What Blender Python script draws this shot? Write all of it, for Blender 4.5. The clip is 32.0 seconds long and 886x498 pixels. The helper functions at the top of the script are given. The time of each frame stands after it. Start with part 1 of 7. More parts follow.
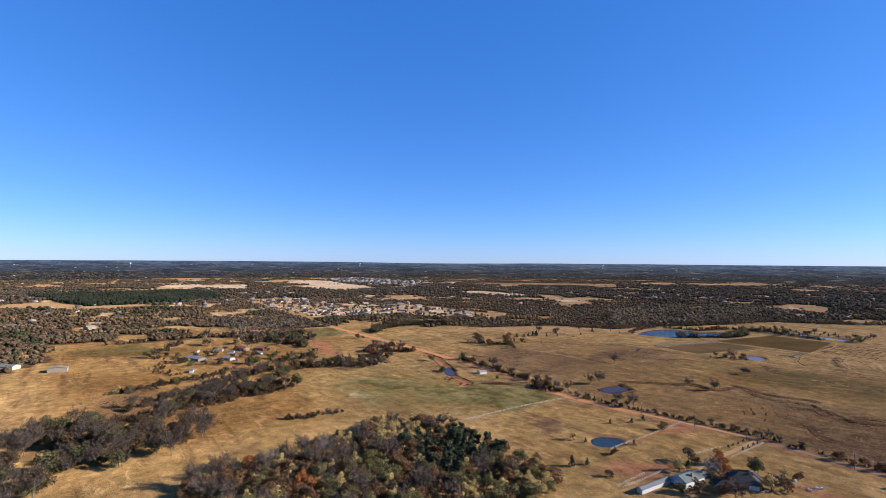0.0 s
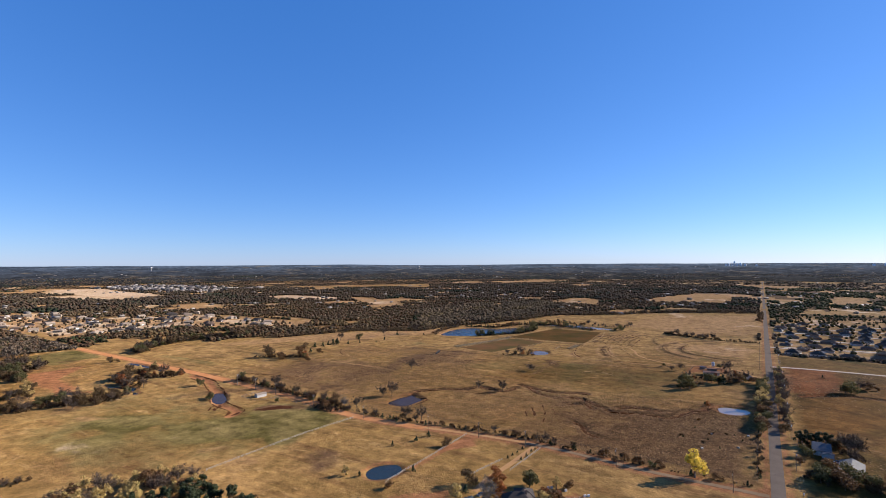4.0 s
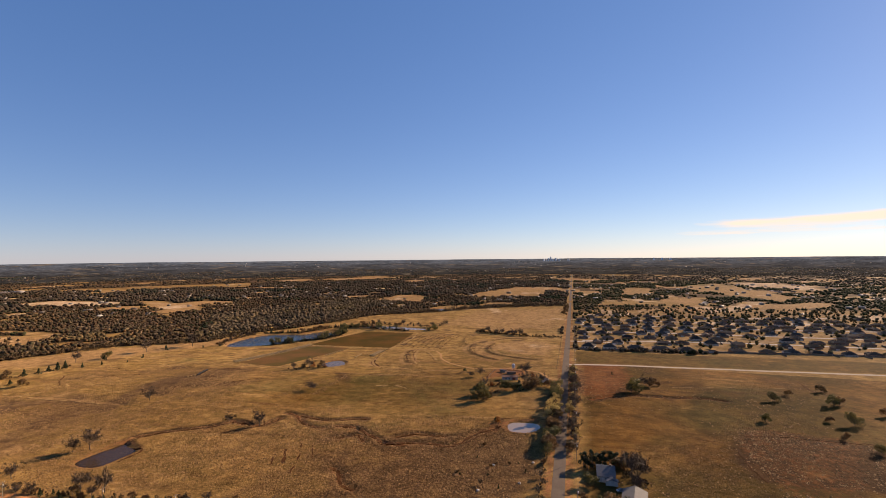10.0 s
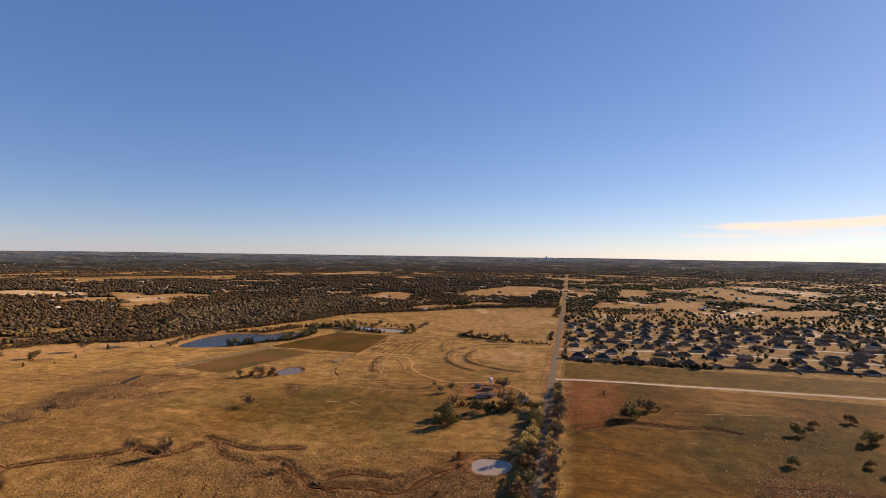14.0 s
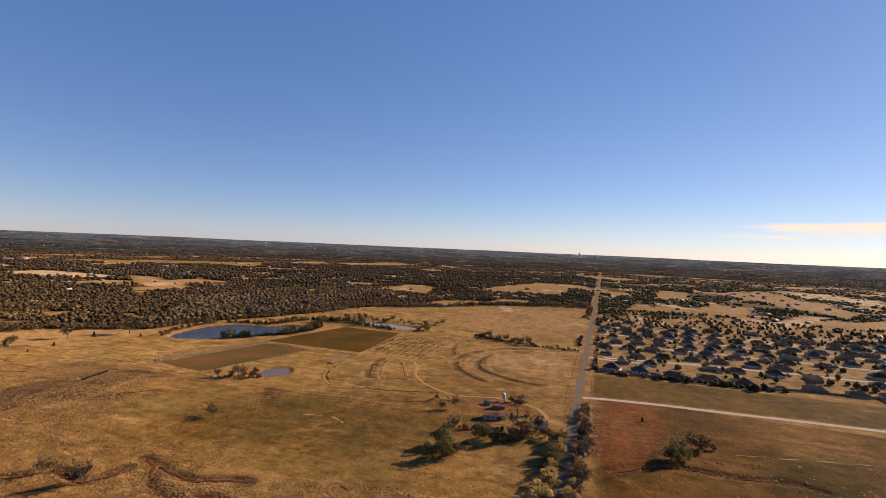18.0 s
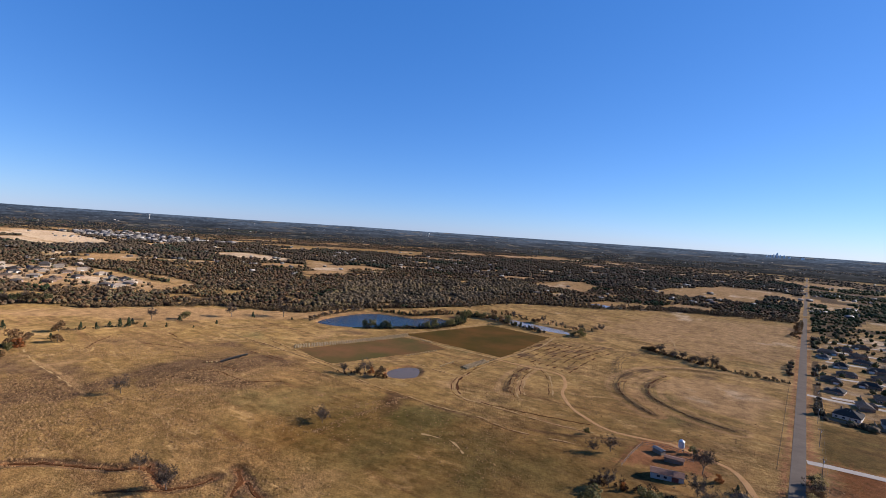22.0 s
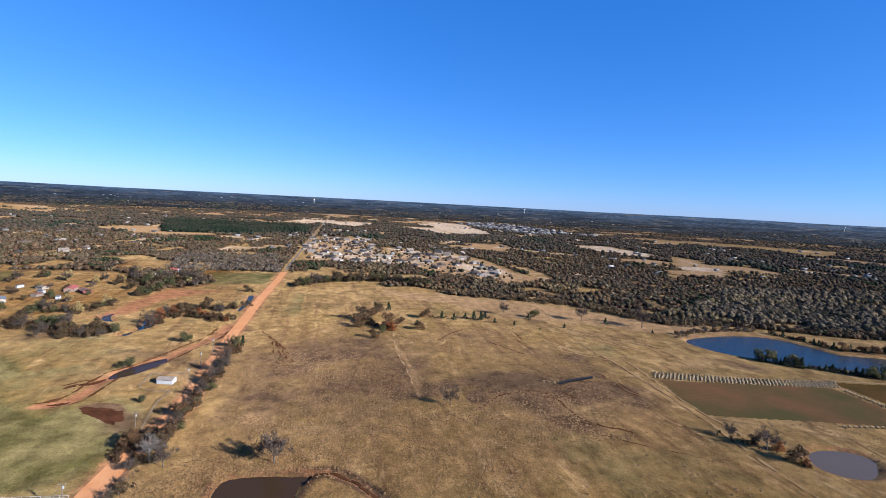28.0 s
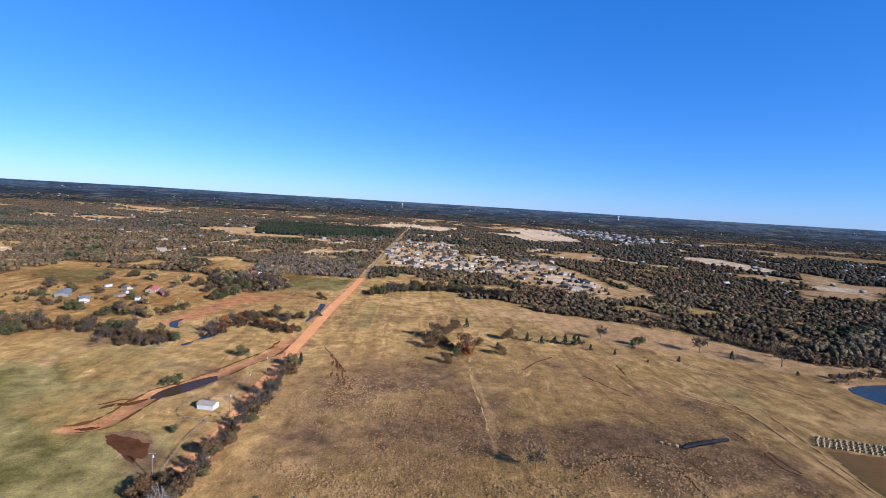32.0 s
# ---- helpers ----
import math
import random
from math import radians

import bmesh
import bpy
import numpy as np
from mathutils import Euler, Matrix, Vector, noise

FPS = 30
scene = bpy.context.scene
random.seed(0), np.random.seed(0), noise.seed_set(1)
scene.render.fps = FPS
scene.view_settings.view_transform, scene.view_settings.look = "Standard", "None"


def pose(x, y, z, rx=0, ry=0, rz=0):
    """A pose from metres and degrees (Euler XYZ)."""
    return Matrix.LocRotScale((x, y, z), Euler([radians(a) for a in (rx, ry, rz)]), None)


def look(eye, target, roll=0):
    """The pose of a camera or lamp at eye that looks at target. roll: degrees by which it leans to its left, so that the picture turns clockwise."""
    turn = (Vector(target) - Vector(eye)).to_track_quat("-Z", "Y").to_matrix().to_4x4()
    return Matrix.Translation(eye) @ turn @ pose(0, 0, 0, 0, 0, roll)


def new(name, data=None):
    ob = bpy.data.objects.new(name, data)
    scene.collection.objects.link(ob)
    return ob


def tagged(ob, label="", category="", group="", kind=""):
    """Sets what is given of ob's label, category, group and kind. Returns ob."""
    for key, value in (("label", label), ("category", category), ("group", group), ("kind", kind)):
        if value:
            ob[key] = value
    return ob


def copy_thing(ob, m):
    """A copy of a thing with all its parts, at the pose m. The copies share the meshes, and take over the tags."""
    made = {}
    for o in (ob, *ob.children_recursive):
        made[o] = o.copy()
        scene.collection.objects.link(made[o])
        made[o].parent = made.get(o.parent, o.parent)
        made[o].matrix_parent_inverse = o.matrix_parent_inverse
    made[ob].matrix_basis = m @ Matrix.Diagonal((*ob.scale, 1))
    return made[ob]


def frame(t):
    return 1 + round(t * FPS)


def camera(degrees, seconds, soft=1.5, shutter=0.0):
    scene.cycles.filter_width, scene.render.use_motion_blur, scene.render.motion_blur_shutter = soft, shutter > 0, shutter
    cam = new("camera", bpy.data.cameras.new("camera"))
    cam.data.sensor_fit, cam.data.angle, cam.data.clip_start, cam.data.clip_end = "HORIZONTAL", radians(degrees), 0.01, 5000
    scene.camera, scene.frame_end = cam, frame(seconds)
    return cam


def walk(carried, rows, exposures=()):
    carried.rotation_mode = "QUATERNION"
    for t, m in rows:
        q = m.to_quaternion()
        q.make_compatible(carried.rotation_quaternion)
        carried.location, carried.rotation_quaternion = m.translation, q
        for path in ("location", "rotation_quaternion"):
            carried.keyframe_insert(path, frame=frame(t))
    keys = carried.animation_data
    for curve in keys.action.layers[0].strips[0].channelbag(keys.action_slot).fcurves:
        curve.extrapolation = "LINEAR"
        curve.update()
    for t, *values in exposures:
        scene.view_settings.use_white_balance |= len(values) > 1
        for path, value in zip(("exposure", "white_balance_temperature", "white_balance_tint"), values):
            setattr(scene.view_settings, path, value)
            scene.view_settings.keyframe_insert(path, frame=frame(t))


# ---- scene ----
# ---------- camera and flight ----------
cam = camera(83.68, 32.0, soft=0.6)
FLIGHT = [  # seconds, x, y, z, heading to the left of the road, pitch, roll
    (0, 7.96, -230.14, 120.51, 53.010, 1.372, 0.442),
    (0.5, 4.76, -222.87, 120.74, 52.701, 1.451, 0.356),
    (1, 2.16, -215.93, 120.89, 49.791, 1.451, 0.281),
    (1.5, -0.31, -208.80, 120.96, 45.574, 1.553, 0.165),
    (2, -2.52, -201.32, 121.08, 42.821, 1.565, 0.115),
    (2.5, -3.92, -194.04, 121.26, 39.045, 1.597, 0.008),
    (3, -4.92, -185.86, 121.50, 37.275, 1.604, -0.016),
    (3.5, -5.86, -176.02, 121.91, 35.070, 1.553, -0.116),
    (5.5, -3.86, -141.82, 121.79, 26.252, 1.727, -0.750),
    (6, -2.81, -132.40, 121.68, 24.270, 1.741, -0.957),
    (6.5, -2.01, -122.12, 121.51, 21.948, 1.703, -1.132),
    (7, -1.00, -111.71, 121.34, 19.710, 1.670, -1.350),
    (7.5, 0.57, -101.87, 121.12, 18.353, 1.625, -1.445),
    (8, 2.74, -92.28, 120.87, 17.142, 1.355, -1.270),
    (8.5, 5.04, -83.03, 120.69, 16.237, 1.220, -1.057),
    (9, 6.71, -73.88, 120.54, 15.607, 1.099, -0.826),
    (9.5, 7.89, -64.53, 120.41, 15.017, 1.086, -0.698),
    (10, 9.00, -55.33, 120.33, 14.710, 1.023, -0.540),
    (10.5, 10.19, -46.29, 120.28, 14.561, 0.956, -0.361),
    (11, 11.23, -37.30, 120.18, 14.470, 0.930, -0.206),
    (11.5, 12.01, -28.30, 120.12, 14.378, 0.860, -0.086),
    (12, 12.79, -19.01, 120.16, 14.378, 0.893, 0.126),
    (12.5, 13.50, -9.47, 120.17, 14.348, 0.865, 0.281),
    (13, 14.08, -0.06, 120.06, 14.276, 0.842, 0.464),
    (13.5, 14.56, 9.15, 119.97, 14.216, 0.720, 0.655),
    (15.5, 17.49, 47.13, 118.71, 15.857, 0.302, 1.587),
    (16, 16.43, 56.32, 118.39, 16.612, 0.155, 1.785),
    (16.5, 15.76, 65.28, 118.00, 17.047, 0.071, 1.899),
    (17, 15.33, 74.11, 117.73, 17.346, -0.003, 2.132),
    (17.5, 15.13, 83.10, 117.49, 17.655, -0.124, 2.267),
    (18, 14.56, 92.06, 117.21, 18.007, -0.225, 2.510),
    (18.5, 13.28, 100.91, 116.96, 18.154, -0.334, 2.813),
    (19, 11.97, 110.05, 116.79, 18.610, -0.427, 3.164),
    (19.5, 10.52, 119.44, 116.68, 19.877, -0.576, 3.426),
    (20, 8.52, 128.35, 116.56, 21.576, -0.780, 3.507),
    (20.5, 6.13, 136.55, 116.42, 24.036, -1.014, 3.535),
    (21, 3.38, 144.87, 116.25, 28.103, -1.351, 3.631),
    (21.5, 0.08, 153.58, 115.93, 32.149, -1.683, 3.769),
    (22, -4.25, 162.30, 115.40, 36.375, -2.038, 3.832),
    (22.5, -9.33, 170.35, 114.90, 40.029, -2.352, 3.769),
    (23, -14.61, 177.42, 114.63, 43.668, -2.659, 3.804),
    (23.5, -20.23, 183.82, 114.38, 46.869, -2.928, 3.893),
    (24, -26.09, 189.84, 114.02, 50.061, -3.201, 3.772),
    (24.5, -32.33, 195.78, 113.64, 53.715, -3.463, 3.736),
    (25, -39.34, 201.39, 113.34, 56.764, -3.764, 3.681),
    (25.5, -46.82, 206.41, 113.12, 60.249, -4.069, 3.582),
    (26, -54.09, 210.91, 112.98, 63.582, -4.326, 3.418),
    (26.5, -61.01, 215.31, 112.99, 66.977, -4.580, 3.288),
    (28.5, -91.10, 223.53, 113.51, 78.909, -5.441, 2.927),
    (29, -98.06, 225.02, 113.51, 80.458, -5.432, 2.904),
    (29.5, -105.32, 226.78, 113.36, 81.399, -5.395, 2.891),
    (30, -112.73, 228.73, 113.12, 82.266, -5.330, 3.050),
    (30.5, -120.13, 230.66, 112.88, 83.528, -5.328, 3.267),
    (31, -127.55, 232.47, 112.66, 84.999, -5.377, 3.361),
    (31.5, -135.08, 234.10, 112.42, 86.059, -5.317, 3.418),
    (32, -142.51, 235.49, 112.14, 86.625, -5.264, 3.457),
]


def aim(t, x, y, z, heading, pitch, roll):
    h, p = radians(heading), radians(pitch)
    ahead = Vector((-math.sin(h) * math.cos(p), math.cos(h) * math.cos(p), math.sin(p)))
    eye = Vector((x, y, z))
    return t, look(eye, eye + ahead * 100, roll)


EXPOSURES = [(0, 1.55, 5500, 15), (3.5, 1.55, 5600, 15), (5.5, 1.52, 8100, 24), (9, 1.48, 8400, 25), (13.5, 1.43, 8400, 25),
             (19, 1.42, 8200, 24), (21, 1.45, 7200, 21), (22.5, 1.44, 5400, 13), (26, 1.44, 5050, 12), (32, 1.4, 4900, 12)]
walk(cam, [aim(*row) for row in FLIGHT], EXPOSURES)

# ---------- sky, sun ----------
SUN_AZ, SUN_EL = 40.5, 23.0   # degrees from the road's far end towards +x; above the horizon
world = bpy.data.worlds.new("sky")
scene.world = world
world.use_nodes = True
wn = world.node_tree.nodes
sky = wn.new("ShaderNodeTexSky")
sky.sky_type, sky.sun_disc = "NISHITA", False
sky.sun_elevation, sky.sun_rotation = radians(SUN_EL), radians(SUN_AZ)
sky.altitude, sky.air_density, sky.dust_density, sky.ozone_density = 800, 0.9, 0.12, 4.0
wn["Background"].inputs["Strength"].default_value = 0.051
deep = wn.new("ShaderNodeHueSaturation")
deep.inputs["Saturation"].default_value = 1.05
world.node_tree.links.new(sky.outputs[0], deep.inputs["Color"])
blue = wn.new("ShaderNodeMix")   # the clear upper air, an even blue over the whole dome
blue.data_type = "RGBA"
blue.inputs[0].default_value = 0.37
blue.inputs[7].default_value = (0.12, 1.62, 5.6, 1)
world.node_tree.links.new(deep.outputs[0], blue.inputs[6])
world.node_tree.links.new(blue.outputs[2], wn["Background"].inputs["Color"])

sun_data = bpy.data.lights.new("sun", "SUN")
sun_data.energy, sun_data.angle, sun_data.color = 5.0, radians(0.53), (1.0, 0.88, 0.72)
sun = new("sun", sun_data)
to_sun = Vector((math.sin(radians(SUN_AZ)) * math.cos(radians(SUN_EL)), math.cos(radians(SUN_AZ)) * math.cos(radians(SUN_EL)),
                 math.sin(radians(SUN_EL))))
sun.matrix_world = look(to_sun * 400, (0, 0, 0))

# ---------- materials ----------


class Nodes:
    """Short way to wire a procedural material."""

    def __init__(self, name, rough=0.9, spec=0.2):
        self.mat = bpy.data.materials.new(name)
        self.mat.use_nodes = True
        self.tree = self.mat.node_tree
        self.bsdf = self.tree.nodes["Principled BSDF"]
        self.bsdf.inputs["Roughness"].default_value = rough
        self.bsdf.inputs["Specular IOR Level"].default_value = spec
        self.bsdf.inputs["Diffuse Roughness"].default_value = 0.42 if rough >= 0.88 else 0.2
        self.pos = self.add("ShaderNodeNewGeometry").outputs["Position"]

    def add(self, kind, **props):
        node = self.tree.nodes.new(kind)
        for key, value in props.items():
            setattr(node, key, value)
        return node

    def link(self, a, b):
        self.tree.links.new(a, b)

    def put(self, socket, value):
        if isinstance(value, bpy.types.NodeSocket):
            self.link(value, socket)
        elif isinstance(value, tuple):
            socket.default_value = (*value, 1.0) if len(value) == 3 and len(socket.default_value) == 4 else value
        else:
            socket.default_value = value

    def noise(self, scale, detail=3.0, rough=0.55, vector=None, stretch=None, distort=0.0):
        n = self.add("ShaderNodeTexNoise")
        vec = vector or self.pos
        if stretch:
            m = self.add("ShaderNodeMapping")
            m.inputs["Scale"].default_value = stretch[:3]
            m.inputs["Rotation"].default_value = (0, 0, stretch[3] if len(stretch) > 3 else 0)
            self.link(vec, m.inputs["Vector"])
            vec = m.outputs[0]
        self.link(vec, n.inputs["Vector"])
        n.inputs["Scale"].default_value, n.inputs["Detail"].default_value = scale, detail
        n.inputs["Roughness"].default_value, n.inputs["Distortion"].default_value = rough, distort
        return n.outputs["Fac"]

    def ramp(self, fac, *stops):
        r = self.add("ShaderNodeValToRGB")
        e = r.color_ramp.elements
        while len(e) < len(stops):
            e.new(0.5)
        for el, (at, col) in zip(e, stops):
            el.position, el.color = at, (*col, 1) if isinstance(col, tuple) else (col, col, col, 1)
        self.link(fac, r.inputs["Fac"])
        return r.outputs["Color"]

    def mix(self, fac, a, b, how="MIX"):
        m = self.add("ShaderNodeMix", data_type="RGBA", blend_type=how)
        self.put(m.inputs[0], fac)
        self.put(m.inputs[6], a)
        self.put(m.inputs[7], b)
        return m.outputs[2]

    def math(self, op, a, b=0.0, clamp=False):
        m = self.add("ShaderNodeMath", operation=op, use_clamp=clamp)
        self.put(m.inputs[0], a)
        self.put(m.inputs[1], b)
        return m.outputs[0]

    def bump(self, height, strength=0.4, distance=0.1):
        b = self.add("ShaderNodeBump")
        b.inputs["Strength"].default_value, b.inputs["Distance"].default_value = strength, distance
        self.link(height, b.inputs["Height"])
        self.link(b.outputs[0], self.bsdf.inputs["Normal"])

    def done(self, colour):
        self.put(self.bsdf.inputs["Base Color"], colour)
        return self.mat


def plain(name, a, b, scale=1.0, rough=0.85, spec=0.25, metal=0.0, bump=0.0, vary=0.12):
    """A surface of two near colours, mottled at two scales, each object a little different."""
    a, b = (tuple(0.8 * c for c in q) for q in (a, b))
    n = Nodes(name, rough, spec)
    n.bsdf.inputs["Metallic"].default_value = metal
    fac = n.mix(0.5, n.noise(scale, 3), n.noise(scale * 9, 2))
    col = n.mix(n.ramp(fac, (0.35, 0.0), (0.65, 1.0)), a, b)
    if vary:
        rnd = n.add("ShaderNodeObjectInfo").outputs["Random"]
        hsv = n.add("ShaderNodeHueSaturation")
        n.link(n.math("ADD", n.math("MULTIPLY", rnd, 2 * vary), 1 - vary), hsv.inputs["Value"])
        n.link(col, hsv.inputs["Color"])
        col = hsv.outputs[0]
    if bump:
        n.bump(fac, 0.5, bump)
    return n.done(col)


def leafy(name, *colours, through_light=0.25, rough=0.75):
    """Foliage: each leaf cluster and each tree takes its own tone."""
    colours = [tuple(0.78 * c for c in q) for q in colours]
    n = Nodes(name, rough, 0.15)
    isl = n.add("ShaderNodeNewGeometry").outputs["Random Per Island"]
    rnd = n.add("ShaderNodeObjectInfo").outputs["Random"]
    fac = n.math("FRACT", n.math("ADD", n.math("MULTIPLY", isl, 0.4), n.math("MULTIPLY", rnd, 0.9)))
    stops = [(i / max(1, len(colours) - 1) * 0.96 + 0.02, c) for i, c in enumerate(colours)]
    col = n.ramp(fac, *stops)
    n.done(col)
    t = n.add("ShaderNodeBsdfTranslucent")
    n.link(col, t.inputs["Color"])
    m = n.add("ShaderNodeMixShader")
    m.inputs[0].default_value = through_light
    n.link(n.bsdf.outputs[0], m.inputs[1])
    n.link(t.outputs[0], m.inputs[2])
    n.link(m.outputs[0], n.tree.nodes["Material Output"].inputs["Surface"])
    return n.mat


def canopy(name, *colours, scale=0.004):
    """Woods: tone by crown, and by large stands of one kind."""
    colours = [(0.58 * r, 0.51 * g, 0.44 * b) for r, g, b in colours]
    n = Nodes(name, 0.9, 0.1)
    isl = n.add("ShaderNodeNewGeometry").outputs["Random Per Island"]
    stand = n.noise(scale, 3)
    crown = n.ramp(n.noise(0.35, 1), (0.3, 0.0), (0.7, 1.0))
    fac = n.math("ADD", n.math("ADD", n.math("MULTIPLY", isl, 0.22), n.math("MULTIPLY", crown, 0.4)), n.math("SUBTRACT", n.math("MULTIPLY", stand, 1.3), 0.45), True)
    stops = [(i / (len(colours) - 1) * 0.96 + 0.02, c) for i, c in enumerate(colours)]
    return n.done(n.ramp(fac, *stops))


def woods(name, scale, *stands, light=1.0):
    """Far woods: stands of one kind each, every crown a little lighter, darker or browner than the next."""
    n = Nodes(name, 0.95, 0.05)
    isl = n.add("ShaderNodeNewGeometry").outputs["Random Per Island"]
    crown = n.ramp(n.noise(0.13, 1, 0.5), (0.3, 0.0), (0.7, 1.0))
    stand = n.math("ADD", n.math("MULTIPLY", n.math("SUBTRACT", n.noise(scale, 4, 0.62), 0.5), 3.0), n.math("ADD", n.math("MULTIPLY", crown, 0.45), 0.28), True)
    col = n.ramp(stand, *[((i + 0.5) / len(stands), tuple(light * c for c in q)) for i, q in enumerate(stands)])
    other = n.ramp(n.noise(0.19, 1, 0.5), (0.3, 0.62), (0.55, 1.0), (0.68, 1.3), (0.8, 1.7))
    col = n.mix(1.0, col, other, "MULTIPLY")
    return n.done(n.mix(1.0, col, n.ramp(isl, (0.0, 0.8), (1.0, 1.2)), "MULTIPLY"))


def ground_material():
    n = Nodes("ground_cover", 1.0, 0.02)
    a = n.add("ShaderNodeAttribute", attribute_name="cover_a")
    b = n.add("ShaderNodeAttribute", attribute_name="cover_b")
    sa, sb = n.add("ShaderNodeSeparateColor"), n.add("ShaderNodeSeparateColor")
    n.link(a.outputs["Color"], sa.inputs[0])
    n.link(b.outputs["Color"], sb.inputs[0])
    green, bare, red = sa.outputs
    pale = a.outputs["Alpha"]
    dark, litter, tuft = sb.outputs
    big, mid, fine = n.noise(0.006, 4), n.noise(0.03, 6, 0.62), n.noise(0.3, 5, 0.65)
    streak = n.noise(0.05, 5, 0.62, stretch=(0.22, 1.5, 1, 0.45), distort=0.6)
    wisps = n.noise(0.06, 5, 0.66, stretch=(0.6, 1.4, 1, -0.9), distort=1.4)
    grit = n.noise(1.5, 4, 0.7)
    straw = n.mix(n.ramp(mid, (0.42, 0.0), (0.58, 1.0)), (0.225, 0.143, 0.05), (0.385, 0.240, 0.092))
    straw = n.mix(n.ramp(big, (0.4, 0.0), (0.62, 0.8)), straw, (0.275, 0.17, 0.055))
    straw = n.mix(n.ramp(streak, (0.5, 0.0), (0.66, 0.75)), straw, (0.145, 0.078, 0.033))
    straw = n.mix(n.ramp(wisps, (0.55, 0.0), (0.68, 0.8)), straw, (0.44, 0.285, 0.12))

    def spread(mask, noise_out, lo=0.25):
        edge = n.math("ADD", mask, n.math("MULTIPLY", n.math("SUBTRACT", noise_out, 0.5), 1.5))
        return n.ramp(edge, (lo, 0.0), (lo + 0.4, 1.0))

    col = n.mix(spread(green, mid), straw, n.mix(n.ramp(mid, (0.4, 0.0), (0.6, 1.0)), (0.095, 0.080, 0.024), (0.19, 0.15, 0.056)))
    col = n.mix(spread(dark, mid), col, n.mix(fine, (0.082, 0.048, 0.026), (0.17, 0.105, 0.053)))
    col = n.mix(spread(bare, mid), col, n.mix(fine, (0.375, 0.235, 0.108), (0.31, 0.185, 0.08)))
    col = n.mix(spread(red, fine), col, n.mix(mid, (0.27, 0.112, 0.047), (0.345, 0.178, 0.085)))
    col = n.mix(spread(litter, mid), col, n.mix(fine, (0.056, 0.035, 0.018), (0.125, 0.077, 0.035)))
    # Multiplies broad stretches of ground darker to match their brightness.
    toned_down = n.ramp(n.math("ADD", b.outputs["Alpha"], n.math("MULTIPLY", n.math("SUBTRACT", mid, 0.5), 0.9)), (0.1, 0.0), (0.9, 1.0))
    col = n.mix(toned_down, col, n.mix(1.0, col, (0.54, 0.425, 0.285), "MULTIPLY"))
    col = n.mix(spread(pale, mid, 0.35), col, n.mix(mid, (0.43, 0.30, 0.17), (0.60, 0.47, 0.32)))
    clump = n.ramp(n.noise(0.55, 5, 0.72), (0.42, 0.0), (0.58, 1.0))
    tuftc = n.mix(clump, (0.085, 0.045, 0.019), (0.30, 0.185, 0.078))
    col = n.mix(n.math("MULTIPLY", tuft, 0.4), col, tuftc)
    col = n.mix(1.0, col, n.ramp(n.noise(0.1, 6, 0.72), (0.3, 0.36), (0.5, 0.69), (0.68, 1.02)), "MULTIPLY")
    col = n.mix(1.0, col, n.ramp(grit, (0.3, (0.62, 0.585, 0.55)), (0.5, (1.03, 0.98, 0.93)), (0.7, (1.32, 1.26, 1.18))), "MULTIPLY")
    n.bump(n.math("ADD", fine, n.math("MULTIPLY", clump, n.math("MULTIPLY", tuft, 1.8))), 0.5, 0.8)
    return n.done(col)


def water(name, colour, rough=0.06, ripple=0.25):
    n = Nodes(name, rough, 0.5)
    n.bsdf.inputs["IOR"].default_value = 1.33
    n.bump(n.noise(0.9, 4), ripple, 0.35)
    return n.done(n.mix(n.noise(0.03, 2), colour, tuple(c * 1.35 for c in colour)))


def track_material(name, a, b, ruts=0.0):
    a, b = (tuple(0.78 * c for c in q) for q in (a, b))
    n = Nodes(name, 1.0, 0.02)
    col = n.mix(n.ramp(n.noise(0.12, 5, 0.65), (0.3, 0.0), (0.7, 1.0)), a, b)
    col = n.mix(0.35, col, n.mix(n.noise(1.5, 3, 0.7), (0.25, 0.24, 0.22), (0.8, 0.77, 0.72)), "OVERLAY")
    n.bump(n.noise(0.9, 4), 0.4, 0.15)
    return n.done(col)


def sown_material(name, a, b, rows_turn):
    """A worked field with faint drill rows."""
    a, b = (tuple(0.75 * c for c in q) for q in (a, b))
    n = Nodes(name, 1.0, 0.02)
    col = n.mix(n.ramp(n.noise(0.02, 4), (0.35, 0.0), (0.65, 1.0)), a, b)
    m = n.add("ShaderNodeMapping")
    m.inputs["Rotation"].default_value = (0, 0, rows_turn)
    n.link(n.pos, m.inputs["Vector"])
    w = n.add("ShaderNodeTexWave", wave_type="BANDS")
    n.link(m.outputs[0], w.inputs["Vector"])
    w.inputs["Scale"].default_value, w.inputs["Distortion"].default_value = 0.12, 1.5
    col = n.mix(n.math("MULTIPLY", w.outputs["Fac"], 0.22), col, tuple(c * 0.6 for c in a))
    col = n.mix(0.35, col, n.mix(n.noise(0.6, 4, 0.7), (0.3, 0.28, 0.25), (0.75, 0.71, 0.64)), "OVERLAY")
    n.bump(w.outputs["Fac"], 0.3, 0.15)
    return n.done(col)


GROUND = ground_material()
LAKE = water("lake_water", (0.010, 0.016, 0.018), 0.12, 0.9)
LAKE.node_tree.nodes["Principled BSDF"].inputs["Specular IOR Level"].default_value = 0.32
# Pale base: muddy water with the sky's bright reflection painted in.
MUDDY_SHEEN = water("muddy_water", (0.16, 0.125, 0.095), 0.1, 0.08)
MURKY = water("murky_water", (0.075, 0.055, 0.036), 0.15, 0.2)
MURKY.node_tree.nodes["Principled BSDF"].inputs["Specular IOR Level"].default_value = 0.12
BROWN = water("dark_brown_water", (0.028, 0.016, 0.007), 0.15, 0.3)
BROWN.node_tree.nodes["Principled BSDF"].inputs["Specular IOR Level"].default_value = 0.1
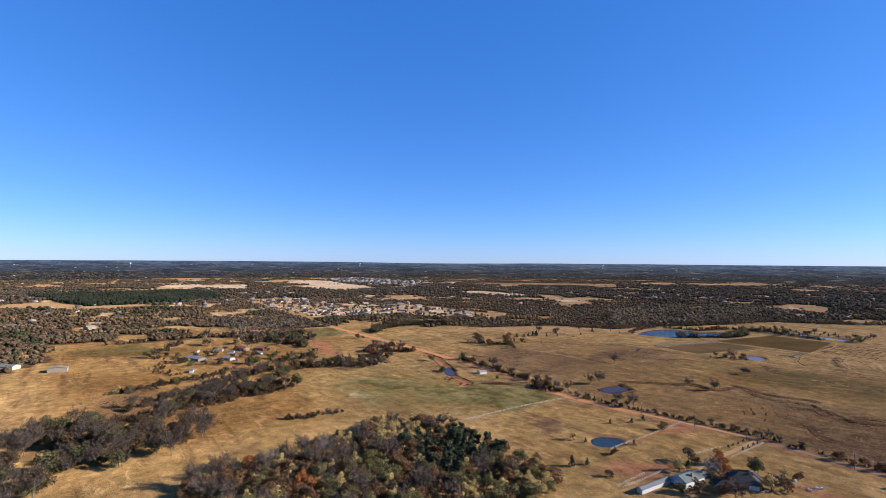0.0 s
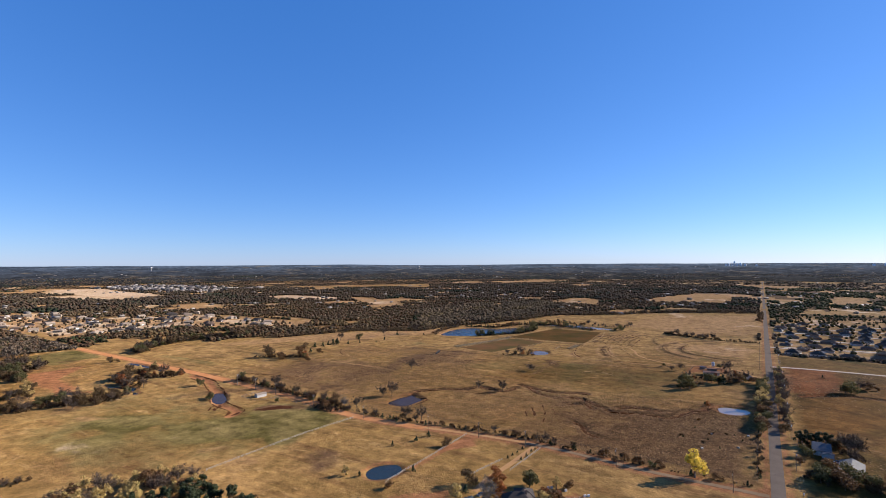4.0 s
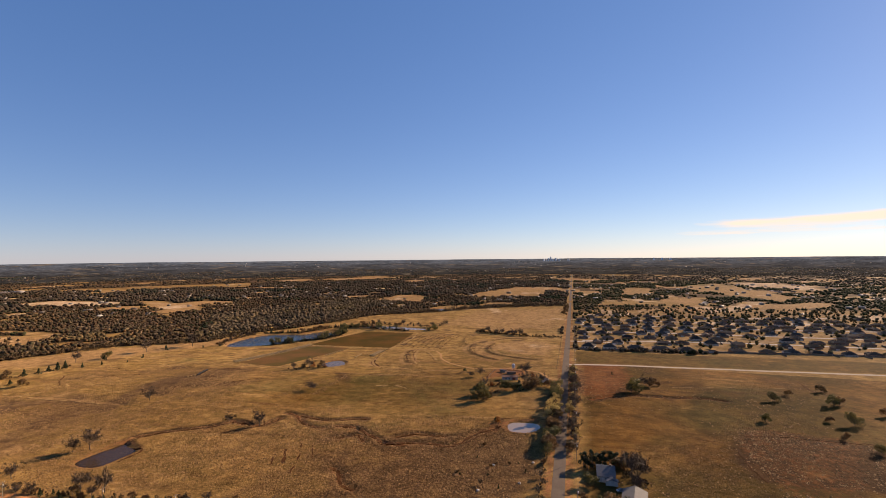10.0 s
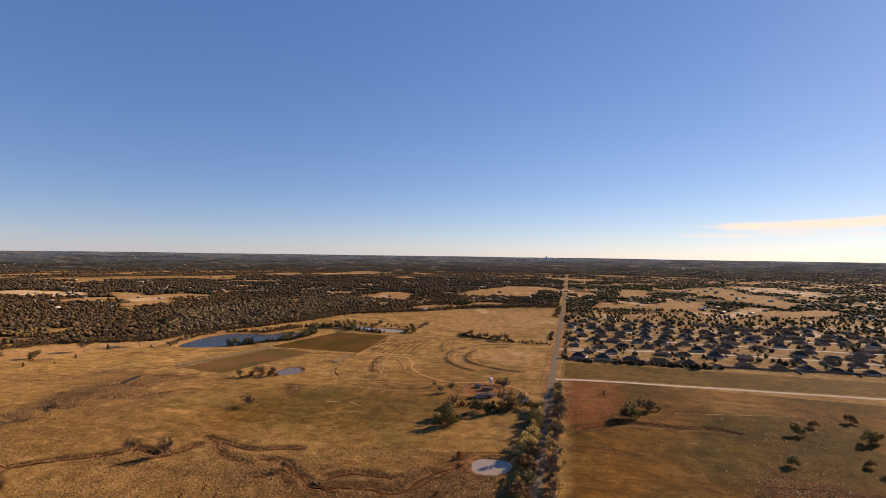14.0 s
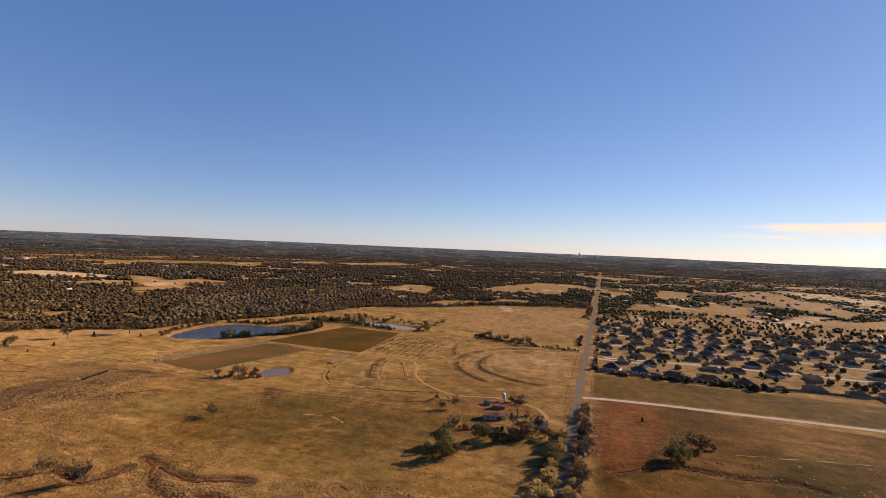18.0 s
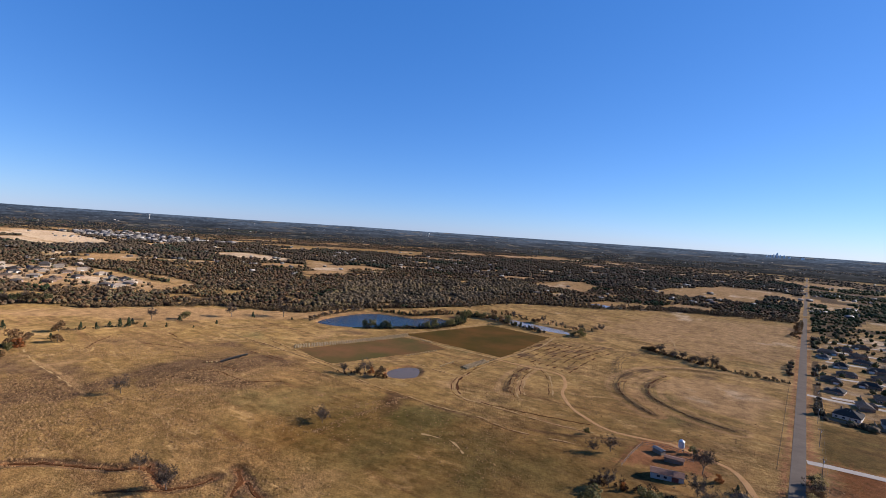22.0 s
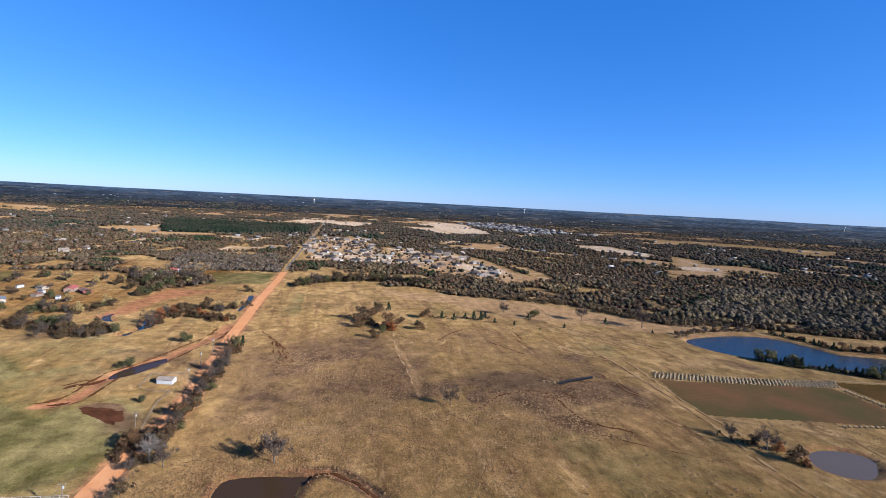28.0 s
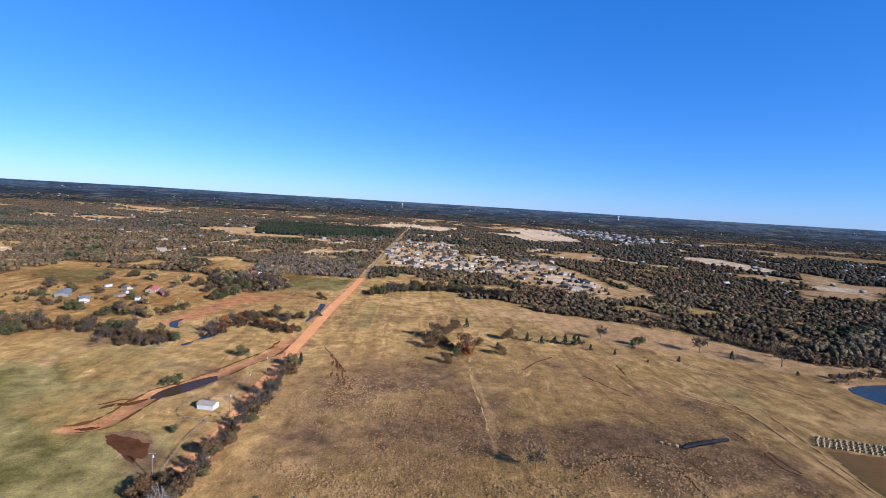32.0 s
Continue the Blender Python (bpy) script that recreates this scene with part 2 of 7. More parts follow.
# This base colour paints the pale sky reflection on the lake's arms.
PALE_SHEEN = water("silty_water", (0.15, 0.13, 0.11), 0.15, 0.4)
PALE_SHEEN.node_tree.nodes["Principled BSDF"].inputs["Specular IOR Level"].default_value = 0.25
ASPHALT = track_material("worn_road", (0.135, 0.108, 0.085), (0.175, 0.14, 0.108))
CONCRETE = track_material("pale_concrete", (0.40, 0.35, 0.29), (0.48, 0.42, 0.35))
CLAY = track_material("red_clay", (0.40, 0.165, 0.06), (0.48, 0.235, 0.10))
CLAY_DARK = track_material("wet_clay", (0.034, 0.013, 0.006), (0.085, 0.034, 0.016))
SANDY = track_material("sandy_track", (0.36, 0.195, 0.082), (0.42, 0.25, 0.115))
PLOUGHED = sown_material("ploughed_soil", (0.125, 0.060, 0.016), (0.056, 0.042, 0.009), 0.5)
PALE_GRASS = track_material("worn_grass", (0.30, 0.19, 0.085), (0.36, 0.235, 0.11))
GRAVEL = track_material("pale_gravel", (0.20, 0.135, 0.078), (0.26, 0.18, 0.108))
DARK_GRASS = track_material("dark_furrow_grass", (0.125, 0.075, 0.032), (0.19, 0.118, 0.052))
# Dark earth, also the colour for shade painted along gullies and mounds.
EARTH_AND_SHADE = track_material("raw_earth", (0.048, 0.020, 0.008), (0.10, 0.042, 0.017))
SOWN = sown_material("sown_soil", (0.165, 0.080, 0.034), (0.078, 0.068, 0.021), 0.2)
BARK = plain("bark", (0.10, 0.075, 0.055), (0.17, 0.135, 0.105), 2.0)
PALE_BARK = plain("pale_bark", (0.26, 0.22, 0.18), (0.36, 0.32, 0.27), 2.0)
TWIGS = leafy("bare_twigs", (0.050, 0.036, 0.024), (0.095, 0.066, 0.045), (0.066, 0.047, 0.032), through_light=0.0)
PALE_TWIGS = leafy("pale_twigs", (0.15, 0.122, 0.095), (0.21, 0.175, 0.14), through_light=0.0)
OAK = leafy("brown_oak_leaves", (0.07, 0.045, 0.022), (0.12, 0.070, 0.030), (0.16, 0.080, 0.030), (0.095, 0.074, 0.032))
OLIVE = leafy("olive_leaves", (0.06, 0.065, 0.024), (0.105, 0.10, 0.034), (0.145, 0.118, 0.038), (0.075, 0.072, 0.028))
CEDAR = leafy("cedar_needles", (0.022, 0.032, 0.014), (0.042, 0.055, 0.021), (0.030, 0.041, 0.018), through_light=0.1)
YELLOW = leafy("yellow_leaves", (0.75, 0.52, 0.05), (0.9, 0.66, 0.08), (0.6, 0.46, 0.07), through_light=0.35)
GOLD = leafy("gold_leaves", (0.40, 0.285, 0.10), (0.50, 0.37, 0.13), (0.31, 0.215, 0.08), through_light=0.3)
RUST = leafy("rust_leaves", (0.24, 0.075, 0.02), (0.32, 0.12, 0.03), (0.17, 0.07, 0.025), through_light=0.3)

# ---------- small mesh tools ----------


def mesh_of(name, verts, faces, material, smooth=False):
    me = bpy.data.meshes.new(name)
    me.from_pydata([tuple(v) for v in verts], [], [tuple(f) for f in faces])
    if material:
        me.materials.append(material)
    if smooth:
        me.polygons.foreach_set("use_smooth", [True] * len(me.polygons))
    me.update()
    return me


def mesh_np(name, verts, faces, material, smooth=False):
    """The same from arrays; faces all of one size."""
    me = bpy.data.meshes.new(name)
    verts, faces = np.asarray(verts, np.float32), np.asarray(faces, np.int32)
    k = faces.shape[1]
    me.vertices.add(len(verts))
    me.vertices.foreach_set("co", verts.ravel())
    me.loops.add(faces.size)
    me.loops.foreach_set("vertex_index", faces.ravel())
    me.polygons.add(len(faces))
    me.polygons.foreach_set("loop_start", np.arange(len(faces), dtype=np.int32) * k)
    me.polygons.foreach_set("loop_total", np.full(len(faces), k, np.int32))
    if smooth:
        me.polygons.foreach_set("use_smooth", np.ones(len(faces), bool))
    me.materials.append(material)
    me.update()
    me.validate()
    return me


def part_of(name, me, parent, label=""):
    ob = new(name, me)
    ob.parent = parent
    if label:
        ob["label"] = label
    return ob


class Shape:
    """Collects boxes, tubes and slabs into one mesh."""

    def __init__(self):
        self.v, self.f = [], []

    def add(self, verts, faces):
        k = len(self.v)
        self.v += [tuple(v) for v in verts]
        self.f += [tuple(i + k for i in f) for f in faces]
        return self

    def box(self, x0, y0, z0, x1, y1, z1):
        v = [(x, y, z) for z in (z0, z1) for y in (y0, y1) for x in (x0, x1)]
        return self.add(v, [(0, 2, 3, 1), (4, 5, 7, 6), (0, 1, 5, 4), (2, 6, 7, 3), (0, 4, 6, 2), (1, 3, 7, 5)])

    def tube(self, points, radii, sides=6):
        pts = [Vector(p) for p in points]
        v, f = [], []
        for i, (p, r) in enumerate(zip(pts, radii)):
            d = (pts[min(i + 1, len(pts) - 1)] - pts[max(i - 1, 0)]).normalized()
            a = d.cross(Vector((0.31, 0.95, 0.05))).normalized()
            b = d.cross(a)
            v += [p + (a * math.cos(k * 2 * math.pi / sides) + b * math.sin(k * 2 * math.pi / sides)) * r for k in range(sides)]
        for i in range(len(pts) - 1):
            for k in range(sides):
                f.append((i * sides + k, i * sides + (k + 1) % sides, (i + 1) * sides + (k + 1) % sides, (i + 1) * sides + k))
        f += [tuple(range(sides))[::-1], tuple((len(pts) - 1) * sides + k for k in range(sides))]
        return self.add(v, f)

    def hip(self, x0, y0, x1, y1, z, rise, over=0.5, thick=0.2):
        """A hipped roof with a real edge."""
        x0, y0, x1, y1 = x0 - over, y0 - over, x1 + over, y1 + over
        w, d = x1 - x0, y1 - y0
        run = min(w, d) / 2
        if w >= d:
            ridge = [(x0 + run, (y0 + y1) / 2), (x1 - run, (y0 + y1) / 2)]
        else:
            ridge = [((x0 + x1) / 2, y0 + run), ((x0 + x1) / 2, y1 - run)]
        low = [(x0, y0, z), (x1, y0, z), (x1, y1, z), (x0, y1, z)]
        top = [(x, y, z + thick) for x, y, _ in low]
        v = low + top + [(x, y, z + thick + rise) for x, y in ridge]
        f = [(3, 2, 1, 0), (0, 1, 5, 4), (1, 2, 6, 5), (2, 3, 7, 6), (3, 0, 4, 7)]
        f += [(4, 5, 9, 8), (5, 6, 9), (6, 7, 8, 9), (7, 4, 8)] if w >= d else [(4, 5, 8), (5, 6, 9, 8), (6, 7, 9), (7, 4, 8, 9)]
        return self.add(v, f)

    def gable(self, x0, y0, x1, y1, z, rise, over=0.4, thick=0.15, along="x"):
        """A gabled roof of two thick slabs."""
        x0, y0, x1, y1 = x0 - over, y0 - over, x1 + over, y1 + over
        if along == "x":
            m = (y0 + y1) / 2
            prof = [(y0, z), (m, z + rise), (y1, z), (y1, z + thick), (m, z + rise + thick), (y0, z + thick)]
            v = [(x, p, q) for x in (x0, x1) for p, q in prof]
        else:
            m = (x0 + x1) / 2
            prof = [(x0, z), (m, z + rise), (x1, z), (x1, z + thick), (m, z + rise + thick), (x0, z + thick)]
            v = [(p, y, q) for y in (y0, y1) for p, q in prof]
        f = [(i, (i + 1) % 6, 6 + (i + 1) % 6, 6 + i) for i in range(6)]
        f += [(0, 5, 4, 1), (1, 4, 3, 2), (6, 7, 10, 11), (7, 8, 9, 10)]
        return self.add(v, f)

    def mesh(self, name, material, smooth=False):
        return mesh_of(name, self.v, self.f, material, smooth)


def smooth_line(points, step=4.0, closed=False):
    """A rounded line through a few corners of the plan."""
    p = [np.array(q, float) for q in points]
    n = len(p)
    out = []
    for i in range(n if closed else n - 1):
        a, b = p[i], p[(i + 1) % n]
        before = p[i - 1] if closed or i else 2 * a - b
        after = p[(i + 2) % n] if closed or i + 2 < n else 2 * b - a
        m = max(1, int(np.linalg.norm(b - a) / step))
        for k in range(m):
            s = k / m
            out.append(0.5 * (2 * a + (b - before) * s + (2 * before - 5 * a + 4 * b - after) * s * s + (3 * a - before - 3 * b + after) * s ** 3))
    if not closed:
        out.append(p[-1])
    return np.array(out)


def near_line(x, y, line):
    """Distance of each place to a line of the plan."""
    best = np.full(np.shape(x), 1e9)
    for a, b in zip(line[:-1], line[1:]):
        d = b - a
        s = np.clip(((x - a[0]) * d[0] + (y - a[1]) * d[1]) / max(1e-9, d @ d), 0, 1)
        best = np.minimum(best, np.hypot(x - a[0] - s * d[0], y - a[1] - s * d[1]))
    return best


def close_line(x, y, line, reach):
    """The same, but only within that reach; farther places count as far off."""
    out = np.full(np.shape(x), 1e3)
    near = (x > line[:, 0].min() - reach) & (x < line[:, 0].max() + reach) & (y > line[:, 1].min() - reach) & (y < line[:, 1].max() + reach)
    if near.any():
        out[near] = near_line(x[near], y[near], line)
    return out


def inside(x, y, line):
    """How far each place lies inside a closed outline; outside it is negative."""
    ring = np.vstack([line, line[:1]])
    odd = np.zeros(np.shape(x), bool)
    for a, b in zip(ring[:-1], ring[1:]):
        cross = (a[1] > y) != (b[1] > y)
        odd ^= cross & (x < (b[0] - a[0]) * (y - a[1]) / (b[1] - a[1] + 1e-12) + a[0])
    return np.where(odd, 1, -1) * near_line(x, y, ring)


def wave(x, y, size, seed=0.0):
    """Cheap smooth noise, about -1 to 1."""
    x, y = np.asarray(x) / size, np.asarray(y) / size
    return (np.sin(1.7 * x + 2.1 * np.sin(0.9 * y + seed) + seed) + np.sin(1.3 * y + 1.9 * np.sin(1.1 * x + 2 * seed) + 3 * seed)
            + np.sin(0.8 * x - 1.1 * y + 1.5 * np.sin(0.7 * x + 0.5 * y + seed))) / 3


def ease(v, lo, hi):
    s = np.clip((v - lo) / (hi - lo), 0, 1)
    return s * s * (3 - 2 * s)


# ---------- the plan ----------
LAKE_LINE = smooth_line([(-472, 552), (-436, 556), (-415, 578), (-399, 598), (-386, 626), (-372, 641), (-363, 671), (-386, 716), (-409, 706), (-422, 671), (-447, 666), (-478, 650), (-485, 608)], 8, True)
LAKE_ARM = smooth_line([(-362, 760), (-343, 771), (-321, 775), (-292, 770), (-262, 768), (-240, 760), (-232, 742), (-253, 738), (-270, 738), (-296, 738), (-320, 748), (-348, 753)], 8, True)
LAKE_FAR = smooth_line([(-336, 1064), (-294, 1044), (-262, 1056), (-276, 1080), (-318, 1084)], 8, True)
POND_STOCK = smooth_line([(-272, 183), (-287, 183), (-292, 190), (-291, 213), (-288, 217), (-279, 215), (-270, 210), (-270, 196)], 2.5, True)
POND_TREES = smooth_line([(-268, 456), (-271, 468), (-266, 482), (-257, 483), (-245, 466), (-249, 453), (-258, 449)], 3, True)
POND_ROAD = smooth_line([(-37, 298), (-34, 303), (-24, 305), (-17, 304), (-14, 297), (-18, 288), (-25, 284), (-34, 286)], 3, True)
POND_RANCH = smooth_line([(-202, 55), (-194, 49), (-186, 56), (-186, 68), (-194, 73), (-202, 65)], 3, True)
CREEK_POOL = smooth_line([(-412, 100), (-420, 110), (-441, 120), (-446, 117), (-436, 107), (-422, 99)], 3, True)
CREEK_LOOP = smooth_line([(-578, 40), (-566, 34), (-550, 40), (-546, 50), (-552, 46), (-566, 40)], 3, True)
CREEK_BEND = smooth_line([(-502, 74), (-508, 70), (-530, 84), (-556, 76), (-557, 70), (-530, 76)], 3, True)
CREEK_DITCH = smooth_line([(-584, 139), (-588, 143), (-634, 146), (-668, 144), (-666, 140), (-634, 141.5)], 3, True)
SHORES = [(LAKE_LINE, LAKE), (LAKE_ARM, PALE_SHEEN), (LAKE_FAR, PALE_SHEEN), (POND_STOCK, BROWN), (POND_TREES, MURKY), (POND_ROAD, MUDDY_SHEEN),
          (POND_RANCH, LAKE), (CREEK_POOL, BROWN), (CREEK_LOOP, LAKE), (CREEK_BEND, LAKE), (CREEK_DITCH, LAKE)]
PLOUGH_LINE = np.array([(-358, 583), (-342, 648), (-325, 710), (-240, 703), (-229, 573), (-285, 576)], float)
SOWN_LINE = np.array([(-372, 449), (-348, 571), (-311, 567), (-284, 560), (-300, 500), (-315, 439), (-340, 441)], float)
DIRT_ROAD = smooth_line([(-4, 142), (-60, 142), (-130, 147), (-190, 143), (-250, 137), (-320, 141), (-365, 149), (-482, 151), (-560, 153), (-656, 155), (-760, 159), (-862, 162)], 10)
GULLIES = [smooth_line([(-288, 217), (-290, 225), (-278, 238), (-257, 250), (-246, 258), (-238, 265), (-214, 262), (-208, 280)], 3),
           smooth_line([(-208, 291), (-199, 287), (-191, 279), (-183, 272), (-174, 268), (-165, 266)], 3),
           smooth_line([(-195, 288), (-181, 284), (-169, 283), (-152, 290), (-143, 291)], 3),
           smooth_line([(-158, 272), (-146, 273), (-136, 267), (-126, 260), (-117, 253), (-111, 247), (-96, 247)], 3),
           smooth_line([(23, 364), (41, 377), (59, 384), (84, 384), (109, 389), (124, 386)], 3),
           smooth_line([(-146, 250), (-135, 258), (-126, 248)], 3), smooth_line([(-127, 207), (-120, 200), (-113, 189), (-104, 184)], 3),
           smooth_line([(-112, 249), (-87, 254), (-69, 253), (-61, 265), (-57, 277), (-46, 288)], 3),
           smooth_line([(-108, 260), (-96, 268), (-75, 268)], 3), smooth_line([(-241, 266), (-232, 265), (-223, 264)], 3)]
CREEK_CLAY = smooth_line([(-370, 80), (-376, 91), (-388, 94), (-410, 97), (-427, 106), (-445, 118), (-465, 126), (-493, 138), (-530, 143)], 4)
TRACKS = [smooth_line([(-407, 437), (-370, 436), (-331, 433), (-299, 427), (-252, 418), (-217, 420), (-174, 422), (-139, 428), (-104, 440), (-60, 470)], 6),
          smooth_line([(-236, 566), (-222, 520), (-216, 473), (-203, 459), (-179, 453), (-155, 457), (-129, 450), (-100, 448)], 6),
          smooth_line([(-403, 434), (-440, 436), (-489, 440)], 6), smooth_line([(-500, 446), (-483, 463), (-460, 485), (-437, 511)], 6),
          smooth_line([(-489, 276), (-401, 281), (-345, 276)], 6), smooth_line([(-352, 430), (-329, 380), (-318, 340)], 6),
          smooth_line([(-312, 436), (-276, 500), (-232, 562)], 6)]
TERRACES = [smooth_line([(-81, 513), (-107, 542), (-121, 575), (-119, 628), (-94, 671), (-51, 694)], 6), smooth_line([(-32, 518), (-56, 526), (-77, 541), (-92, 558), (-100, 590), (-96, 630)], 6),
            smooth_line([(-175, 486), (-187, 516), (-194, 556)], 6), smooth_line([(-130, 600), (-146, 660), (-140, 720)], 6)]
TERRACES += [smooth_line([(-222 + 8 * k, 596 - 2 * k), (-230 + 8 * k, 640), (-226 + 8 * k, 684 + 3 * k)], 6) for k in range(8)]
OPEN_LAND = smooth_line([(4, 1190), (-122, 1152), (-217, 1095), (-283, 1012), (-395, 925), (-430, 810), (-470, 724), (-516, 640), (-525, 570), (-560, 538),
                         (-606, 508), (-630, 455), (-655, 410), (-672, 372), (-738, 338), (-730, 300), (-760, 290), (-795, 330), (-815, 270), (-850, 176),
                         (-850, 60), (-750, 90), (-700, 20), (-810, -40), (-826, -150), (-806, -245), (-720, -250), (-610, -330), (-420, -420), (-100, -500), (380, -420), (420, 590), (12, 596)], 20, True)
SUBURB = np.array([(13, 601), (110, 607), (234, 614), (420, 628), (620, 760), (680, 1120), (420, 1240), (200, 1190), (60, 1120), (14, 1000)], float)
FAR_TOWN = np.array([(-1243, 185), (-1557, 217), (-1494, 309), (-1179, 327), (-1188, 429), (-1158, 507), (-998, 530), (-798, 540), (-773, 491), (-848, 424), (-940, 380), (-985, 327), (-1000, 192)], float)
CLEARINGS = [np.array(p, float) for p in (
    [(-552, 1260), (-536, 1483), (-439, 1471), (-394, 1227)], [(-324, 1444), (-286, 1716), (-81, 1891), (-92, 1464)],
    [(363, 1963), (601, 2309), (608, 1493), (518, 1387)], [(-963, 573), (-788, 551), (-780, 580), (-948, 600)],
    [(-1275, 1140), (-986, 947), (-851, 939), (-929, 1038), (-1187, 1163)], [(-2250, 520), (-2350, 900), (-1900, 860), (-1800, 640)],
    [(-2225, 30), (-2554, 115), (-2500, 460), (-2055, 340), (-2240, 207), (-2181, 153)], [(-2513, 647), (-2179, 722), (-2034, 856), (-2605, 937), (-2742, 803)], [(60, 1210), (90, 1330), (330, 1420), (360, 1250)], [(-864, 174), (-892, 233), (-846, 298), (-786, 353), (-762, 355), (-787, 317), (-799, 258), (-773, 188)],
    [(144, 1510), (193, 1936), (290, 1928), (247, 1629)], [(215, 1360), (286, 1533), (371, 1511), (310, 1304)], [(143, 1110), (165, 1191), (281, 1172), (288, 1109)],
    [(680, 2456), (831, 2268), (924, 2084), (777, 1887), (644, 1985)], [(-2739, 2093), (-2845, 2381), (-2517, 2422), (-2500, 1989)],
    [(-1533, 966), (-1515, 1110), (-1259, 1092), (-1188, 1022), (-1334, 941)], [(-1000, -240), (-1246, -163), (-1250, -207), (-1000, -170)], [(-2700, 1536), (-2678, 2003), (-2897, 1650)])]
PINES = np.array([(-2040, -342), (-1997, -118), (-1989, 156), (-1644, 166), (-1504, -35), (-1525, -199)], float)
BELT = np.array([(-560, 600), (-640, 760), (-739, 842), (-710, 1028), (-615, 1326), (-460, 1186), (-480, 802), (-530, 690)], float)


BROAD = ((30, 430, 110, 5.5), (-290, 190, 60, -4.2), (-400, 110, 70, -2.0), (-450, 600, 110, -3.0), (-860, 150, 170, -3.5))


def broad(x, y):
    """The wide swells and hollows of the land."""
    return sum(h * np.exp(-((x - cx) ** 2 + (y - cy) ** 2) / (2.0 * r * r)) for cx, cy, r, h in BROAD)


def height(x, y):
    """The lie of the land; bent up far off to fit the camera's view."""
    x, y = np.asarray(x, float), np.asarray(y, float)
    x, y = np.atleast_1d(x), np.atleast_1d(y)
    far = np.hypot(x + 60, y - 30)
    rise = np.clip((far - 2350) / 2350, 0, None)
    z = 88 * rise ** 1.7 + 2.5 * wave(x, y, 420, 1.3) * ease(far, 2300, 3600)
    z = z + 0.8 * wave(x, y, 120, 0.4) + 0.25 * wave(x, y, 31, 2.0)
    for (cx, cy, r, h) in ((-352, 345, 26, 2.6), (-345, 385, 30, 1.8), (-300, 330, 60, 1.2), (-520, 360, 60, 1.5)):
        z = z + h * np.exp(-((x - cx) ** 2 + (y - cy) ** 2) / (2 * r * r))
    close = (x > -900) & (x < 350) & (y > -300) & (y < 1300)
    if close.any():
        px, py, add = x[close], y[close], np.zeros(int(close.sum()))
        flat = np.ones(len(px))
        for line in GULLIES:
            d = close_line(px, py, line, 16)
            add -= 1.3 * np.exp(-(d / 2.8) ** 2) * (0.75 + 0.25 * wave(px, py, 6, 0.7))
            add += 0.25 * np.exp(-((d - 6) / 3) ** 2)
        d = close_line(px, py, CREEK_CLAY, 20)
        add -= 1.1 * np.exp(-(d / 4.5) ** 2)
        for line in TERRACES:
            d = close_line(px, py, line, 14)
            add += 0.7 * np.exp(-(d / 2.4) ** 2)
        for line, _ in SHORES:
            near = (px > line[:, 0].min() - 14) & (px < line[:, 0].max() + 14) & (py > line[:, 1].min() - 14) & (py < line[:, 1].max() + 14)
            if not near.any():
                continue
            d = inside(px[near], py[near], line)
            flat[near] *= 1 - ease(d, -9, 0)
            add[near] += 0.45 * np.exp(-((d + 4.0) / 2.2) ** 2) - 1.7 * ease(d, -2.4, 3.4)
        d = np.minimum(close_line(px, py, DIRT_ROAD, 20), np.abs(px))
        flat *= ease(d, 5, 18)
        for line in (PLOUGH_LINE, SOWN_LINE):
            near = (px > line[:, 0].min() - 14) & (px < line[:, 0].max() + 14) & (py > line[:, 1].min() - 14) & (py < line[:, 1].max() + 14)
            if near.any():
                flat[near] *= 1 - ease(inside(px[near], py[near], line), -12, 0)
        z = z.copy()
        z[close] = z[close] * flat + add
    return z + broad(x, y)


def level(x, y):
    return float(height(np.array([x], float), np.array([y], float))[0])


def yards(x, y):
    """Where small clearings with houses lie in the woods."""
    return wave(x, y, 62, 4.2) + 0.5 * wave(x, y, 23, 1.7)


def wooded(x, y):
    """Whether woods grow at each place."""
    x, y = np.asarray(x, float), np.asarray(y, float)
    w = inside(x, y, OPEN_LAND) < -4
    w &= inside(x, y, SUBURB) < 0
    w &= inside(x, y, FAR_TOWN) < -16
    for line in CLEARINGS:
        w &= inside(x, y, line) < wave(x, y, 40, 0.9) * 12
    far = np.hypot(x, y)
    glade = wave(x, y, 170, 2.7) + 0.45 * wave(x, y, 60, 0.3)
    w &= (glade < 0.6) | (far < 850) | ((y > 520) & (far < 1100) & (x < 0))
    w &= (yards(x, y) < 0.55) | (far < 850) | ((y > 420) & (far < 1400) & (x < 0))
    w &= ~((far > 2300) & (wave(x, y * 1.0, 330, 5.1) + 0.4 * wave(x, y, 120, 0.2) > 0.72))
    w &= (np.abs(x) > 9) & (near_line(x, y, np.array([(-850.0, 162.0), (-3000.0, 240.0)])) > 7)
    w &= inside(x, y, LAKE_FAR) < -3
    w &= wave(x, y, 33, 1.9) + 0.5 * wave(x, y, 12, 0.6) < 0.62
    w &= ~((x > 0) & (y < 596) & (x < 420))
    return w


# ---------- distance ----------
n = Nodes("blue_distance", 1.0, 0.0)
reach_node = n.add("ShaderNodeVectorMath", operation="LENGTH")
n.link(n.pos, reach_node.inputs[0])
# Haze is put into the ring's own glow: bluer and lighter outward.
haze_tone = n.ramp(n.math("MULTIPLY", reach_node.outputs["Value"], 0.0002), (0.6, (0.012, 0.0115, 0.0105)), (0.72, (0.0165, 0.017, 0.018)), (0.84, (0.021, 0.024, 0.029)), (0.97, (0.032, 0.041, 0.054)))
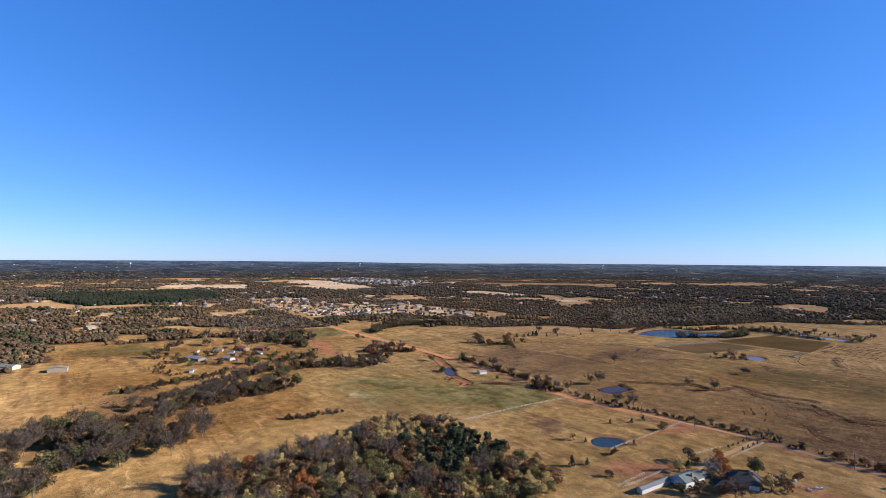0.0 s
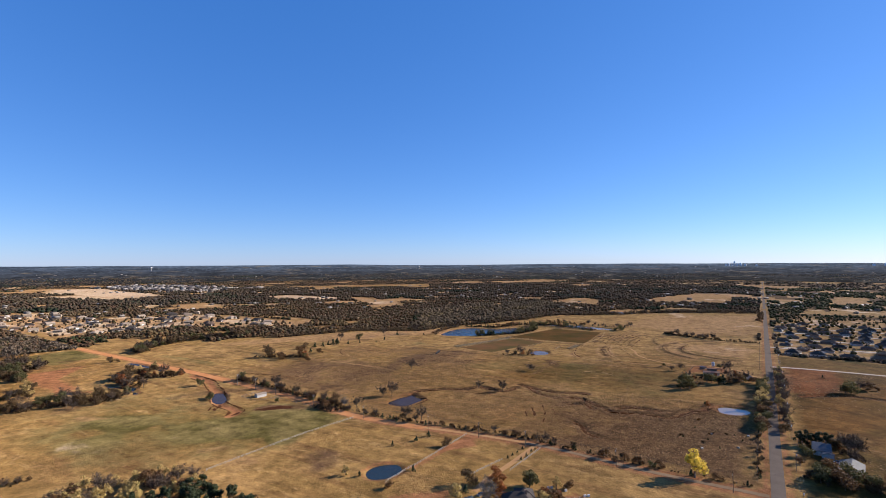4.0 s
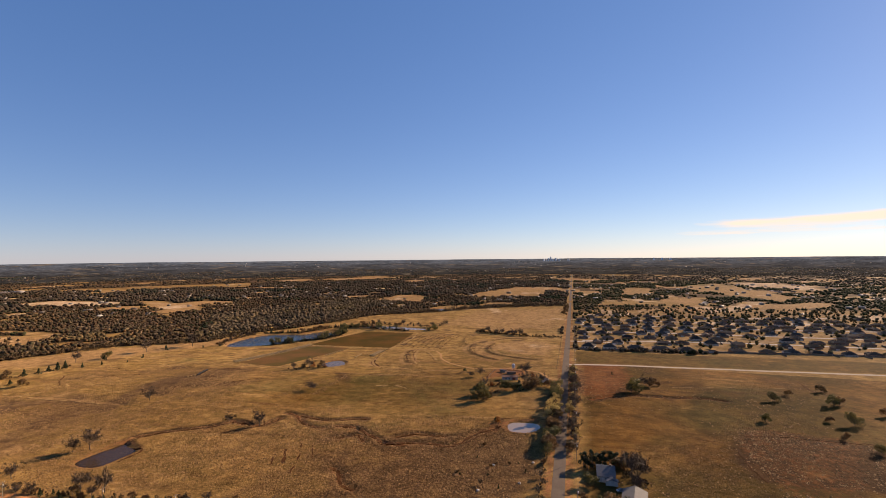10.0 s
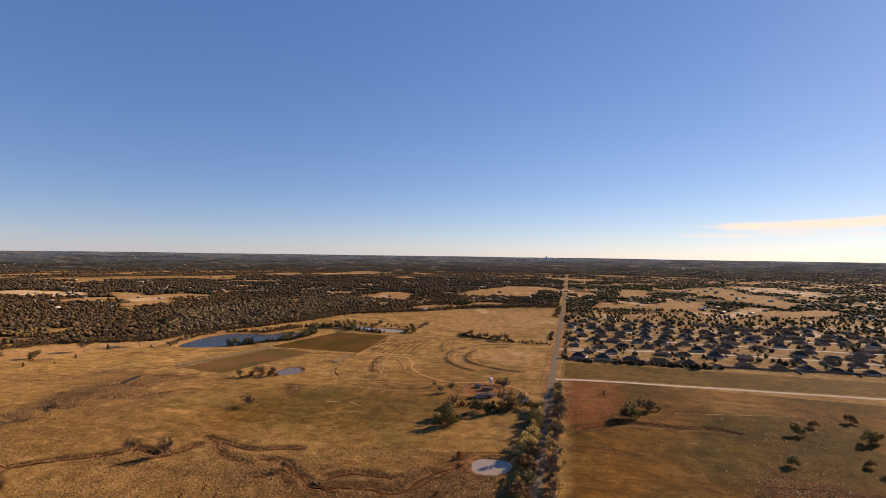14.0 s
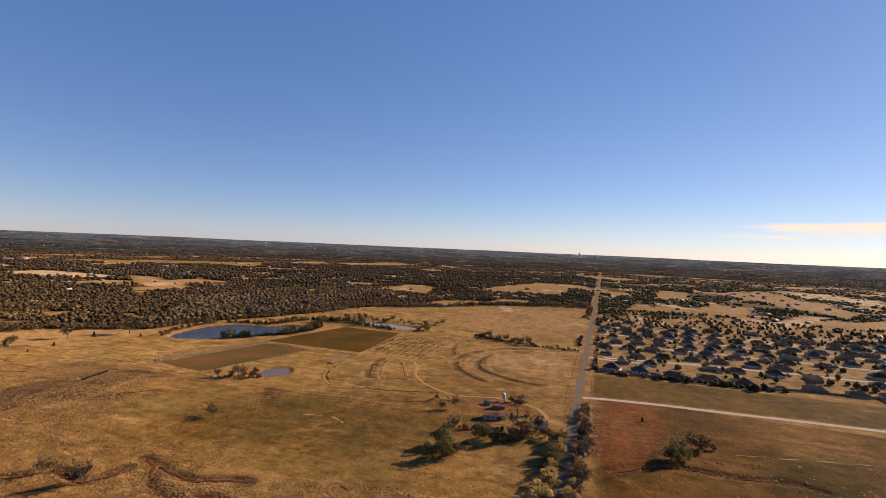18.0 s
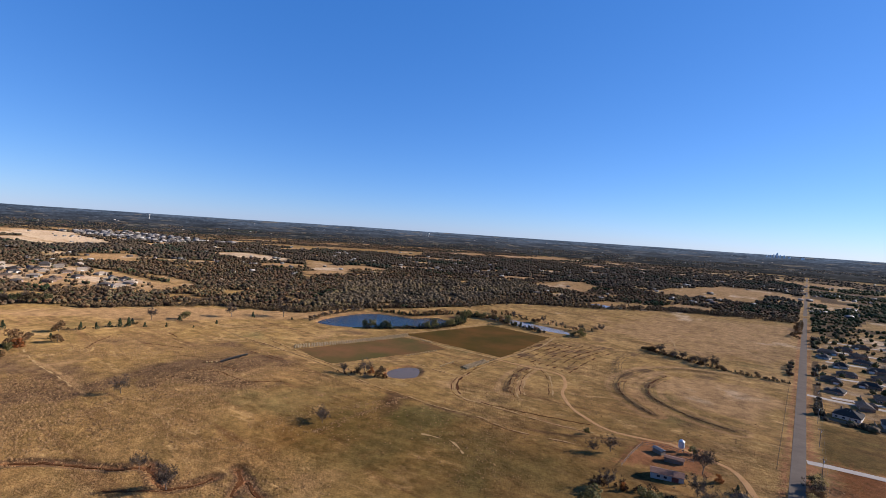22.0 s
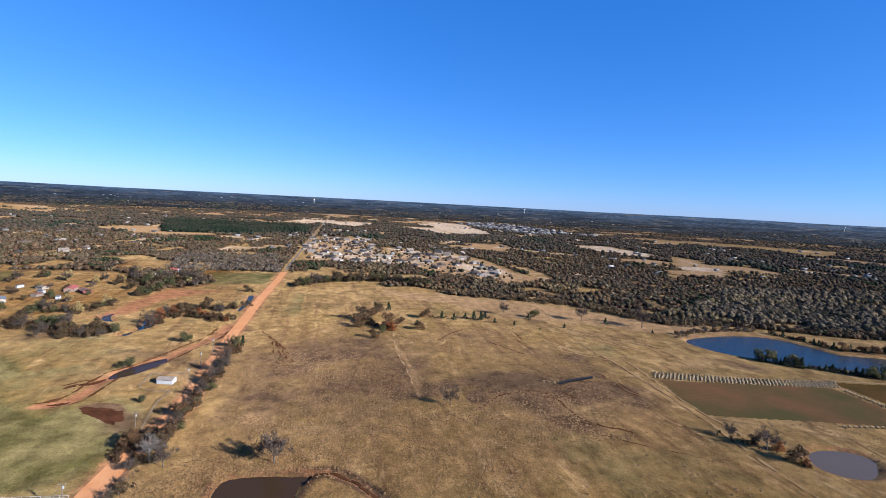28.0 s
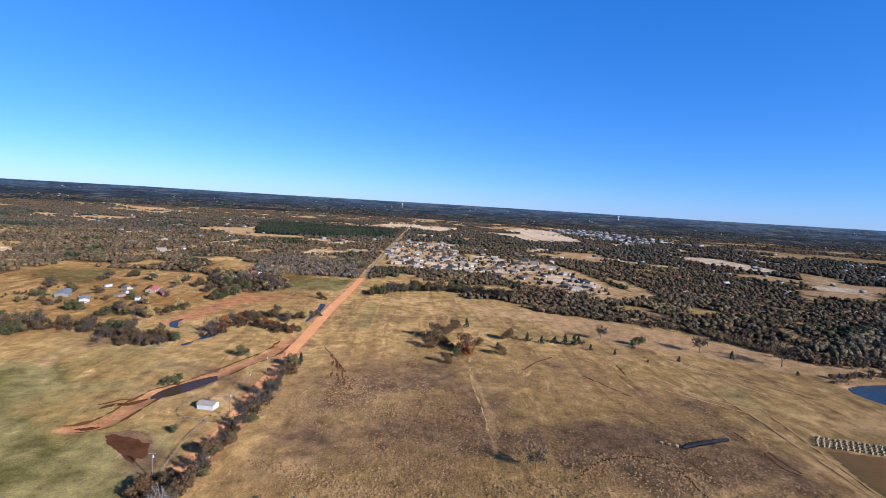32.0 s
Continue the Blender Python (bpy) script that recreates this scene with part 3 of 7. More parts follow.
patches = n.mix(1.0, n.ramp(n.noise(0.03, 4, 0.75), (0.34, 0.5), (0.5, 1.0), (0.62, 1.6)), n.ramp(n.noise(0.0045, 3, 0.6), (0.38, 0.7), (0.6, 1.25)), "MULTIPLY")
far_tone = n.mix(1.0, haze_tone, patches, "MULTIPLY")
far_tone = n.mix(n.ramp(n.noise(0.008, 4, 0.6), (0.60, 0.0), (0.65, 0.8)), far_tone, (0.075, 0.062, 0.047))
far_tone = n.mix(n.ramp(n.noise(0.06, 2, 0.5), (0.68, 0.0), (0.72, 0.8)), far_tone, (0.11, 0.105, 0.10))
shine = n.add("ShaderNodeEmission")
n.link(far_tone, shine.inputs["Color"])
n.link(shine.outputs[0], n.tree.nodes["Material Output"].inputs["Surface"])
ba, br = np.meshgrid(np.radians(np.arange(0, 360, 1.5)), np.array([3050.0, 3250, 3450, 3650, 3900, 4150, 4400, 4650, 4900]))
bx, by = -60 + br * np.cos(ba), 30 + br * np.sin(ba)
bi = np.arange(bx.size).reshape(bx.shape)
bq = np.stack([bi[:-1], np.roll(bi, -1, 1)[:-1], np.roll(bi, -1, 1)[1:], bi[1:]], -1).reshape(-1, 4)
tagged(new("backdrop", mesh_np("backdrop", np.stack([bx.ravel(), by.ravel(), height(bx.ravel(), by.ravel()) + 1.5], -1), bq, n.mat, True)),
       "glowing wooded distance with painted blue haze", "distance", kind="structure")

# ---------- ground ----------


def spaced(lo, core0, core1, hi, step):
    xs = list(np.arange(core0, core1 + 0.1, step))
    d = step
    while xs[-1] < hi:
        d = min(d * 1.09, 110)
        xs.append(min(hi, xs[-1] + d))
    d = step
    left = []
    at = core0
    while at > lo:
        d = min(d * 1.09, 110)
        at = max(lo, at - d)
        left.append(at)
    return np.array(left[::-1] + xs)


gx = spaced(-4960, -610, 200, 4840, 2.4)
gy = spaced(-4870, -120, 730, 4930, 2.4)
GX, GY = np.meshgrid(gx, gy)
fx, fy = GX.ravel().copy(), GY.ravel().copy()
reach = np.hypot(fx + 60, fy - 30)
pull = np.where(reach > 3720, 3720 / np.maximum(reach, 1), 1.0)
fx, fy = (fx + 60) * pull - 60, (fy - 30) * pull + 30
fz = height(fx, fy)
nx, ny = len(gx), len(gy)
idx = np.arange(nx * ny).reshape(ny, nx)
quads = np.stack([idx[:-1, :-1], idx[:-1, 1:], idx[1:, 1:], idx[1:, :-1]], -1).reshape(-1, 4)
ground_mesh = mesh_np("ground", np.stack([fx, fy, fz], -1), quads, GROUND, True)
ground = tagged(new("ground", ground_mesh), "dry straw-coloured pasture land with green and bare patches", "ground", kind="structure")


def soft(line, edge):
    return ease(inside(fx, fy, np.array(line, float)), -edge, edge)


green = 0.4 * ease(wave(fx, fy, 55, 3.3) + 0.4 * wave(fx, fy, 17, 0.3), 0.1, 0.9) * (fx > -330) * (fy > 250)
green += 0.32 * soft([(-230, 300), (-60, 290), (-60, 420), (-200, 410)], 22)
green += 0.62 * ease(fx, 8, 20) * (fy < 500) * ease(wave(fx, fy, 45, 1.1), -0.9, 0.4)
green += 0.55 * soft([(-348, 60), (-356, 132), (-300, 140), (-290, 70)], 16) + 0.5 * soft([(-430, 0), (-448, 20), (-425, 40), (-408, 14)], 10) + 0.45 * soft([(-613, 279), (-599, 343), (-563, 388), (-538, 273)], 14)
green += 0.2 * soft([(-240, 330), (-232, 415), (-150, 412), (-110, 440), (-60, 400), (-150, 320)], 30) + 0.2 * soft([(-150, 440), (-60, 420), (-60, 560), (-130, 540)], 30)
green += 0.3 * soft([(-640, -60), (-300, -60), (-290, 130), (-540, 130)], 40) + 0.3 * soft([(-480, 395), (-385, 405), (-385, 440), (-420, 480), (-470, 470)], 22)
green += 0.6 * soft([(-560, 180), (-690, 190), (-660, 300), (-585, 260)], 22)
green += 0.34 * soft([(-280, 20), (-280, 120), (-380, 130), (-380, 40)], 30) + 0.22 * soft([(-440, -40), (-480, 60), (-330, 70), (-330, -20)], 22)
for cx, cy, r in ((-405, 22, 11), (-392, -2, 7), (-305, 78, 9), (-320, 92, 12), (-345, 48, 14), (-300, 100, 10), (-290, 65, 8), (-316, 60, 6)):
    green += 1.2 * np.exp(-((fx - cx) ** 2 + (fy - cy) ** 2) / r ** 2)
green += 0.9 * soft([(-833, 60), (-846, 156), (-755, 146), (-738, 87)], 8) + 0.7 * soft([(-724, -203), (-803, -241), (-817, -152), (-704, -124)], 8)
green += 0.8 * soft([(363, 2349), (627, 2422), (600, 2000), (520, 1980), (428, 1834)], 20)
green += 0.5 * soft([(10, 500), (420, 548), (420, 596), (10, 590)], 3)
green -= 0.5 * ease(fx, -170, -300) * (fy > 200) * (fy < 330)

bare = 0.4 * ease(wave(fx, fy, 38, 0.5) + 0.6 * wave(fx, fy, 11, 1.5), 0.5, 1.2)
bare += 0.9 * soft([(-99, 609), (-83, 641), (-26, 662), (-7, 618), (-25, 548), (-63, 552)], 14)
bare += 0.6 * soft([(-4, 760), (-4, 1150), (-200, 1050), (-240, 800)], 40) + 0.6 * soft([(-640, 400), (-540, 500), (-500, 600), (-500, 640), (-560, 540), (-620, 470)], 10)
bare += 0.65 * soft([(-720, 300), (-690, 290), (-560, 400), (-480, 560), (-500, 640), (-560, 530), (-640, 430)], 12)
bare += 0.3 * soft(CLEARINGS[8], 8)
for k, line in enumerate(TRACKS):
    bare += (-0.3 if k in (0, 2, 6) else 0.55) * np.exp(-(close_line(fx, fy, line, 25) / 2.0) ** 2)
bare += 1.2 * soft(FAR_TOWN, 30) + 0.38 * soft(SUBURB, 10)
for line in CLEARINGS[:8] + CLEARINGS[10:]:
    bare += 0.55 * soft(line, 15)
bare += ease(reach, 900, 1300) * ease(wave(fx, fy, 170, 2.7) + 0.45 * wave(fx, fy, 60, 0.3), 0.58, 0.72)

red, bank_shade_mud = np.zeros_like(fx), np.zeros_like(fx)
for line in GULLIES:
    red += 0.55 * np.exp(-(close_line(fx, fy, line, 25) / 2.5) ** 2)
red += 1.15 * np.exp(-(close_line(fx, fy, CREEK_CLAY, 30) / 3.6) ** 2)
red += 1.0 * np.exp(-(close_line(fx, fy, DIRT_ROAD, 30) / 7.0) ** 2) + 0.55 * np.exp(-((np.abs(fx) - 5) / 3.0) ** 2) * (fy > -200) * (fy < 1200)
for line, _ in SHORES:
    near = (fx > line[:, 0].min() - 20) & (fx < line[:, 0].max() + 20) & (fy > line[:, 1].min() - 20) & (fy < line[:, 1].max() + 20)
    rim = np.zeros_like(fx)
    rim[near] = np.exp(-((inside(fx[near], fy[near], line) + 2.0) / 2.2) ** 2)
    red += 0.5 * rim
    # Rims darkened for mud and for bank shadow put into the colour.
    bank_shade_mud += 0.9 * rim * (0.5 + 0.6 * wave(fx, fy, 7, 2.0))
red += 1.2 * soft([(-184, 106), (-178, 138), (-168, 124)], 5) + 0.8 * np.exp(-(near_line(fx, fy, np.array([(-182.0, 74.0), (-181.0, 134.0)])) / 2) ** 2)
red += 0.9 * soft([(-168, 20), (-140, 28), (-146, 62), (-172, 40)], 6) + 0.7 * soft([(-95, 80), (-70, 78), (-70, 92), (-92, 92)], 5)
red += 0.6 * soft([(-44, 278), (-38, 303), (-52, 298)], 3) + 0.75 * soft([(12, 372), (40, 370), (62, 440), (58, 500), (14, 505)], 16)
red += 0.9 * soft([(-552, -2), (-560, 34), (-628, 36), (-700, 48), (-702, 110), (-640, 60), (-572, 52)], 8)
red += 0.8 * soft([(-76, 420), (-73, 466), (-44, 470), (-34, 436), (-60, 428)], 8)

dark = 0.3 * soft([(-500, 280), (-380, 300), (-300, 330), (-300, 440), (-380, 430), (-470, 430), (-510, 350)], 30) + 0.55 * soft([(-330, 166), (-470, 158), (-500, 270), (-420, 300), (-330, 270)], 25)
dark += 0.45 * soft([(-380, 300), (-390, 350), (-360, 420), (-330, 415), (-330, 330)], 12)
red += 0.35 * soft([(104, 290), (120, 328), (190, 325), (139, 214), (111, 209)], 6)
dark += 0.75 * soft([(119, 315), (142, 321), (197, 313), (190, 236), (104, 240), (101, 277)], 8)
dark += 0.45 * soft([(-110, 150), (-14, 150), (-14, 290), (-70, 280)], 25)
dark += 0.75 * soft([(10, 380), (40, 374), (56, 402), (52, 444), (12, 470)], 9) + 0.5 * soft([(-170, 160), (-20, 158), (-16, 280), (-150, 250)], 30)
dark += 0.5 * ease(wave(fx, fy, 26, 4.4), 0.5, 1.0) * (fx < 0)
for k, line in enumerate(TERRACES):
    dark += (0.9 if k < 3 else 0.7) * np.exp(-((close_line(fx, fy, line, 25) - 2.0) / (2.6 if k < 3 else 1.8)) ** 2) * (0.6 + 0.6 * wave(fx, fy, 9, 1.0))
    bare += (0.7 if k < 3 else 0.0) * np.exp(-((close_line(fx, fy, line, 25) - 8) / 3.0) ** 2)
# Gully beds: dark soil, with crease shade put into the colour.
for line in GULLIES:
    dark += 1.2 * np.exp(-(close_line(fx, fy, line, 25) / 4.0) ** 2)
dark += 0.55 * soft([(-495, -215), (-524, -193), (-534, -161), (-472, -163), (-440, -178), (-446, -213)], 7)
dark += 0.9 * soft([(-368, 98), (-356, 115), (-359, 124), (-370, 118), (-373, 107)], 3)
for cx, cy, rx, ry in ((-382, 408, 8, 2.5), (-353, 411, 9, 3), (-341, 366, 8, 3), (-352, 343, 9, 7), (-350, 310, 8, 5), (-352, 407, 9, 3), (-360, 338, 6, 4)):
    dark += 1.6 * np.exp(-((fx - cx) / rx) ** 2 - ((fy - cy) / ry) ** 2)
dark += 0.15 * soft([(-230, 320), (-150, 300), (-60, 420), (-60, 540), (-140, 520)], 25)
dark += 0.35 * ease(fx, 9, 22) * (fy < 500) * ease(wave(fx, fy, 38, 2.6), -0.5, 0.6)
for k in (0, 2, 6):
    dark += 0.3 * np.exp(-(close_line(fx, fy, TRACKS[k], 25) / 1.7) ** 2)
dark -= 0.35 * bare
dark += bank_shade_mud

tuft = 0.7 * soft([(-300, 150), (-20, 150), (-12, 290), (-110, 300), (-250, 250)], 20) + 0.5 * soft([(-420, 250), (-300, 200), (-260, 290), (-330, 420), (-420, 420)], 20)
tuft += 0.35 * ease(wave(fx, fy, 40, 2.2), 0.0, 0.8)
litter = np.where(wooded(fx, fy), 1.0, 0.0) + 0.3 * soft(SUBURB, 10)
pale = 0.38 * soft(FAR_TOWN, 25) + 0.25 * ease(wave(fx, fy, 45, 0.4), 0.0, 0.7) * soft(FAR_TOWN, 10)
for k in (5, 6, 7, 13, 15):
    pale += (0.7 + 0.2 * wave(fx, fy, 60, 1.0)) * soft(CLEARINGS[k], 20)
for k in (3, 4):
    pale += 0.35 * soft(CLEARINGS[k], 12)
toned_down = (0.85 + 0.25 * wave(fx, fy, 30, 0.9)) * ease(fx, 9, 22) * (fy < 500) + 0.75 * soft([(10, 500), (420, 548), (420, 596), (10, 590)], 3)
pale += 0.3 * soft(SUBURB, 8) + ease(reach, 860, 900) * ease(yards(fx, fy), 0.5, 0.7) * 0.6
pale += 0.3 * soft([(-99, 609), (-83, 641), (-26, 662), (-7, 618), (-25, 548), (-63, 552)], 14)
toned_down += (0.5 + 0.25 * wave(fx, fy, 40, 2.0)) * soft([(-340, -250), (-1000, -260), (-870, 100), (-560, -10), (-440, -50), (-340, -70)], 30)
pale += 0.2 * soft([(-330, -70), (-560, -60), (-540, 125), (-340, 125)], 25) * (0.6 + 0.7 * wave(fx, fy, 18, 1.4))
toned_down += 0.3 * soft([(-560, -40), (-870, 60), (-870, 130), (-600, 140)], 20)
toned_down += 0.22 * soft([(-235, 330), (-225, 412), (-150, 420), (-100, 430), (-60, 400), (-120, 320)], 25)
toned_down += 0.3 * soft([(-330, 170), (-190, 160), (-190, 300), (-235, 420), (-330, 420)], 34)
toned_down += 0.38 * soft([(-240, 300), (-60, 290), (-20, 300), (-20, 560), (-140, 560), (-160, 430), (-235, 420)], 34) + 0.38 * soft([(-190, 156), (-14, 154), (-14, 290), (-80, 300), (-190, 250)], 28)
for name, chans in (("cover_a", (green, bare, red, pale)), ("cover_b", (dark, litter, tuft, toned_down))):
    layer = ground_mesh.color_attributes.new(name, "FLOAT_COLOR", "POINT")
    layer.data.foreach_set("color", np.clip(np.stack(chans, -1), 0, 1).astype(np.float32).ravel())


def ribbon(name, line, wide, material, label, category, lift=0.06, seed=0.0, ragged=0.0):
    """A strip of road that lies on the ground and has a thin edge of its own."""
    line = np.asarray(line, float)
    d = np.gradient(line, axis=0)
    side = np.stack([-d[:, 1], d[:, 0]], -1) / np.maximum(np.hypot(d[:, 0], d[:, 1]), 1e-9)[:, None]
    s = np.arange(len(line))
    wl, wr = (wide / 2 * (1 + ragged * wave(s * 5, s * 0 + k, 9, seed + k)) for k in (0.0, 3.0))
    cols = []
    for off, dz in ((-wl - 0.1, -0.25), (-wl, lift), (wl * 0, lift + 0.05), (wr, lift), (wr + 0.1, -0.25)):
        q = line + side * np.reshape(off, (-1, 1))
        base = np.maximum(height(q[:, 0], q[:, 1]), height(line[:, 0], line[:, 1]))
        cols.append(np.column_stack([q, base + dz]))
    v = np.stack(cols, 1).reshape(-1, 3)
    f = [(i * 5 + k, i * 5 + k + 1, i * 5 + k + 6, i * 5 + k + 5) for i in range(len(line) - 1) for k in range(4)]
    return tagged(new(name, mesh_of(name, v, f, material)), label, category, kind="structure")


def sheet(name, line, z, material, label, category):
    me = mesh_of(name, [(x, y, z) for x, y in line], [tuple(range(len(line)))], material)
    return tagged(new(name, me), label, category, kind="structure")


for i, (line, mat) in enumerate(SHORES):
    mid = line.mean(0)
    sheet("water_%d" % (i + 1), mid + (line - mid) * (1 + 4 / np.mean(np.hypot(*(line - mid).T))), float(broad(*mid)) - 0.62, mat,
          "still dark blue lake water" if mat is LAKE else "still pond water, muddy brown, some with painted pale sheen", "water")


def field_sheet(name, line, material, label):
    """A worked field: a gridded sheet just above the land."""
    x0, y0 = line.min(0)
    x1, y1 = line.max(0)
    xs, ys = np.meshgrid(np.arange(x0, x1, 1.5), np.arange(y0, y1, 1.5))
    n, m = xs.shape[1], xs.shape[0]
    v = np.stack([xs.ravel(), ys.ravel(), height(xs.ravel(), ys.ravel()) + 0.1], -1)
    i = np.arange(n * m).reshape(m, n)
    f = np.stack([i[:-1, :-1], i[:-1, 1:], i[1:, 1:], i[1:, :-1]], -1).reshape(-1, 4)
    c = v[f].mean(1)
    return tagged(new(name, mesh_np(name, v, f[inside(c[:, 0], c[:, 1], line) > 0], material)), label, "field", kind="structure")


field_sheet("ploughed_field", PLOUGH_LINE, PLOUGHED, "dark ploughed field beside the lake")
field_sheet("sown_field", SOWN_LINE, SOWN, "reddish-brown worked field behind the hay bales")
road_y = np.concatenate([np.arange(-460, 1300, 12.0), np.arange(1300, 4700, 60.0)])
ribbon("road", np.column_stack([0 * road_y, road_y]), 6.6, ASPHALT, "straight grey two-lane country road", "road")
ribbon("gravel_road", DIRT_ROAD[:14], 4.0, GRAVEL, "pale gravel road beside the ranch fence", "road", 0.05, 0.3, 0.12)
ribbon("dirt_road", DIRT_ROAD[13:22], 3.6, SANDY, "graded red clay road between pastures", "road", 0.05, 0.3, 0.12)
ribbon("dirt_road", DIRT_ROAD[21:], 9.0, CLAY, "wide red clay road between pastures", "road", 0.05, 1.3, 0.12)
lane_x = np.arange(-862, -3400, -40.0)
ribbon("lane", np.column_stack([lane_x, 162 + (lane_x + 862) * -0.036]), 4.0, ASPHALT, "narrow grey lane running through the woods", "road")
side_x = np.arange(3.6, 700, 10.0)
ribbon("side_road", np.column_stack([side_x, 494 + side_x * 0.112]), 5.6, CONCRETE, "pale concrete side road", "road", 0.07)
ribbon("track", smooth_line([(-232, 563), (-201, 561), (-180, 562), (-163, 558), (-150, 535), (-143, 512), (-127, 488), (-112, 474), (-92, 462), (-60, 465)], 5), 2.6, SANDY, "bare sandy farm track through the pasture", "track", 0.05, 2.0, 0.3)
ribbon("farm_drive", smooth_line([(-4, 421), (-14, 426), (-20, 440), (-28, 452), (-43, 459), (-60, 466)], 4), 3.0, SANDY, "sandy drive to the farmstead", "drive", 0.05, 2.0, 0.2)
ribbon("ranch_drive", smooth_line([(-134, 144), (-135, 112), (-137, 84), (-136, 66)], 4), 3.6, SANDY, "pale gravel ranch drive between fences", "drive", 0.06)

# ---------- trees ----------
rng = np.random.default_rng(7)


def leaf_quads(centres, radii, count, size, spread=1.0, flat=1.0):
    """Small leaf clusters on lumpy clumps: loose quads of all tilts."""
    k = rng.integers(0, len(centres), count)
    d = rng.normal(size=(count, 3))
    d /= np.linalg.norm(d, axis=1)[:, None]
    r = np.asarray(radii)[k] * rng.uniform(0.35, 1.0, count) ** 0.5 * spread
    p = np.asarray(centres)[k] + d * r[:, None] * np.array([1, 1, flat])
    a = rng.normal(size=(count, 3)) * np.array([1, 1, 0.7])
    a /= np.linalg.norm(a, axis=1)[:, None]
    b = np.cross(a, d + 0.3 * rng.normal(size=(count, 3)))
    b /= np.linalg.norm(b, axis=1)[:, None] + 1e-9
    s = (size * rng.uniform(0.55, 1.3, count))[:, None]
    v = np.stack([p - a * s, p - b * s * 0.7, p + a * s, p + b * s * 0.7], 1).reshape(-1, 3)
    return v, np.arange(count * 4).reshape(-1, 4)


def twig_quads(tips, count, long, thick):
    k = rng.integers(0, len(tips), count)
    p = np.asarray(tips)[k] + rng.normal(size=(count, 3)) * 0.55
    d = rng.normal(size=(count, 3)) + np.array([0, 0, 0.5]) + (p - np.array([0, 0, 3.0])) * 0.12
    d /= np.linalg.norm(d, axis=1)[:, None]
    w = np.cross(d, rng.normal(size=(count, 3)))
    w /= np.linalg.norm(w, axis=1)[:, None]
    ln = (long * rng.uniform(0.5, 1.3, count))[:, None]
    v = np.stack([p - w * thick, p + w * thick, p + d * ln + w * thick * 0.4, p + d * ln - w * thick * 0.4], 1).reshape(-1, 3)
    return v, np.arange(count * 4).reshape(-1, 4)


def tree(kind, tall, wide, leaf, bark, label, count=420, size=0.55, low=0.25, bare=False):
    """One tree: tapered trunk with limbs, and a crown of many leaf clusters or twigs."""
    root = new("tree")
    s = Shape()
    lean = rng.normal(size=2) * 0.04 * tall
    fork = np.array([lean[0] * 0.4, lean[1] * 0.4, tall * low])
    s.tube([(0, 0, -0.6), (lean[0] * 0.2, lean[1] * 0.2, tall * low * 0.5), fork, (lean[0], lean[1], tall * 0.72)],
           [tall * 0.032, tall * 0.025, tall * 0.02, tall * 0.006], 7)
    centres, radii, tips = [], [], []
    limbs = 7 if kind != "cone" else 0
    for i in range(limbs):
        t = 2.4 * i + rng.uniform(-0.3, 0.3)
        up = rng.uniform(0.45, 0.9) if bare else rng.uniform(0.2, 0.82)
        out = wide * 0.5 * rng.uniform(0.5, 0.85) * (1.15 - 0.5 * up)
        end = np.array([math.cos(t) * out, math.sin(t) * out, tall * up])
        start = fork + np.array([0, 0, tall * 0.08 * (i % 4)])
        midp = (start + end) / 2 + np.array([0, 0, -0.04 * tall])
        s.tube([start, midp, end], [tall * 0.013, tall * 0.009, tall * 0.003], 5)
        centres.append(end)
        radii.append(wide * rng.uniform(0.17, 0.27))
        tips += [end, (midp + end) / 2, midp + np.array([0, 0, 0.1 * tall])]
        if bare:
            for _ in range(3):
                e2 = end + rng.normal(size=3) * wide * 0.14 + np.array([0, 0, 0.06 * tall])
                s.tube([midp * 0.4 + end * 0.6, e2], [tall * 0.006, tall * 0.002], 4)
                tips.append(e2)
    if kind == "cone":
        for i in range(9):
            h = i / 8
            centres.append((rng.normal() * 0.12 * wide * (1 - h), rng.normal() * 0.12 * wide * (1 - h), tall * (0.12 + 0.82 * h)))
            radii.append(wide * (0.5 - 0.43 * h) * rng.uniform(0.85, 1.15))
    else:
        centres += [fork + np.array([0, 0, tall * 0.3]), fork + np.array([lean[0], lean[1], tall * 0.55])]
        radii += [wide * 0.26, wide * 0.22]
    part_of("trunk", s.mesh("trunk", bark), root)
    if bare:
        v, f = twig_quads(tips + [np.array([lean[0], lean[1], tall * 0.7])], count, tall * 0.14, tall * 0.009)
    else:
        v, f = leaf_quads(centres, radii, count, size, flat=0.85)
    part_of("crown", mesh_np("crown", v, f, leaf), root)
    return tagged(root, label, "tree")


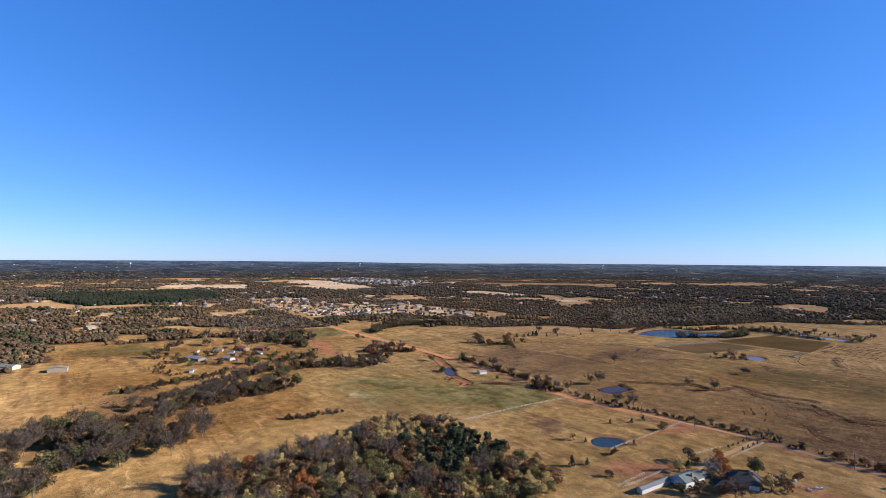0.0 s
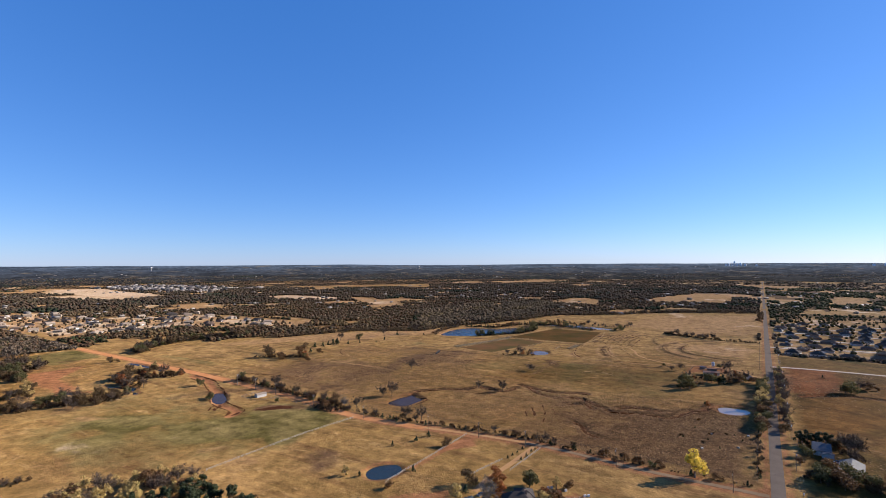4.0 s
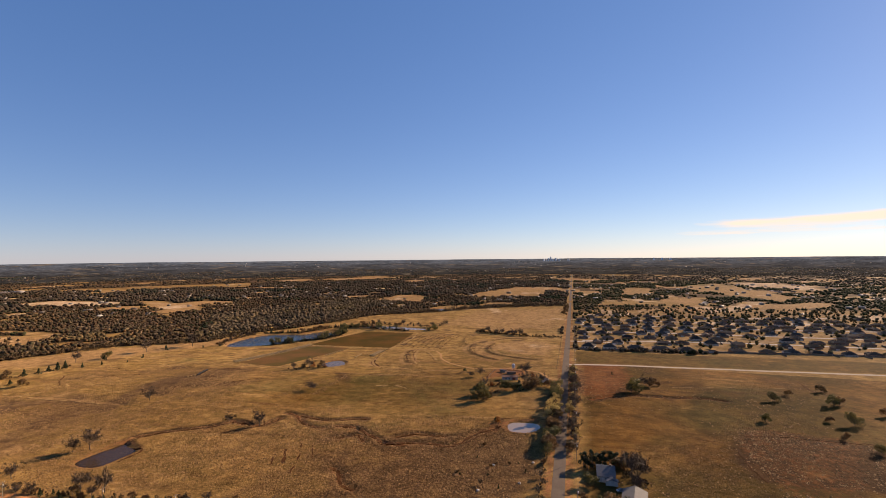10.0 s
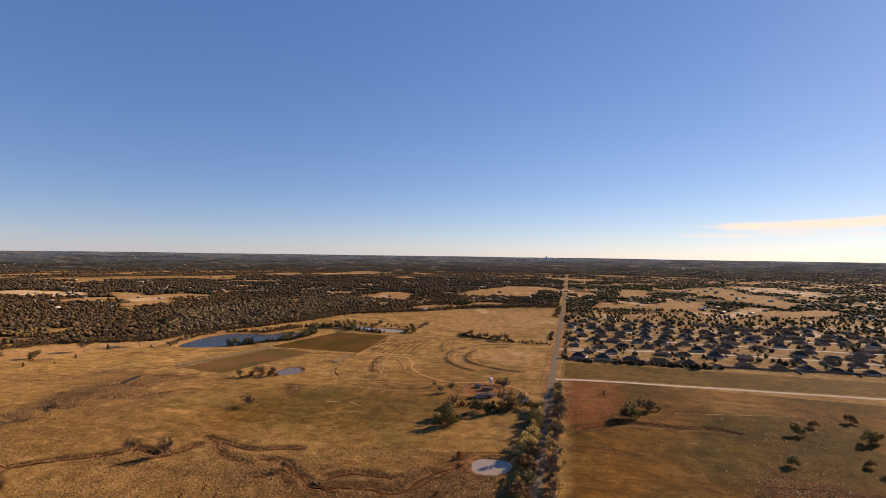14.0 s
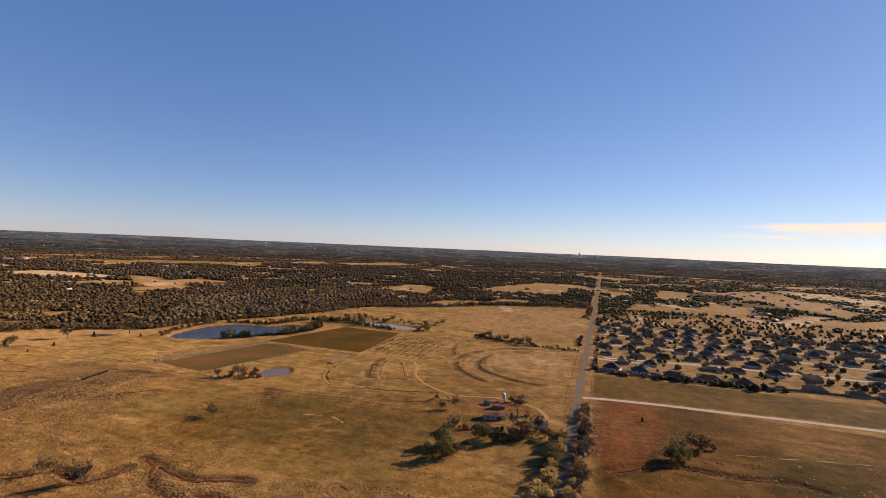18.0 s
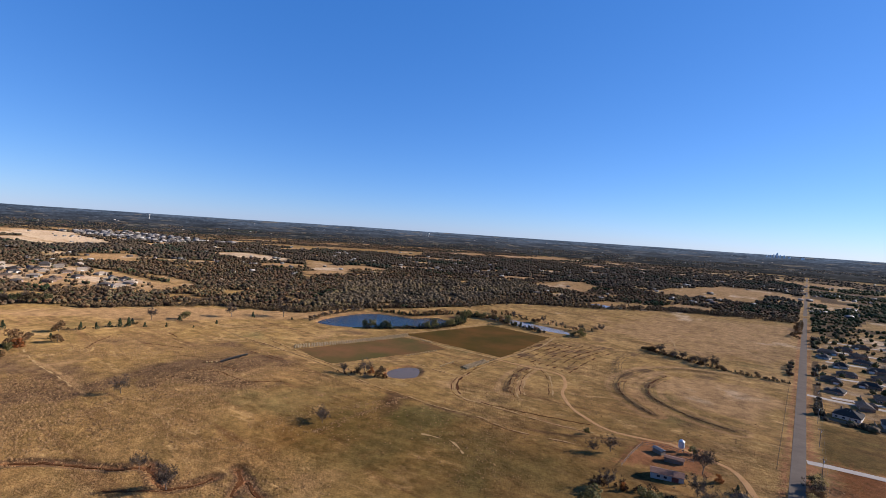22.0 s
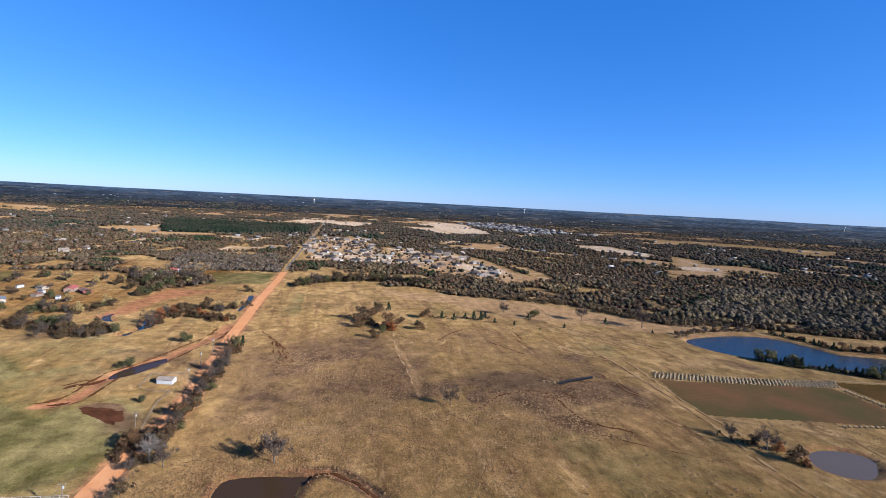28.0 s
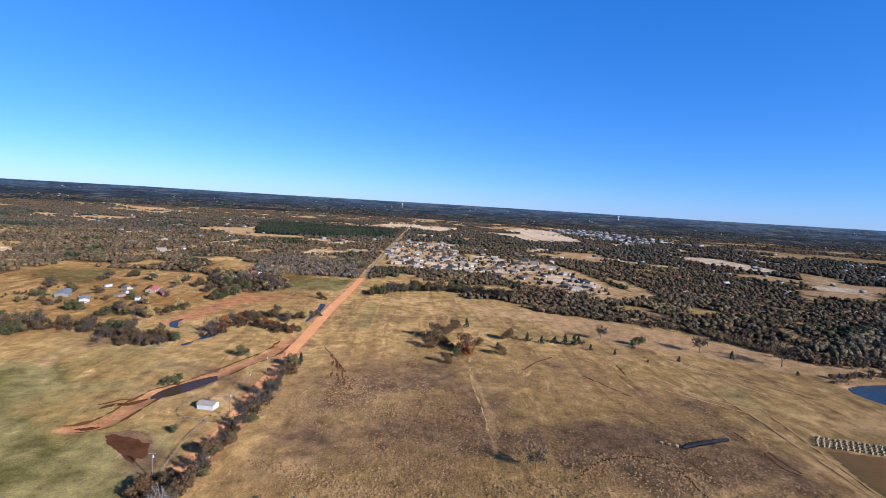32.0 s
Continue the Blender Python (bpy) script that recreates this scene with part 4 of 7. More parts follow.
PROTO = {
    "oak": [tree("round", 8.5, 10.5, OAK, BARK, "broad brown-leaved oak in dry grass", 1100, 0.4, 0.1), tree("round", 7.5, 8.5, OAK, BARK, "brown-leaved oak in dry grass", 950, 0.4, 0.1)],
    "olive": [tree("round", 8.5, 10.5, OLIVE, BARK, "olive-green leafy tree beside the pasture", 1150, 0.4, 0.1), tree("round", 10, 9.5, OLIVE, BARK, "tall olive-green leafy tree by pasture", 1150, 0.4, 0.1)],
    "bare": [tree("round", 10, 11, TWIGS, BARK, "leafless grey-brown tree in the pasture", 950, 0.5, bare=True), tree("round", 9, 11.5, TWIGS, BARK, "leafless spreading tree in dry grass", 950, 0.5, bare=True)],
    "pale": [tree("round", 10, 10, PALE_TWIGS, PALE_BARK, "leafless pale-barked tree at the wood", 700, 0.5, bare=True)],
    "cedar": [tree("cone", 6.5, 4.2, CEDAR, BARK, "dark green conical cedar tree", 420, 0.42), tree("cone", 5, 4, CEDAR, BARK, "small dark green cedar tree", 340, 0.4)],
    "pine": [tree("round", 10, 5.6, CEDAR, BARK, "tall dark green round-headed pine", 900, 0.36, 0.2), tree("round", 9, 5.2, CEDAR, BARK, "dark green pine beside the house", 900, 0.36, 0.2)],
    "yellow": [tree("round", 13, 10, YELLOW, BARK, "bright yellow autumn cottonwood beside the road", 1100, 0.48)],
    "gold": [tree("round", 11, 8, GOLD, BARK, "dull gold autumn tree at the wood's edge", 700, 0.5)],
    "rust": [tree("round", 8, 7.5, RUST, BARK, "rust-orange autumn tree in leaf", 620, 0.5)],
}
for protos in PROTO.values():
    for ob in protos:
        ob.location = (0, 0, 0)
used = set()
GROVES = {"creek trees": ("creek_thicket", "thicket of brown and bare trees along the creek"),
          "wood by the ranch": ("small_wood", "mixed autumn wood of bare, golden and cedar trees"),
          "lake hedge": ("lake_hedge", "dark hedge of cedars and bare trees round the lake"),
          "far pasture hedge": ("pasture_hedge", "low brown hedge across the far pasture")}
gathered = {}


def plant(kind, x, y, scale=1.0, group="", turn=None, label=""):
    """Set one tree of that kind on the ground."""
    choices = PROTO[kind]
    proto = choices[int(rng.integers(0, len(choices)))]
    turn = rng.uniform(0, 360) if turn is None else turn
    s = scale * rng.uniform(0.85, 1.18)
    m = pose(x, y, level(x, y) - 0.05, 0, 0, turn) @ Matrix.Diagonal((s, s, s * rng.uniform(0.9, 1.12), 1))
    if group in GROVES:
        gathered.setdefault(group, []).append((proto, m))
        return None
    if proto.name not in used:
        used.add(proto.name)
        proto.matrix_basis = m
        ob = proto
    else:
        ob = copy_thing(proto, Matrix())
        ob.matrix_basis = m
    if group:
        ob["group"] = group
    if label:
        ob["label"] = label
    return ob


def row_of_trees(points, step, kinds, group, jitter=2.5, lo=0.6, hi=1.1):
    lo, hi = lo * 1.32, hi * 1.32
    line = smooth_line(points, step)
    for p in line:
        q = p + rng.normal(size=2) * jitter
        plant(kinds[int(rng.integers(0, len(kinds)))], q[0], q[1], rng.uniform(lo, hi), group)


# pasture trees, one by one: kind, x, y, scale
for kind, x, y, s in [("oak", -576, 274, 1.0), ("oak", -512, 278, 1.0), ("rust", -506, 280, 0.75), ("oak", -530, 262, 0.8), ("oak", -545, 256, 0.9), ("oak", -520, 252, 0.8), ("oak", -560, 268, 0.7),
                      ("oak", -528, 291, 0.6), ("cedar", -524, 306, 0.9), ("oak", -551, 319, 0.75), ("cedar", -547, 335, 0.9), ("cedar", -542, 346, 0.7),
                      ("cedar", -544, 358, 1.0), ("cedar", -542, 366, 0.9), ("cedar", -540, 373, 0.9), ("cedar", -549, 380, 0.8), ("cedar", -528, 383, 0.6), ("bare", -565, 405, 0.8), ("olive", -551, 433, 0.95), ("cedar", -545, 425, 0.8),
                      ("cedar", -511, 448, 0.7), ("bare", -540, 482, 1.0), ("cedar", -529, 503, 0.75), ("bare", -515, 536, 1.15), ("cedar", -496, 534, 0.6), ("cedar", -520, 400, 0.5), ("cedar", -505, 420, 0.4),
                      ("bare", -344, 293, 0.85), ("bare", -226, 354, 0.8), ("bare", -221, 351, 0.6), ("bare", -301, 203, 1.15), ("bare", -308, 197, 0.95), ("bare", -240, 262, 0.8), ("bare", -214, 262, 0.9),
                      ("oak", -262, 441, 0.9), ("bare", -273, 436, 1.1), ("oak", -279, 434, 0.9), ("rust", -272, 442, 0.8), ("bare", -288, 428, 0.7), ("rust", -258, 442, 0.5),
                      ("bare", -136, 262, 0.4), ("cedar", -47, 304, 0.5), ("rust", -45, 300, 0.5)]:
    plant(kind, x, y, s * (1.35 if x < -480 else 1.0), "pasture trees")
for kind, x, y, s in [("oak", -587, 741, 0.9), ("bare", -530, 624, 0.9), ("oak", -536, 651, 0.7), ("bare", -512, 675, 0.9), ("oak", -559, 752, 0.8), ("olive", -566, 783, 0.8), ("oak", -576, 826, 0.9), ("oak", -483, 263, 0.8), ("olive", -498, 272, 0.9), ("oak", -507, 306, 1.0), ("cedar", -590, 288, 1.2)]:
    plant(kind, x, y, s, "pasture trees")
# farmstead
for kind, x, y, s in [("olive", -64, 352, 1.2), ("olive", -71, 347, 1.0), ("olive", -70, 367, 1.25), ("oak", -60, 358, 0.7), ("olive", -42, 380, 0.9), ("cedar", -38, 382, 1.9), ("olive", -48, 384, 0.9), ("olive", -52, 382, 0.85), ("oak", -56, 370, 0.7),
                      ("oak", -33, 387, 1.0), ("oak", -27, 392, 1.0), ("bare", -36, 410, 1.0), ("bare", -30, 402, 1.0), ("olive", -22, 398, 0.9), ("oak", -14, 396, 0.9), ("rust", -30, 432, 0.6), ("bare", -38, 436, 0.9),
                      ("olive", -46, 459, 0.6), ("oak", -41, 455, 0.5), ("bare", -82, 432, 0.8), ("bare", -90, 426, 0.7), ("bare", -70, 392, 0.8), ("rust", -64, 394, 0.5), ("oak", -75, 388, 0.6), ("bare", -20, 408, 0.8), ("olive", -101, 448, 0.4), ("cedar", -22, 426, 0.9)]:
    plant(kind, x, y, s, "farmstead trees")
# along the paved road
for y in np.arange(252, 402, 5.2):
    plant(["olive", "oak", "olive", "cedar", "gold"][int(rng.integers(0, 5))], -6.5 + rng.normal() * 1.0, y, rng.uniform(0.75, 1.15), "road trees")
for y in np.arange(258, 462, 7.0):
    plant(["olive", "oak", "bare", "gold", "bare"][int(rng.integers(0, 5))], 7.5 + rng.normal() * 1.3, y, rng.uniform(0.55, 0.95), "road trees")
for y in np.arange(165, 258, 9.0):
    plant(["oak", "bare", "cedar"][int(rng.integers(0, 3))], -8 + rng.normal(), y, rng.uniform(0.3, 0.5), "road trees")
for y in np.arange(1000, 1200, 12.0):
    plant("oak", -9 + rng.normal() * 3, y, 0.8, "road trees")
# roadside house trees
for kind, x, y, s in [("pine", 13, 238, 0.9), ("pine", 15.5, 235, 0.85), ("pine", 18.5, 238, 0.95), ("pine", 21, 241, 0.9), ("pine", 24, 240, 1.0), ("pine", 27.5, 243, 0.9), ("pine", 31, 245, 0.85), ("pine", 37, 249, 0.9), ("rust", 34, 242, 0.8), ("oak", 34, 240, 0.9), ("bare", 38, 232, 1.1), ("bare", 40, 224, 1.1), ("bare", 39, 214, 0.9), ("olive", 16, 216, 0.8), ("olive", 22, 196, 0.7), ("oak", 12, 200, 0.6), ("oak", 26, 187, 1.0), ("olive", 34, 184, 1.1), ("olive", 42, 182, 1.1), ("oak", 50, 180, 1.0), ("olive", 20, 176, 1.0), ("oak", 30, 172, 1.0)]:
    plant(kind, x, y, s, "house trees")
for kind, x, y, s in [("olive", 55, 390, 1.2), ("olive", 60, 396, 1.1), ("bare", 68, 412, 1.0), ("oak", 74, 416, 0.9), ("oak", 80, 418, 0.6), ("olive", 164, 398, 0.9), ("oak", 181, 419, 0.8), ("olive", 139, 342, 0.7), ("oak", 214, 441, 0.9), ("olive", 204, 397, 1.1), ("oak", 210, 402, 0.9), ("olive", 197, 352, 1.1), ("oak", 183, 355, 0.7), ("oak", 177, 320, 0.5), ("olive", 186, 300, 0.9), ("cedar", 44, 452, 0.5), ("oak", 230, 380, 0.9)]:
    plant(kind, x, y, s, "field trees")
# the dirt road's hedge
row_of_trees([(-472, 161), (-447, 158), (-412, 159), (-390, 156), (-370, 154), (-345, 153), (-318, 152)], 4.4, ["oak", "oak", "bare", "olive", "cedar"], "dirt road hedge", 2.2, 0.42, 0.74)
row_of_trees([(-316, 149), (-250, 146), (-200, 151), (-150, 155), (-112, 152)], 4.5, ["oak", "oak", "bare", "cedar"], "dirt road hedge", 1.8, 0.24, 0.48)
row_of_trees([(-112, 150), (-60, 148), (-14, 148)], 13.0, ["oak", "cedar", "oak"], "dirt road hedge", 1.8, 0.3, 0.55)
for kind, x, y, s in [("bare", -232, 154, 0.9), ("bare", -246, 152, 0.9), ("oak", -90, 149, 0.75), ("oak", -78, 151, 0.7), ("oak", -69, 149, 0.65), ("olive", -62, 148, 0.5), ("yellow", -39, 147, 1.2), ("cedar", -126, 152, 0.7), ("pale", -312, 150, 0.9), ("bare", -304, 158, 0.8), ("oak", -330, 146, 0.9), ("oak", -324, 138, 0.9)]:
    plant(kind, x, y, s, "dirt road hedge")
# creek, its loop and pasture bushes north of the dirt road
row_of_trees([(-503, -54), (-524, -40), (-534, -18), (-526, 9), (-513, 41), (-510, 66)], 5.5, ["oak", "bare", "oak", "olive"], "creek trees", 3.0, 0.5, 0.9)
row_of_trees([(-524, 80), (-551, 84), (-583, 88), (-572, 111), (-554, 131), (-545, 145)], 5.5, ["oak", "oak", "bare", "rust"], "creek trees", 4.0, 0.5, 0.95)
row_of_trees([(-604, 106), (-592, 132), (-612, 147)], 6, ["oak", "gold", "oak"], "creek trees", 3.0, 0.5, 0.9)
row_of_trees([(-524, -4), (-500, 28), (-494, 58)], 6, ["oak", "bare"], "creek trees", 2.5, 0.4, 0.7)
row_of_trees([(-540, -50), (-520, -86), (-500, -115), (-480, -155), (-455, -190)], 5.5, ["oak", "bare", "olive"], "creek trees", 4.0, 0.5, 0.9)
row_of_trees([(-455, -62), (-458, -92), (-455, -121), (-448, -140), (-428, -162), (-400, -185)], 4.5, ["oak", "bare", "bare", "olive"], "creek trees", 5.0, 0.55, 0.95)
row_of_trees([(-474, -70), (-475, -100), (-468, -130), (-445, -170)], 5, ["oak", "bare", "olive"], "creek trees", 5.0, 0.5, 0.9)
row_of_trees([(-758, -15), (-738, 32), (-750, 76)], 7, ["olive", "oak", "bare"], "creek trees", 6.0, 0.7, 1.1)
row_of_trees([(-660, 30), (-694, 36), (-720, 40)], 8, ["olive", "oak"], "creek trees", 4.0, 0.6, 1.0)
row_of_trees([(-592, -34), (-580, -9), (-586, 8), (-606, 22)], 7, ["olive", "oak"], "creek trees", 4.0, 0.4, 0.7)
for kind, x, y, s in [("olive", -427, 99, 0.75), ("olive", -432, 102, 0.6), ("olive", -482, 122, 0.8), ("olive", -372, 128, 0.5), ("olive", -587, -57, 0.7), ("oak", -696, 134, 0.8), ("oak", -690, 140, 0.7), ("oak", -632, -60, 0.7), ("olive", -640, -40, 0.8), ("oak", -600, -90, 0.8), ("bare", -560, -70, 0.8)]:
    plant(kind, x, y, s, "creek trees")
for x, y in [(-660, 35), (-732, -9), (-734, 31), (-727, 68), (-764, -105), (-737, -118), (-574, 4), (-605, 21), (-587, -59), (-572, -25), (-640, -125), (-691, -145), (-827, -64), (-816, -23), (-734, -35), (-751, -76), (-700, 10), (-620, -20)]:
    for _ in range(3):
        plant(["oak", "olive", "oak", "bare", "gold"][int(rng.integers(0, 5))], x + rng.normal() * 4, y + rng.normal() * 4, rng.uniform(0.7, 1.1), "creek trees")
for x, y in [(-364, -96), (-359, -90), (-355, -84), (-359, -78), (-361, -73), (-356, -66), (-354, -61)]:
    plant(["oak", "bare"][int(rng.integers(0, 2))], x, y, 0.45, "pasture bushes", label="low brown thicket bush in dry pasture")
# ranch
for kind, x, y, s in [("gold", -209, 45, 0.55), ("cedar", -182, 10, 1.0), ("cedar", -178, 19, 0.7), ("cedar", -201, 48, 0.6), ("oak", -178, 46, 0.5), ("cedar", -179, 70, 0.7), ("cedar", -207, 112, 0.8), ("cedar", -205, 124, 0.9), ("oak", -184, 114, 0.7), ("oak", -160, 15, 0.6), ("cedar", -139, 62, 1.0), ("oak", -142, 72, 0.9), ("olive", -113, 86, 0.8), ("rust", -102, 78, 0.7), ("gold", -100, 92, 0.6), ("oak", -94, 94, 0.6), ("oak", -120, 34, 0.9), ("olive", -126, 28, 0.8), ("rust", -130, 82, 1.5), ("gold", -140, 54, 0.8), ("rust", -121, 66, 1.15), ("gold", -124, 60, 0.9), ("olive", -112, 88, 0.8), ("pale", -124, 58, 1.15), ("gold", -98, 68, 0.8), ("oak", -94, 74, 0.9), ("rust", -96, 82, 0.5), ("oak", -110, 44, 1.0), ("bare", -104, 40, 1.0), ("cedar", -215, 96, 0.6)]:
    plant(kind, x, y, s, "ranch trees")
# the wood by the ranch
wood_line = smooth_line([(-300, -160), (-292, -122), (-304, -100), (-306, -70), (-316, -43), (-300, -22), (-282, -3), (-250, -6), (-214, -8), (-196, -8), (-172, -16), (-158, -60), (-165, -150), (-260, -190)], 10, True)
placed = 0
for x in np.arange(-330, -140, 7.4):
    for y in np.arange(-190, 4, 7.4):
        q = np.array([x, y]) + rng.normal(size=2) * 2.2
        d = inside(q[:1], q[1:], wood_line)[0]
        if d < 0:
            continue
        if q[0] > -268 and q[0] < -212 and q[1] > -60:
            kind = ["pine", "pine", "cedar", "pine", "oak"][int(rng.integers(0, 5))]
        elif q[0] <= -262 and q[1] > -70:
            kind = ["gold", "gold", "bare", "gold", "oak"][int(rng.integers(0, 5))]
        elif abs(q[0] + 246) < 9 and abs(q[1] + 130) < 10:
            kind = "rust"
        elif q[1] < -100 and q[0] < -280:
            kind = ["bare", "rust", "oak", "pale"][int(rng.integers(0, 4))]
        else:
            kind = ["oak", "oak", "bare", "olive", "oak", "olive", "gold"][int(rng.integers(0, 7))]
        scale = {"cedar": 1.5, "pine": 1.15, "yellow": 0.6, "gold": 0.8}.get(kind, 0.95)
        plant(kind, q[0], q[1], scale * rng.uniform(0.8, 1.1), "wood by the ranch")
# hedges at the lake and across the far pasture
row_of_trees([(-492, 556), (-500, 600), (-502, 655)], 5, ["oak", "bare", "bare"], "lake hedge", 2.5, 0.3, 0.5)
row_of_trees([(-488, 668), (-462, 674), (-436, 682), (-420, 706), (-408, 728), (-396, 746), (-376, 756)], 5, ["cedar", "oak", "cedar"], "lake hedge", 1.6, 0.5, 0.85)
row_of_trees([(-411, 572), (-394, 592), (-380, 612), (-364, 632), (-354, 664), (-356, 692), (-372, 722), (-378, 740)], 3.6, ["cedar", "cedar", "cedar", "olive"], "lake hedge", 1.4, 0.6, 0.95)
row_of_trees([(-376, 752), (-356, 748), (-336, 746), (-312, 736), (-290, 730), (-262, 722)], 5, ["cedar", "oak", "cedar", "olive"], "lake hedge", 1.6, 0.5, 0.9)
row_of_trees([(-370, 795), (-339, 796), (-305, 786), (-270, 784), (-236, 776), (-214, 800)], 6, ["oak", "cedar", "bare"], "lake hedge", 2.0, 0.4, 0.7)
for x, y, s in [(-218, 746, 1.0), (-214, 738, 1.0), (-222, 732, 0.9), (-375, 736, 1.1), (-366, 746, 1.2), (-382, 748, 1.0), (-356, 744, 1.1)]:
    plant("olive", x, y, s, "lake hedge")
row_of_trees([(-143, 737), (-104, 721), (-60, 707)], 3.4, ["oak", "bare", "oak", "cedar"], "far pasture hedge", 2.0, 0.42, 0.66)
row_of_trees([(-60, 707), (-10, 704)], 4.5, ["oak", "cedar"], "far pasture hedge", 1.2, 0.25, 0.42)
# thickets north-west of the ranch wood, and the middle tree line
row_of_trees([(-450, -208), (-431, -236), (-414, -262)], 6, ["oak", "bare", "olive"], "creek trees", 6, 0.6, 1.0)
for line in ([(-372, -152), (-372, -185), (-374, -206), (-414, -222), (-440, -212)], [(-360, -160), (-362, -190), (-366, -215), (-400, -236)], [(-346, -176), (-350, -205), (-360, -230)], [(-392, -200), (-405, -250), (-372, -250)], [(-330, -200), (-345, -225), (-340, -262)], [(-320, -238), (-318, -262)]):
    row_of_trees(line, 6, ["oak", "bare", "bare", "olive", "oak"], "creek trees", 4, 0.7, 1.05)
row_of_trees([(-520, -194), (-529, -165), (-538, -131), (-550, -95)], 6, ["oak", "olive", "gold"], "creek trees", 2.5, 0.4, 0.7)
for k in range(3):
    row_of_trees([(-732 - 7 * k, 186), (-762 - 7 * k, 212), (-783 - 7 * k, 263), (-764 - 7 * k, 326), (-735 - 7 * k, 356)], 6, ["oak", "bare", "olive", "oak"], "creek trees", 2.5, 0.6, 0.95)


def joined(group):
    """All the trees of a thicket as one mesh."""
    name, label = GROVES[group]
    mats, verts, tris, slots, base = [], [], [], [], 0
    cache = {}
    for proto, m in gathered[group]:
        if proto not in cache:
            pieces = []
            for ob in proto.children:
                me = ob.data
                me.calc_loop_triangles()
                v = np.empty(len(me.vertices) * 3)
                me.vertices.foreach_get("co", v)
                t = np.empty(len(me.loop_triangles) * 3, np.int32)
                me.loop_triangles.foreach_get("vertices", t)
                if me.materials[0] not in mats:
                    mats.append(me.materials[0])
                pieces.append((v.reshape(-1, 3), t.reshape(-1, 3), mats.index(me.materials[0])))
            cache[proto] = pieces
        turn, shift = np.array(m.to_3x3()), np.array(m.translation)
        for v, t, slot in cache[proto]:
            verts.append(v @ turn.T + shift)
            tris.append(t + base)
            slots.append(np.full(len(t), slot, np.int32))
            base += len(v)
    me = mesh_np(name, np.concatenate(verts), np.concatenate(tris), mats[0])
    for mat in mats[1:]:
        me.materials.append(mat)
    me.polygons.foreach_set("material_index", np.concatenate(slots))
    return tagged(new(name, me), label, "thicket", kind="stuff")


for group in gathered:
    joined(group)
# a pattern that no place uses is taken away
for protos in PROTO.values():
    for ob in protos:
        if ob.name not in used:
            for child in list(ob.children):
                bpy.data.objects.remove(child)
            bpy.data.objects.remove(ob)

# ---------- woods ----------


def scatter(templates, x, y, size, name, material, label, tall=(0.75, 1.15), sink=0.15):
    """Many crowns as one mesh."""
    verts, faces, base = [], [], 0
    z = height(x, y)
    pick = rng.integers(0, len(templates), len(x))
    for k, (tv, tf) in enumerate(templates):
        m = pick == k
        n = int(m.sum())
        if not n:
            continue
        a = rng.uniform(0, 2 * math.pi, n)
        c, s = np.cos(a), np.sin(a)
        sx = size[m]
        sz = sx * rng.uniform(*tall, n)
        v = np.empty((n, len(tv), 3))
        v[:, :, 0] = (tv[:, 0] * c[:, None] - tv[:, 1] * s[:, None]) * sx[:, None] + x[m][:, None]
        v[:, :, 1] = (tv[:, 0] * s[:, None] + tv[:, 1] * c[:, None]) * sx[:, None] + y[m][:, None]
        v[:, :, 2] = tv[:, 2] * sz[:, None] + (z[m] - sink * sx)[:, None]
        f = tf[None] + (np.arange(n) * len(tv))[:, None, None] + base
        verts.append(v.reshape(-1, 3))
        faces.append(f.reshape(-1, tf.shape[1]))
        base += n * len(tv)
    me = mesh_np(name, np.concatenate(verts), np.concatenate(faces), material)
    return tagged(new(name, me), label, "woods", kind="stuff")


def leafy_template(count, leaf):
    """A crown about 2 wide and 2 tall on a thin stem, of loose leaf clusters."""
    c = np.array([(0, 0, 1.2), (0.45, 0.1, 1.0), (-0.4, 0.2, 1.05), (0.05, -0.45, 0.95), (0.0, 0.4, 1.4), (-0.1, -0.1, 1.65)]) + rng.normal(size=(6, 3)) * 0.08
    v, f = leaf_quads(c, [0.55, 0.45, 0.45, 0.45, 0.4, 0.35], count, leaf)
    stem = np.array([(-0.05, 0, 0), (0.05, 0, 0), (0.03, 0, 1), (-0.03, 0, 1), (0, -0.05, 0), (0, 0.05, 0), (0, 0.03, 1), (0, -0.03, 1)])
    return np.vstack([v, stem]), np.vstack([f, np.array([(0, 1, 2, 3), (4, 5, 6, 7)]) + len(v)])


def lump_template(rings):
    """A lumpy far crown."""
    bm = bmesh.new()
    bmesh.ops.create_icosphere(bm, subdivisions=rings, radius=1.0)
    v = np.array([p.co[:] for p in bm.verts])
    f = np.array([[q.index for q in t.verts] for t in bm.faces])
    bm.free()
    v *= 1 + rng.uniform(-0.28, 0.28, len(v))[:, None]
    v[:, 2] = v[:, 2] * 0.85 + 0.75
    return v, f


def crown_template(leaves, leaf):
    """A rounded crown: a lumpy core with loose leaf clusters over it, about 2 wide and 2 tall."""
    v, f = lump_template(1)
    v = v * np.array([0.88, 0.88, 0.85]) + np.array([0, 0, 0.1])
    lv, lf = leaf_quads(np.array([(0, 0, 0.9), (0.4, 0.1, 0.9), (-0.4, 0.1, 1.0), (0, -0.4, 0.8), (0, 0.35, 1.3)]), [0.8, 0.6, 0.6, 0.6, 0.5], leaves, leaf)
    lf = lf + len(v)
    return np.vstack([v, lv]), np.vstack([f, lf[:, [0, 1, 2]], lf[:, [0, 2, 3]]])


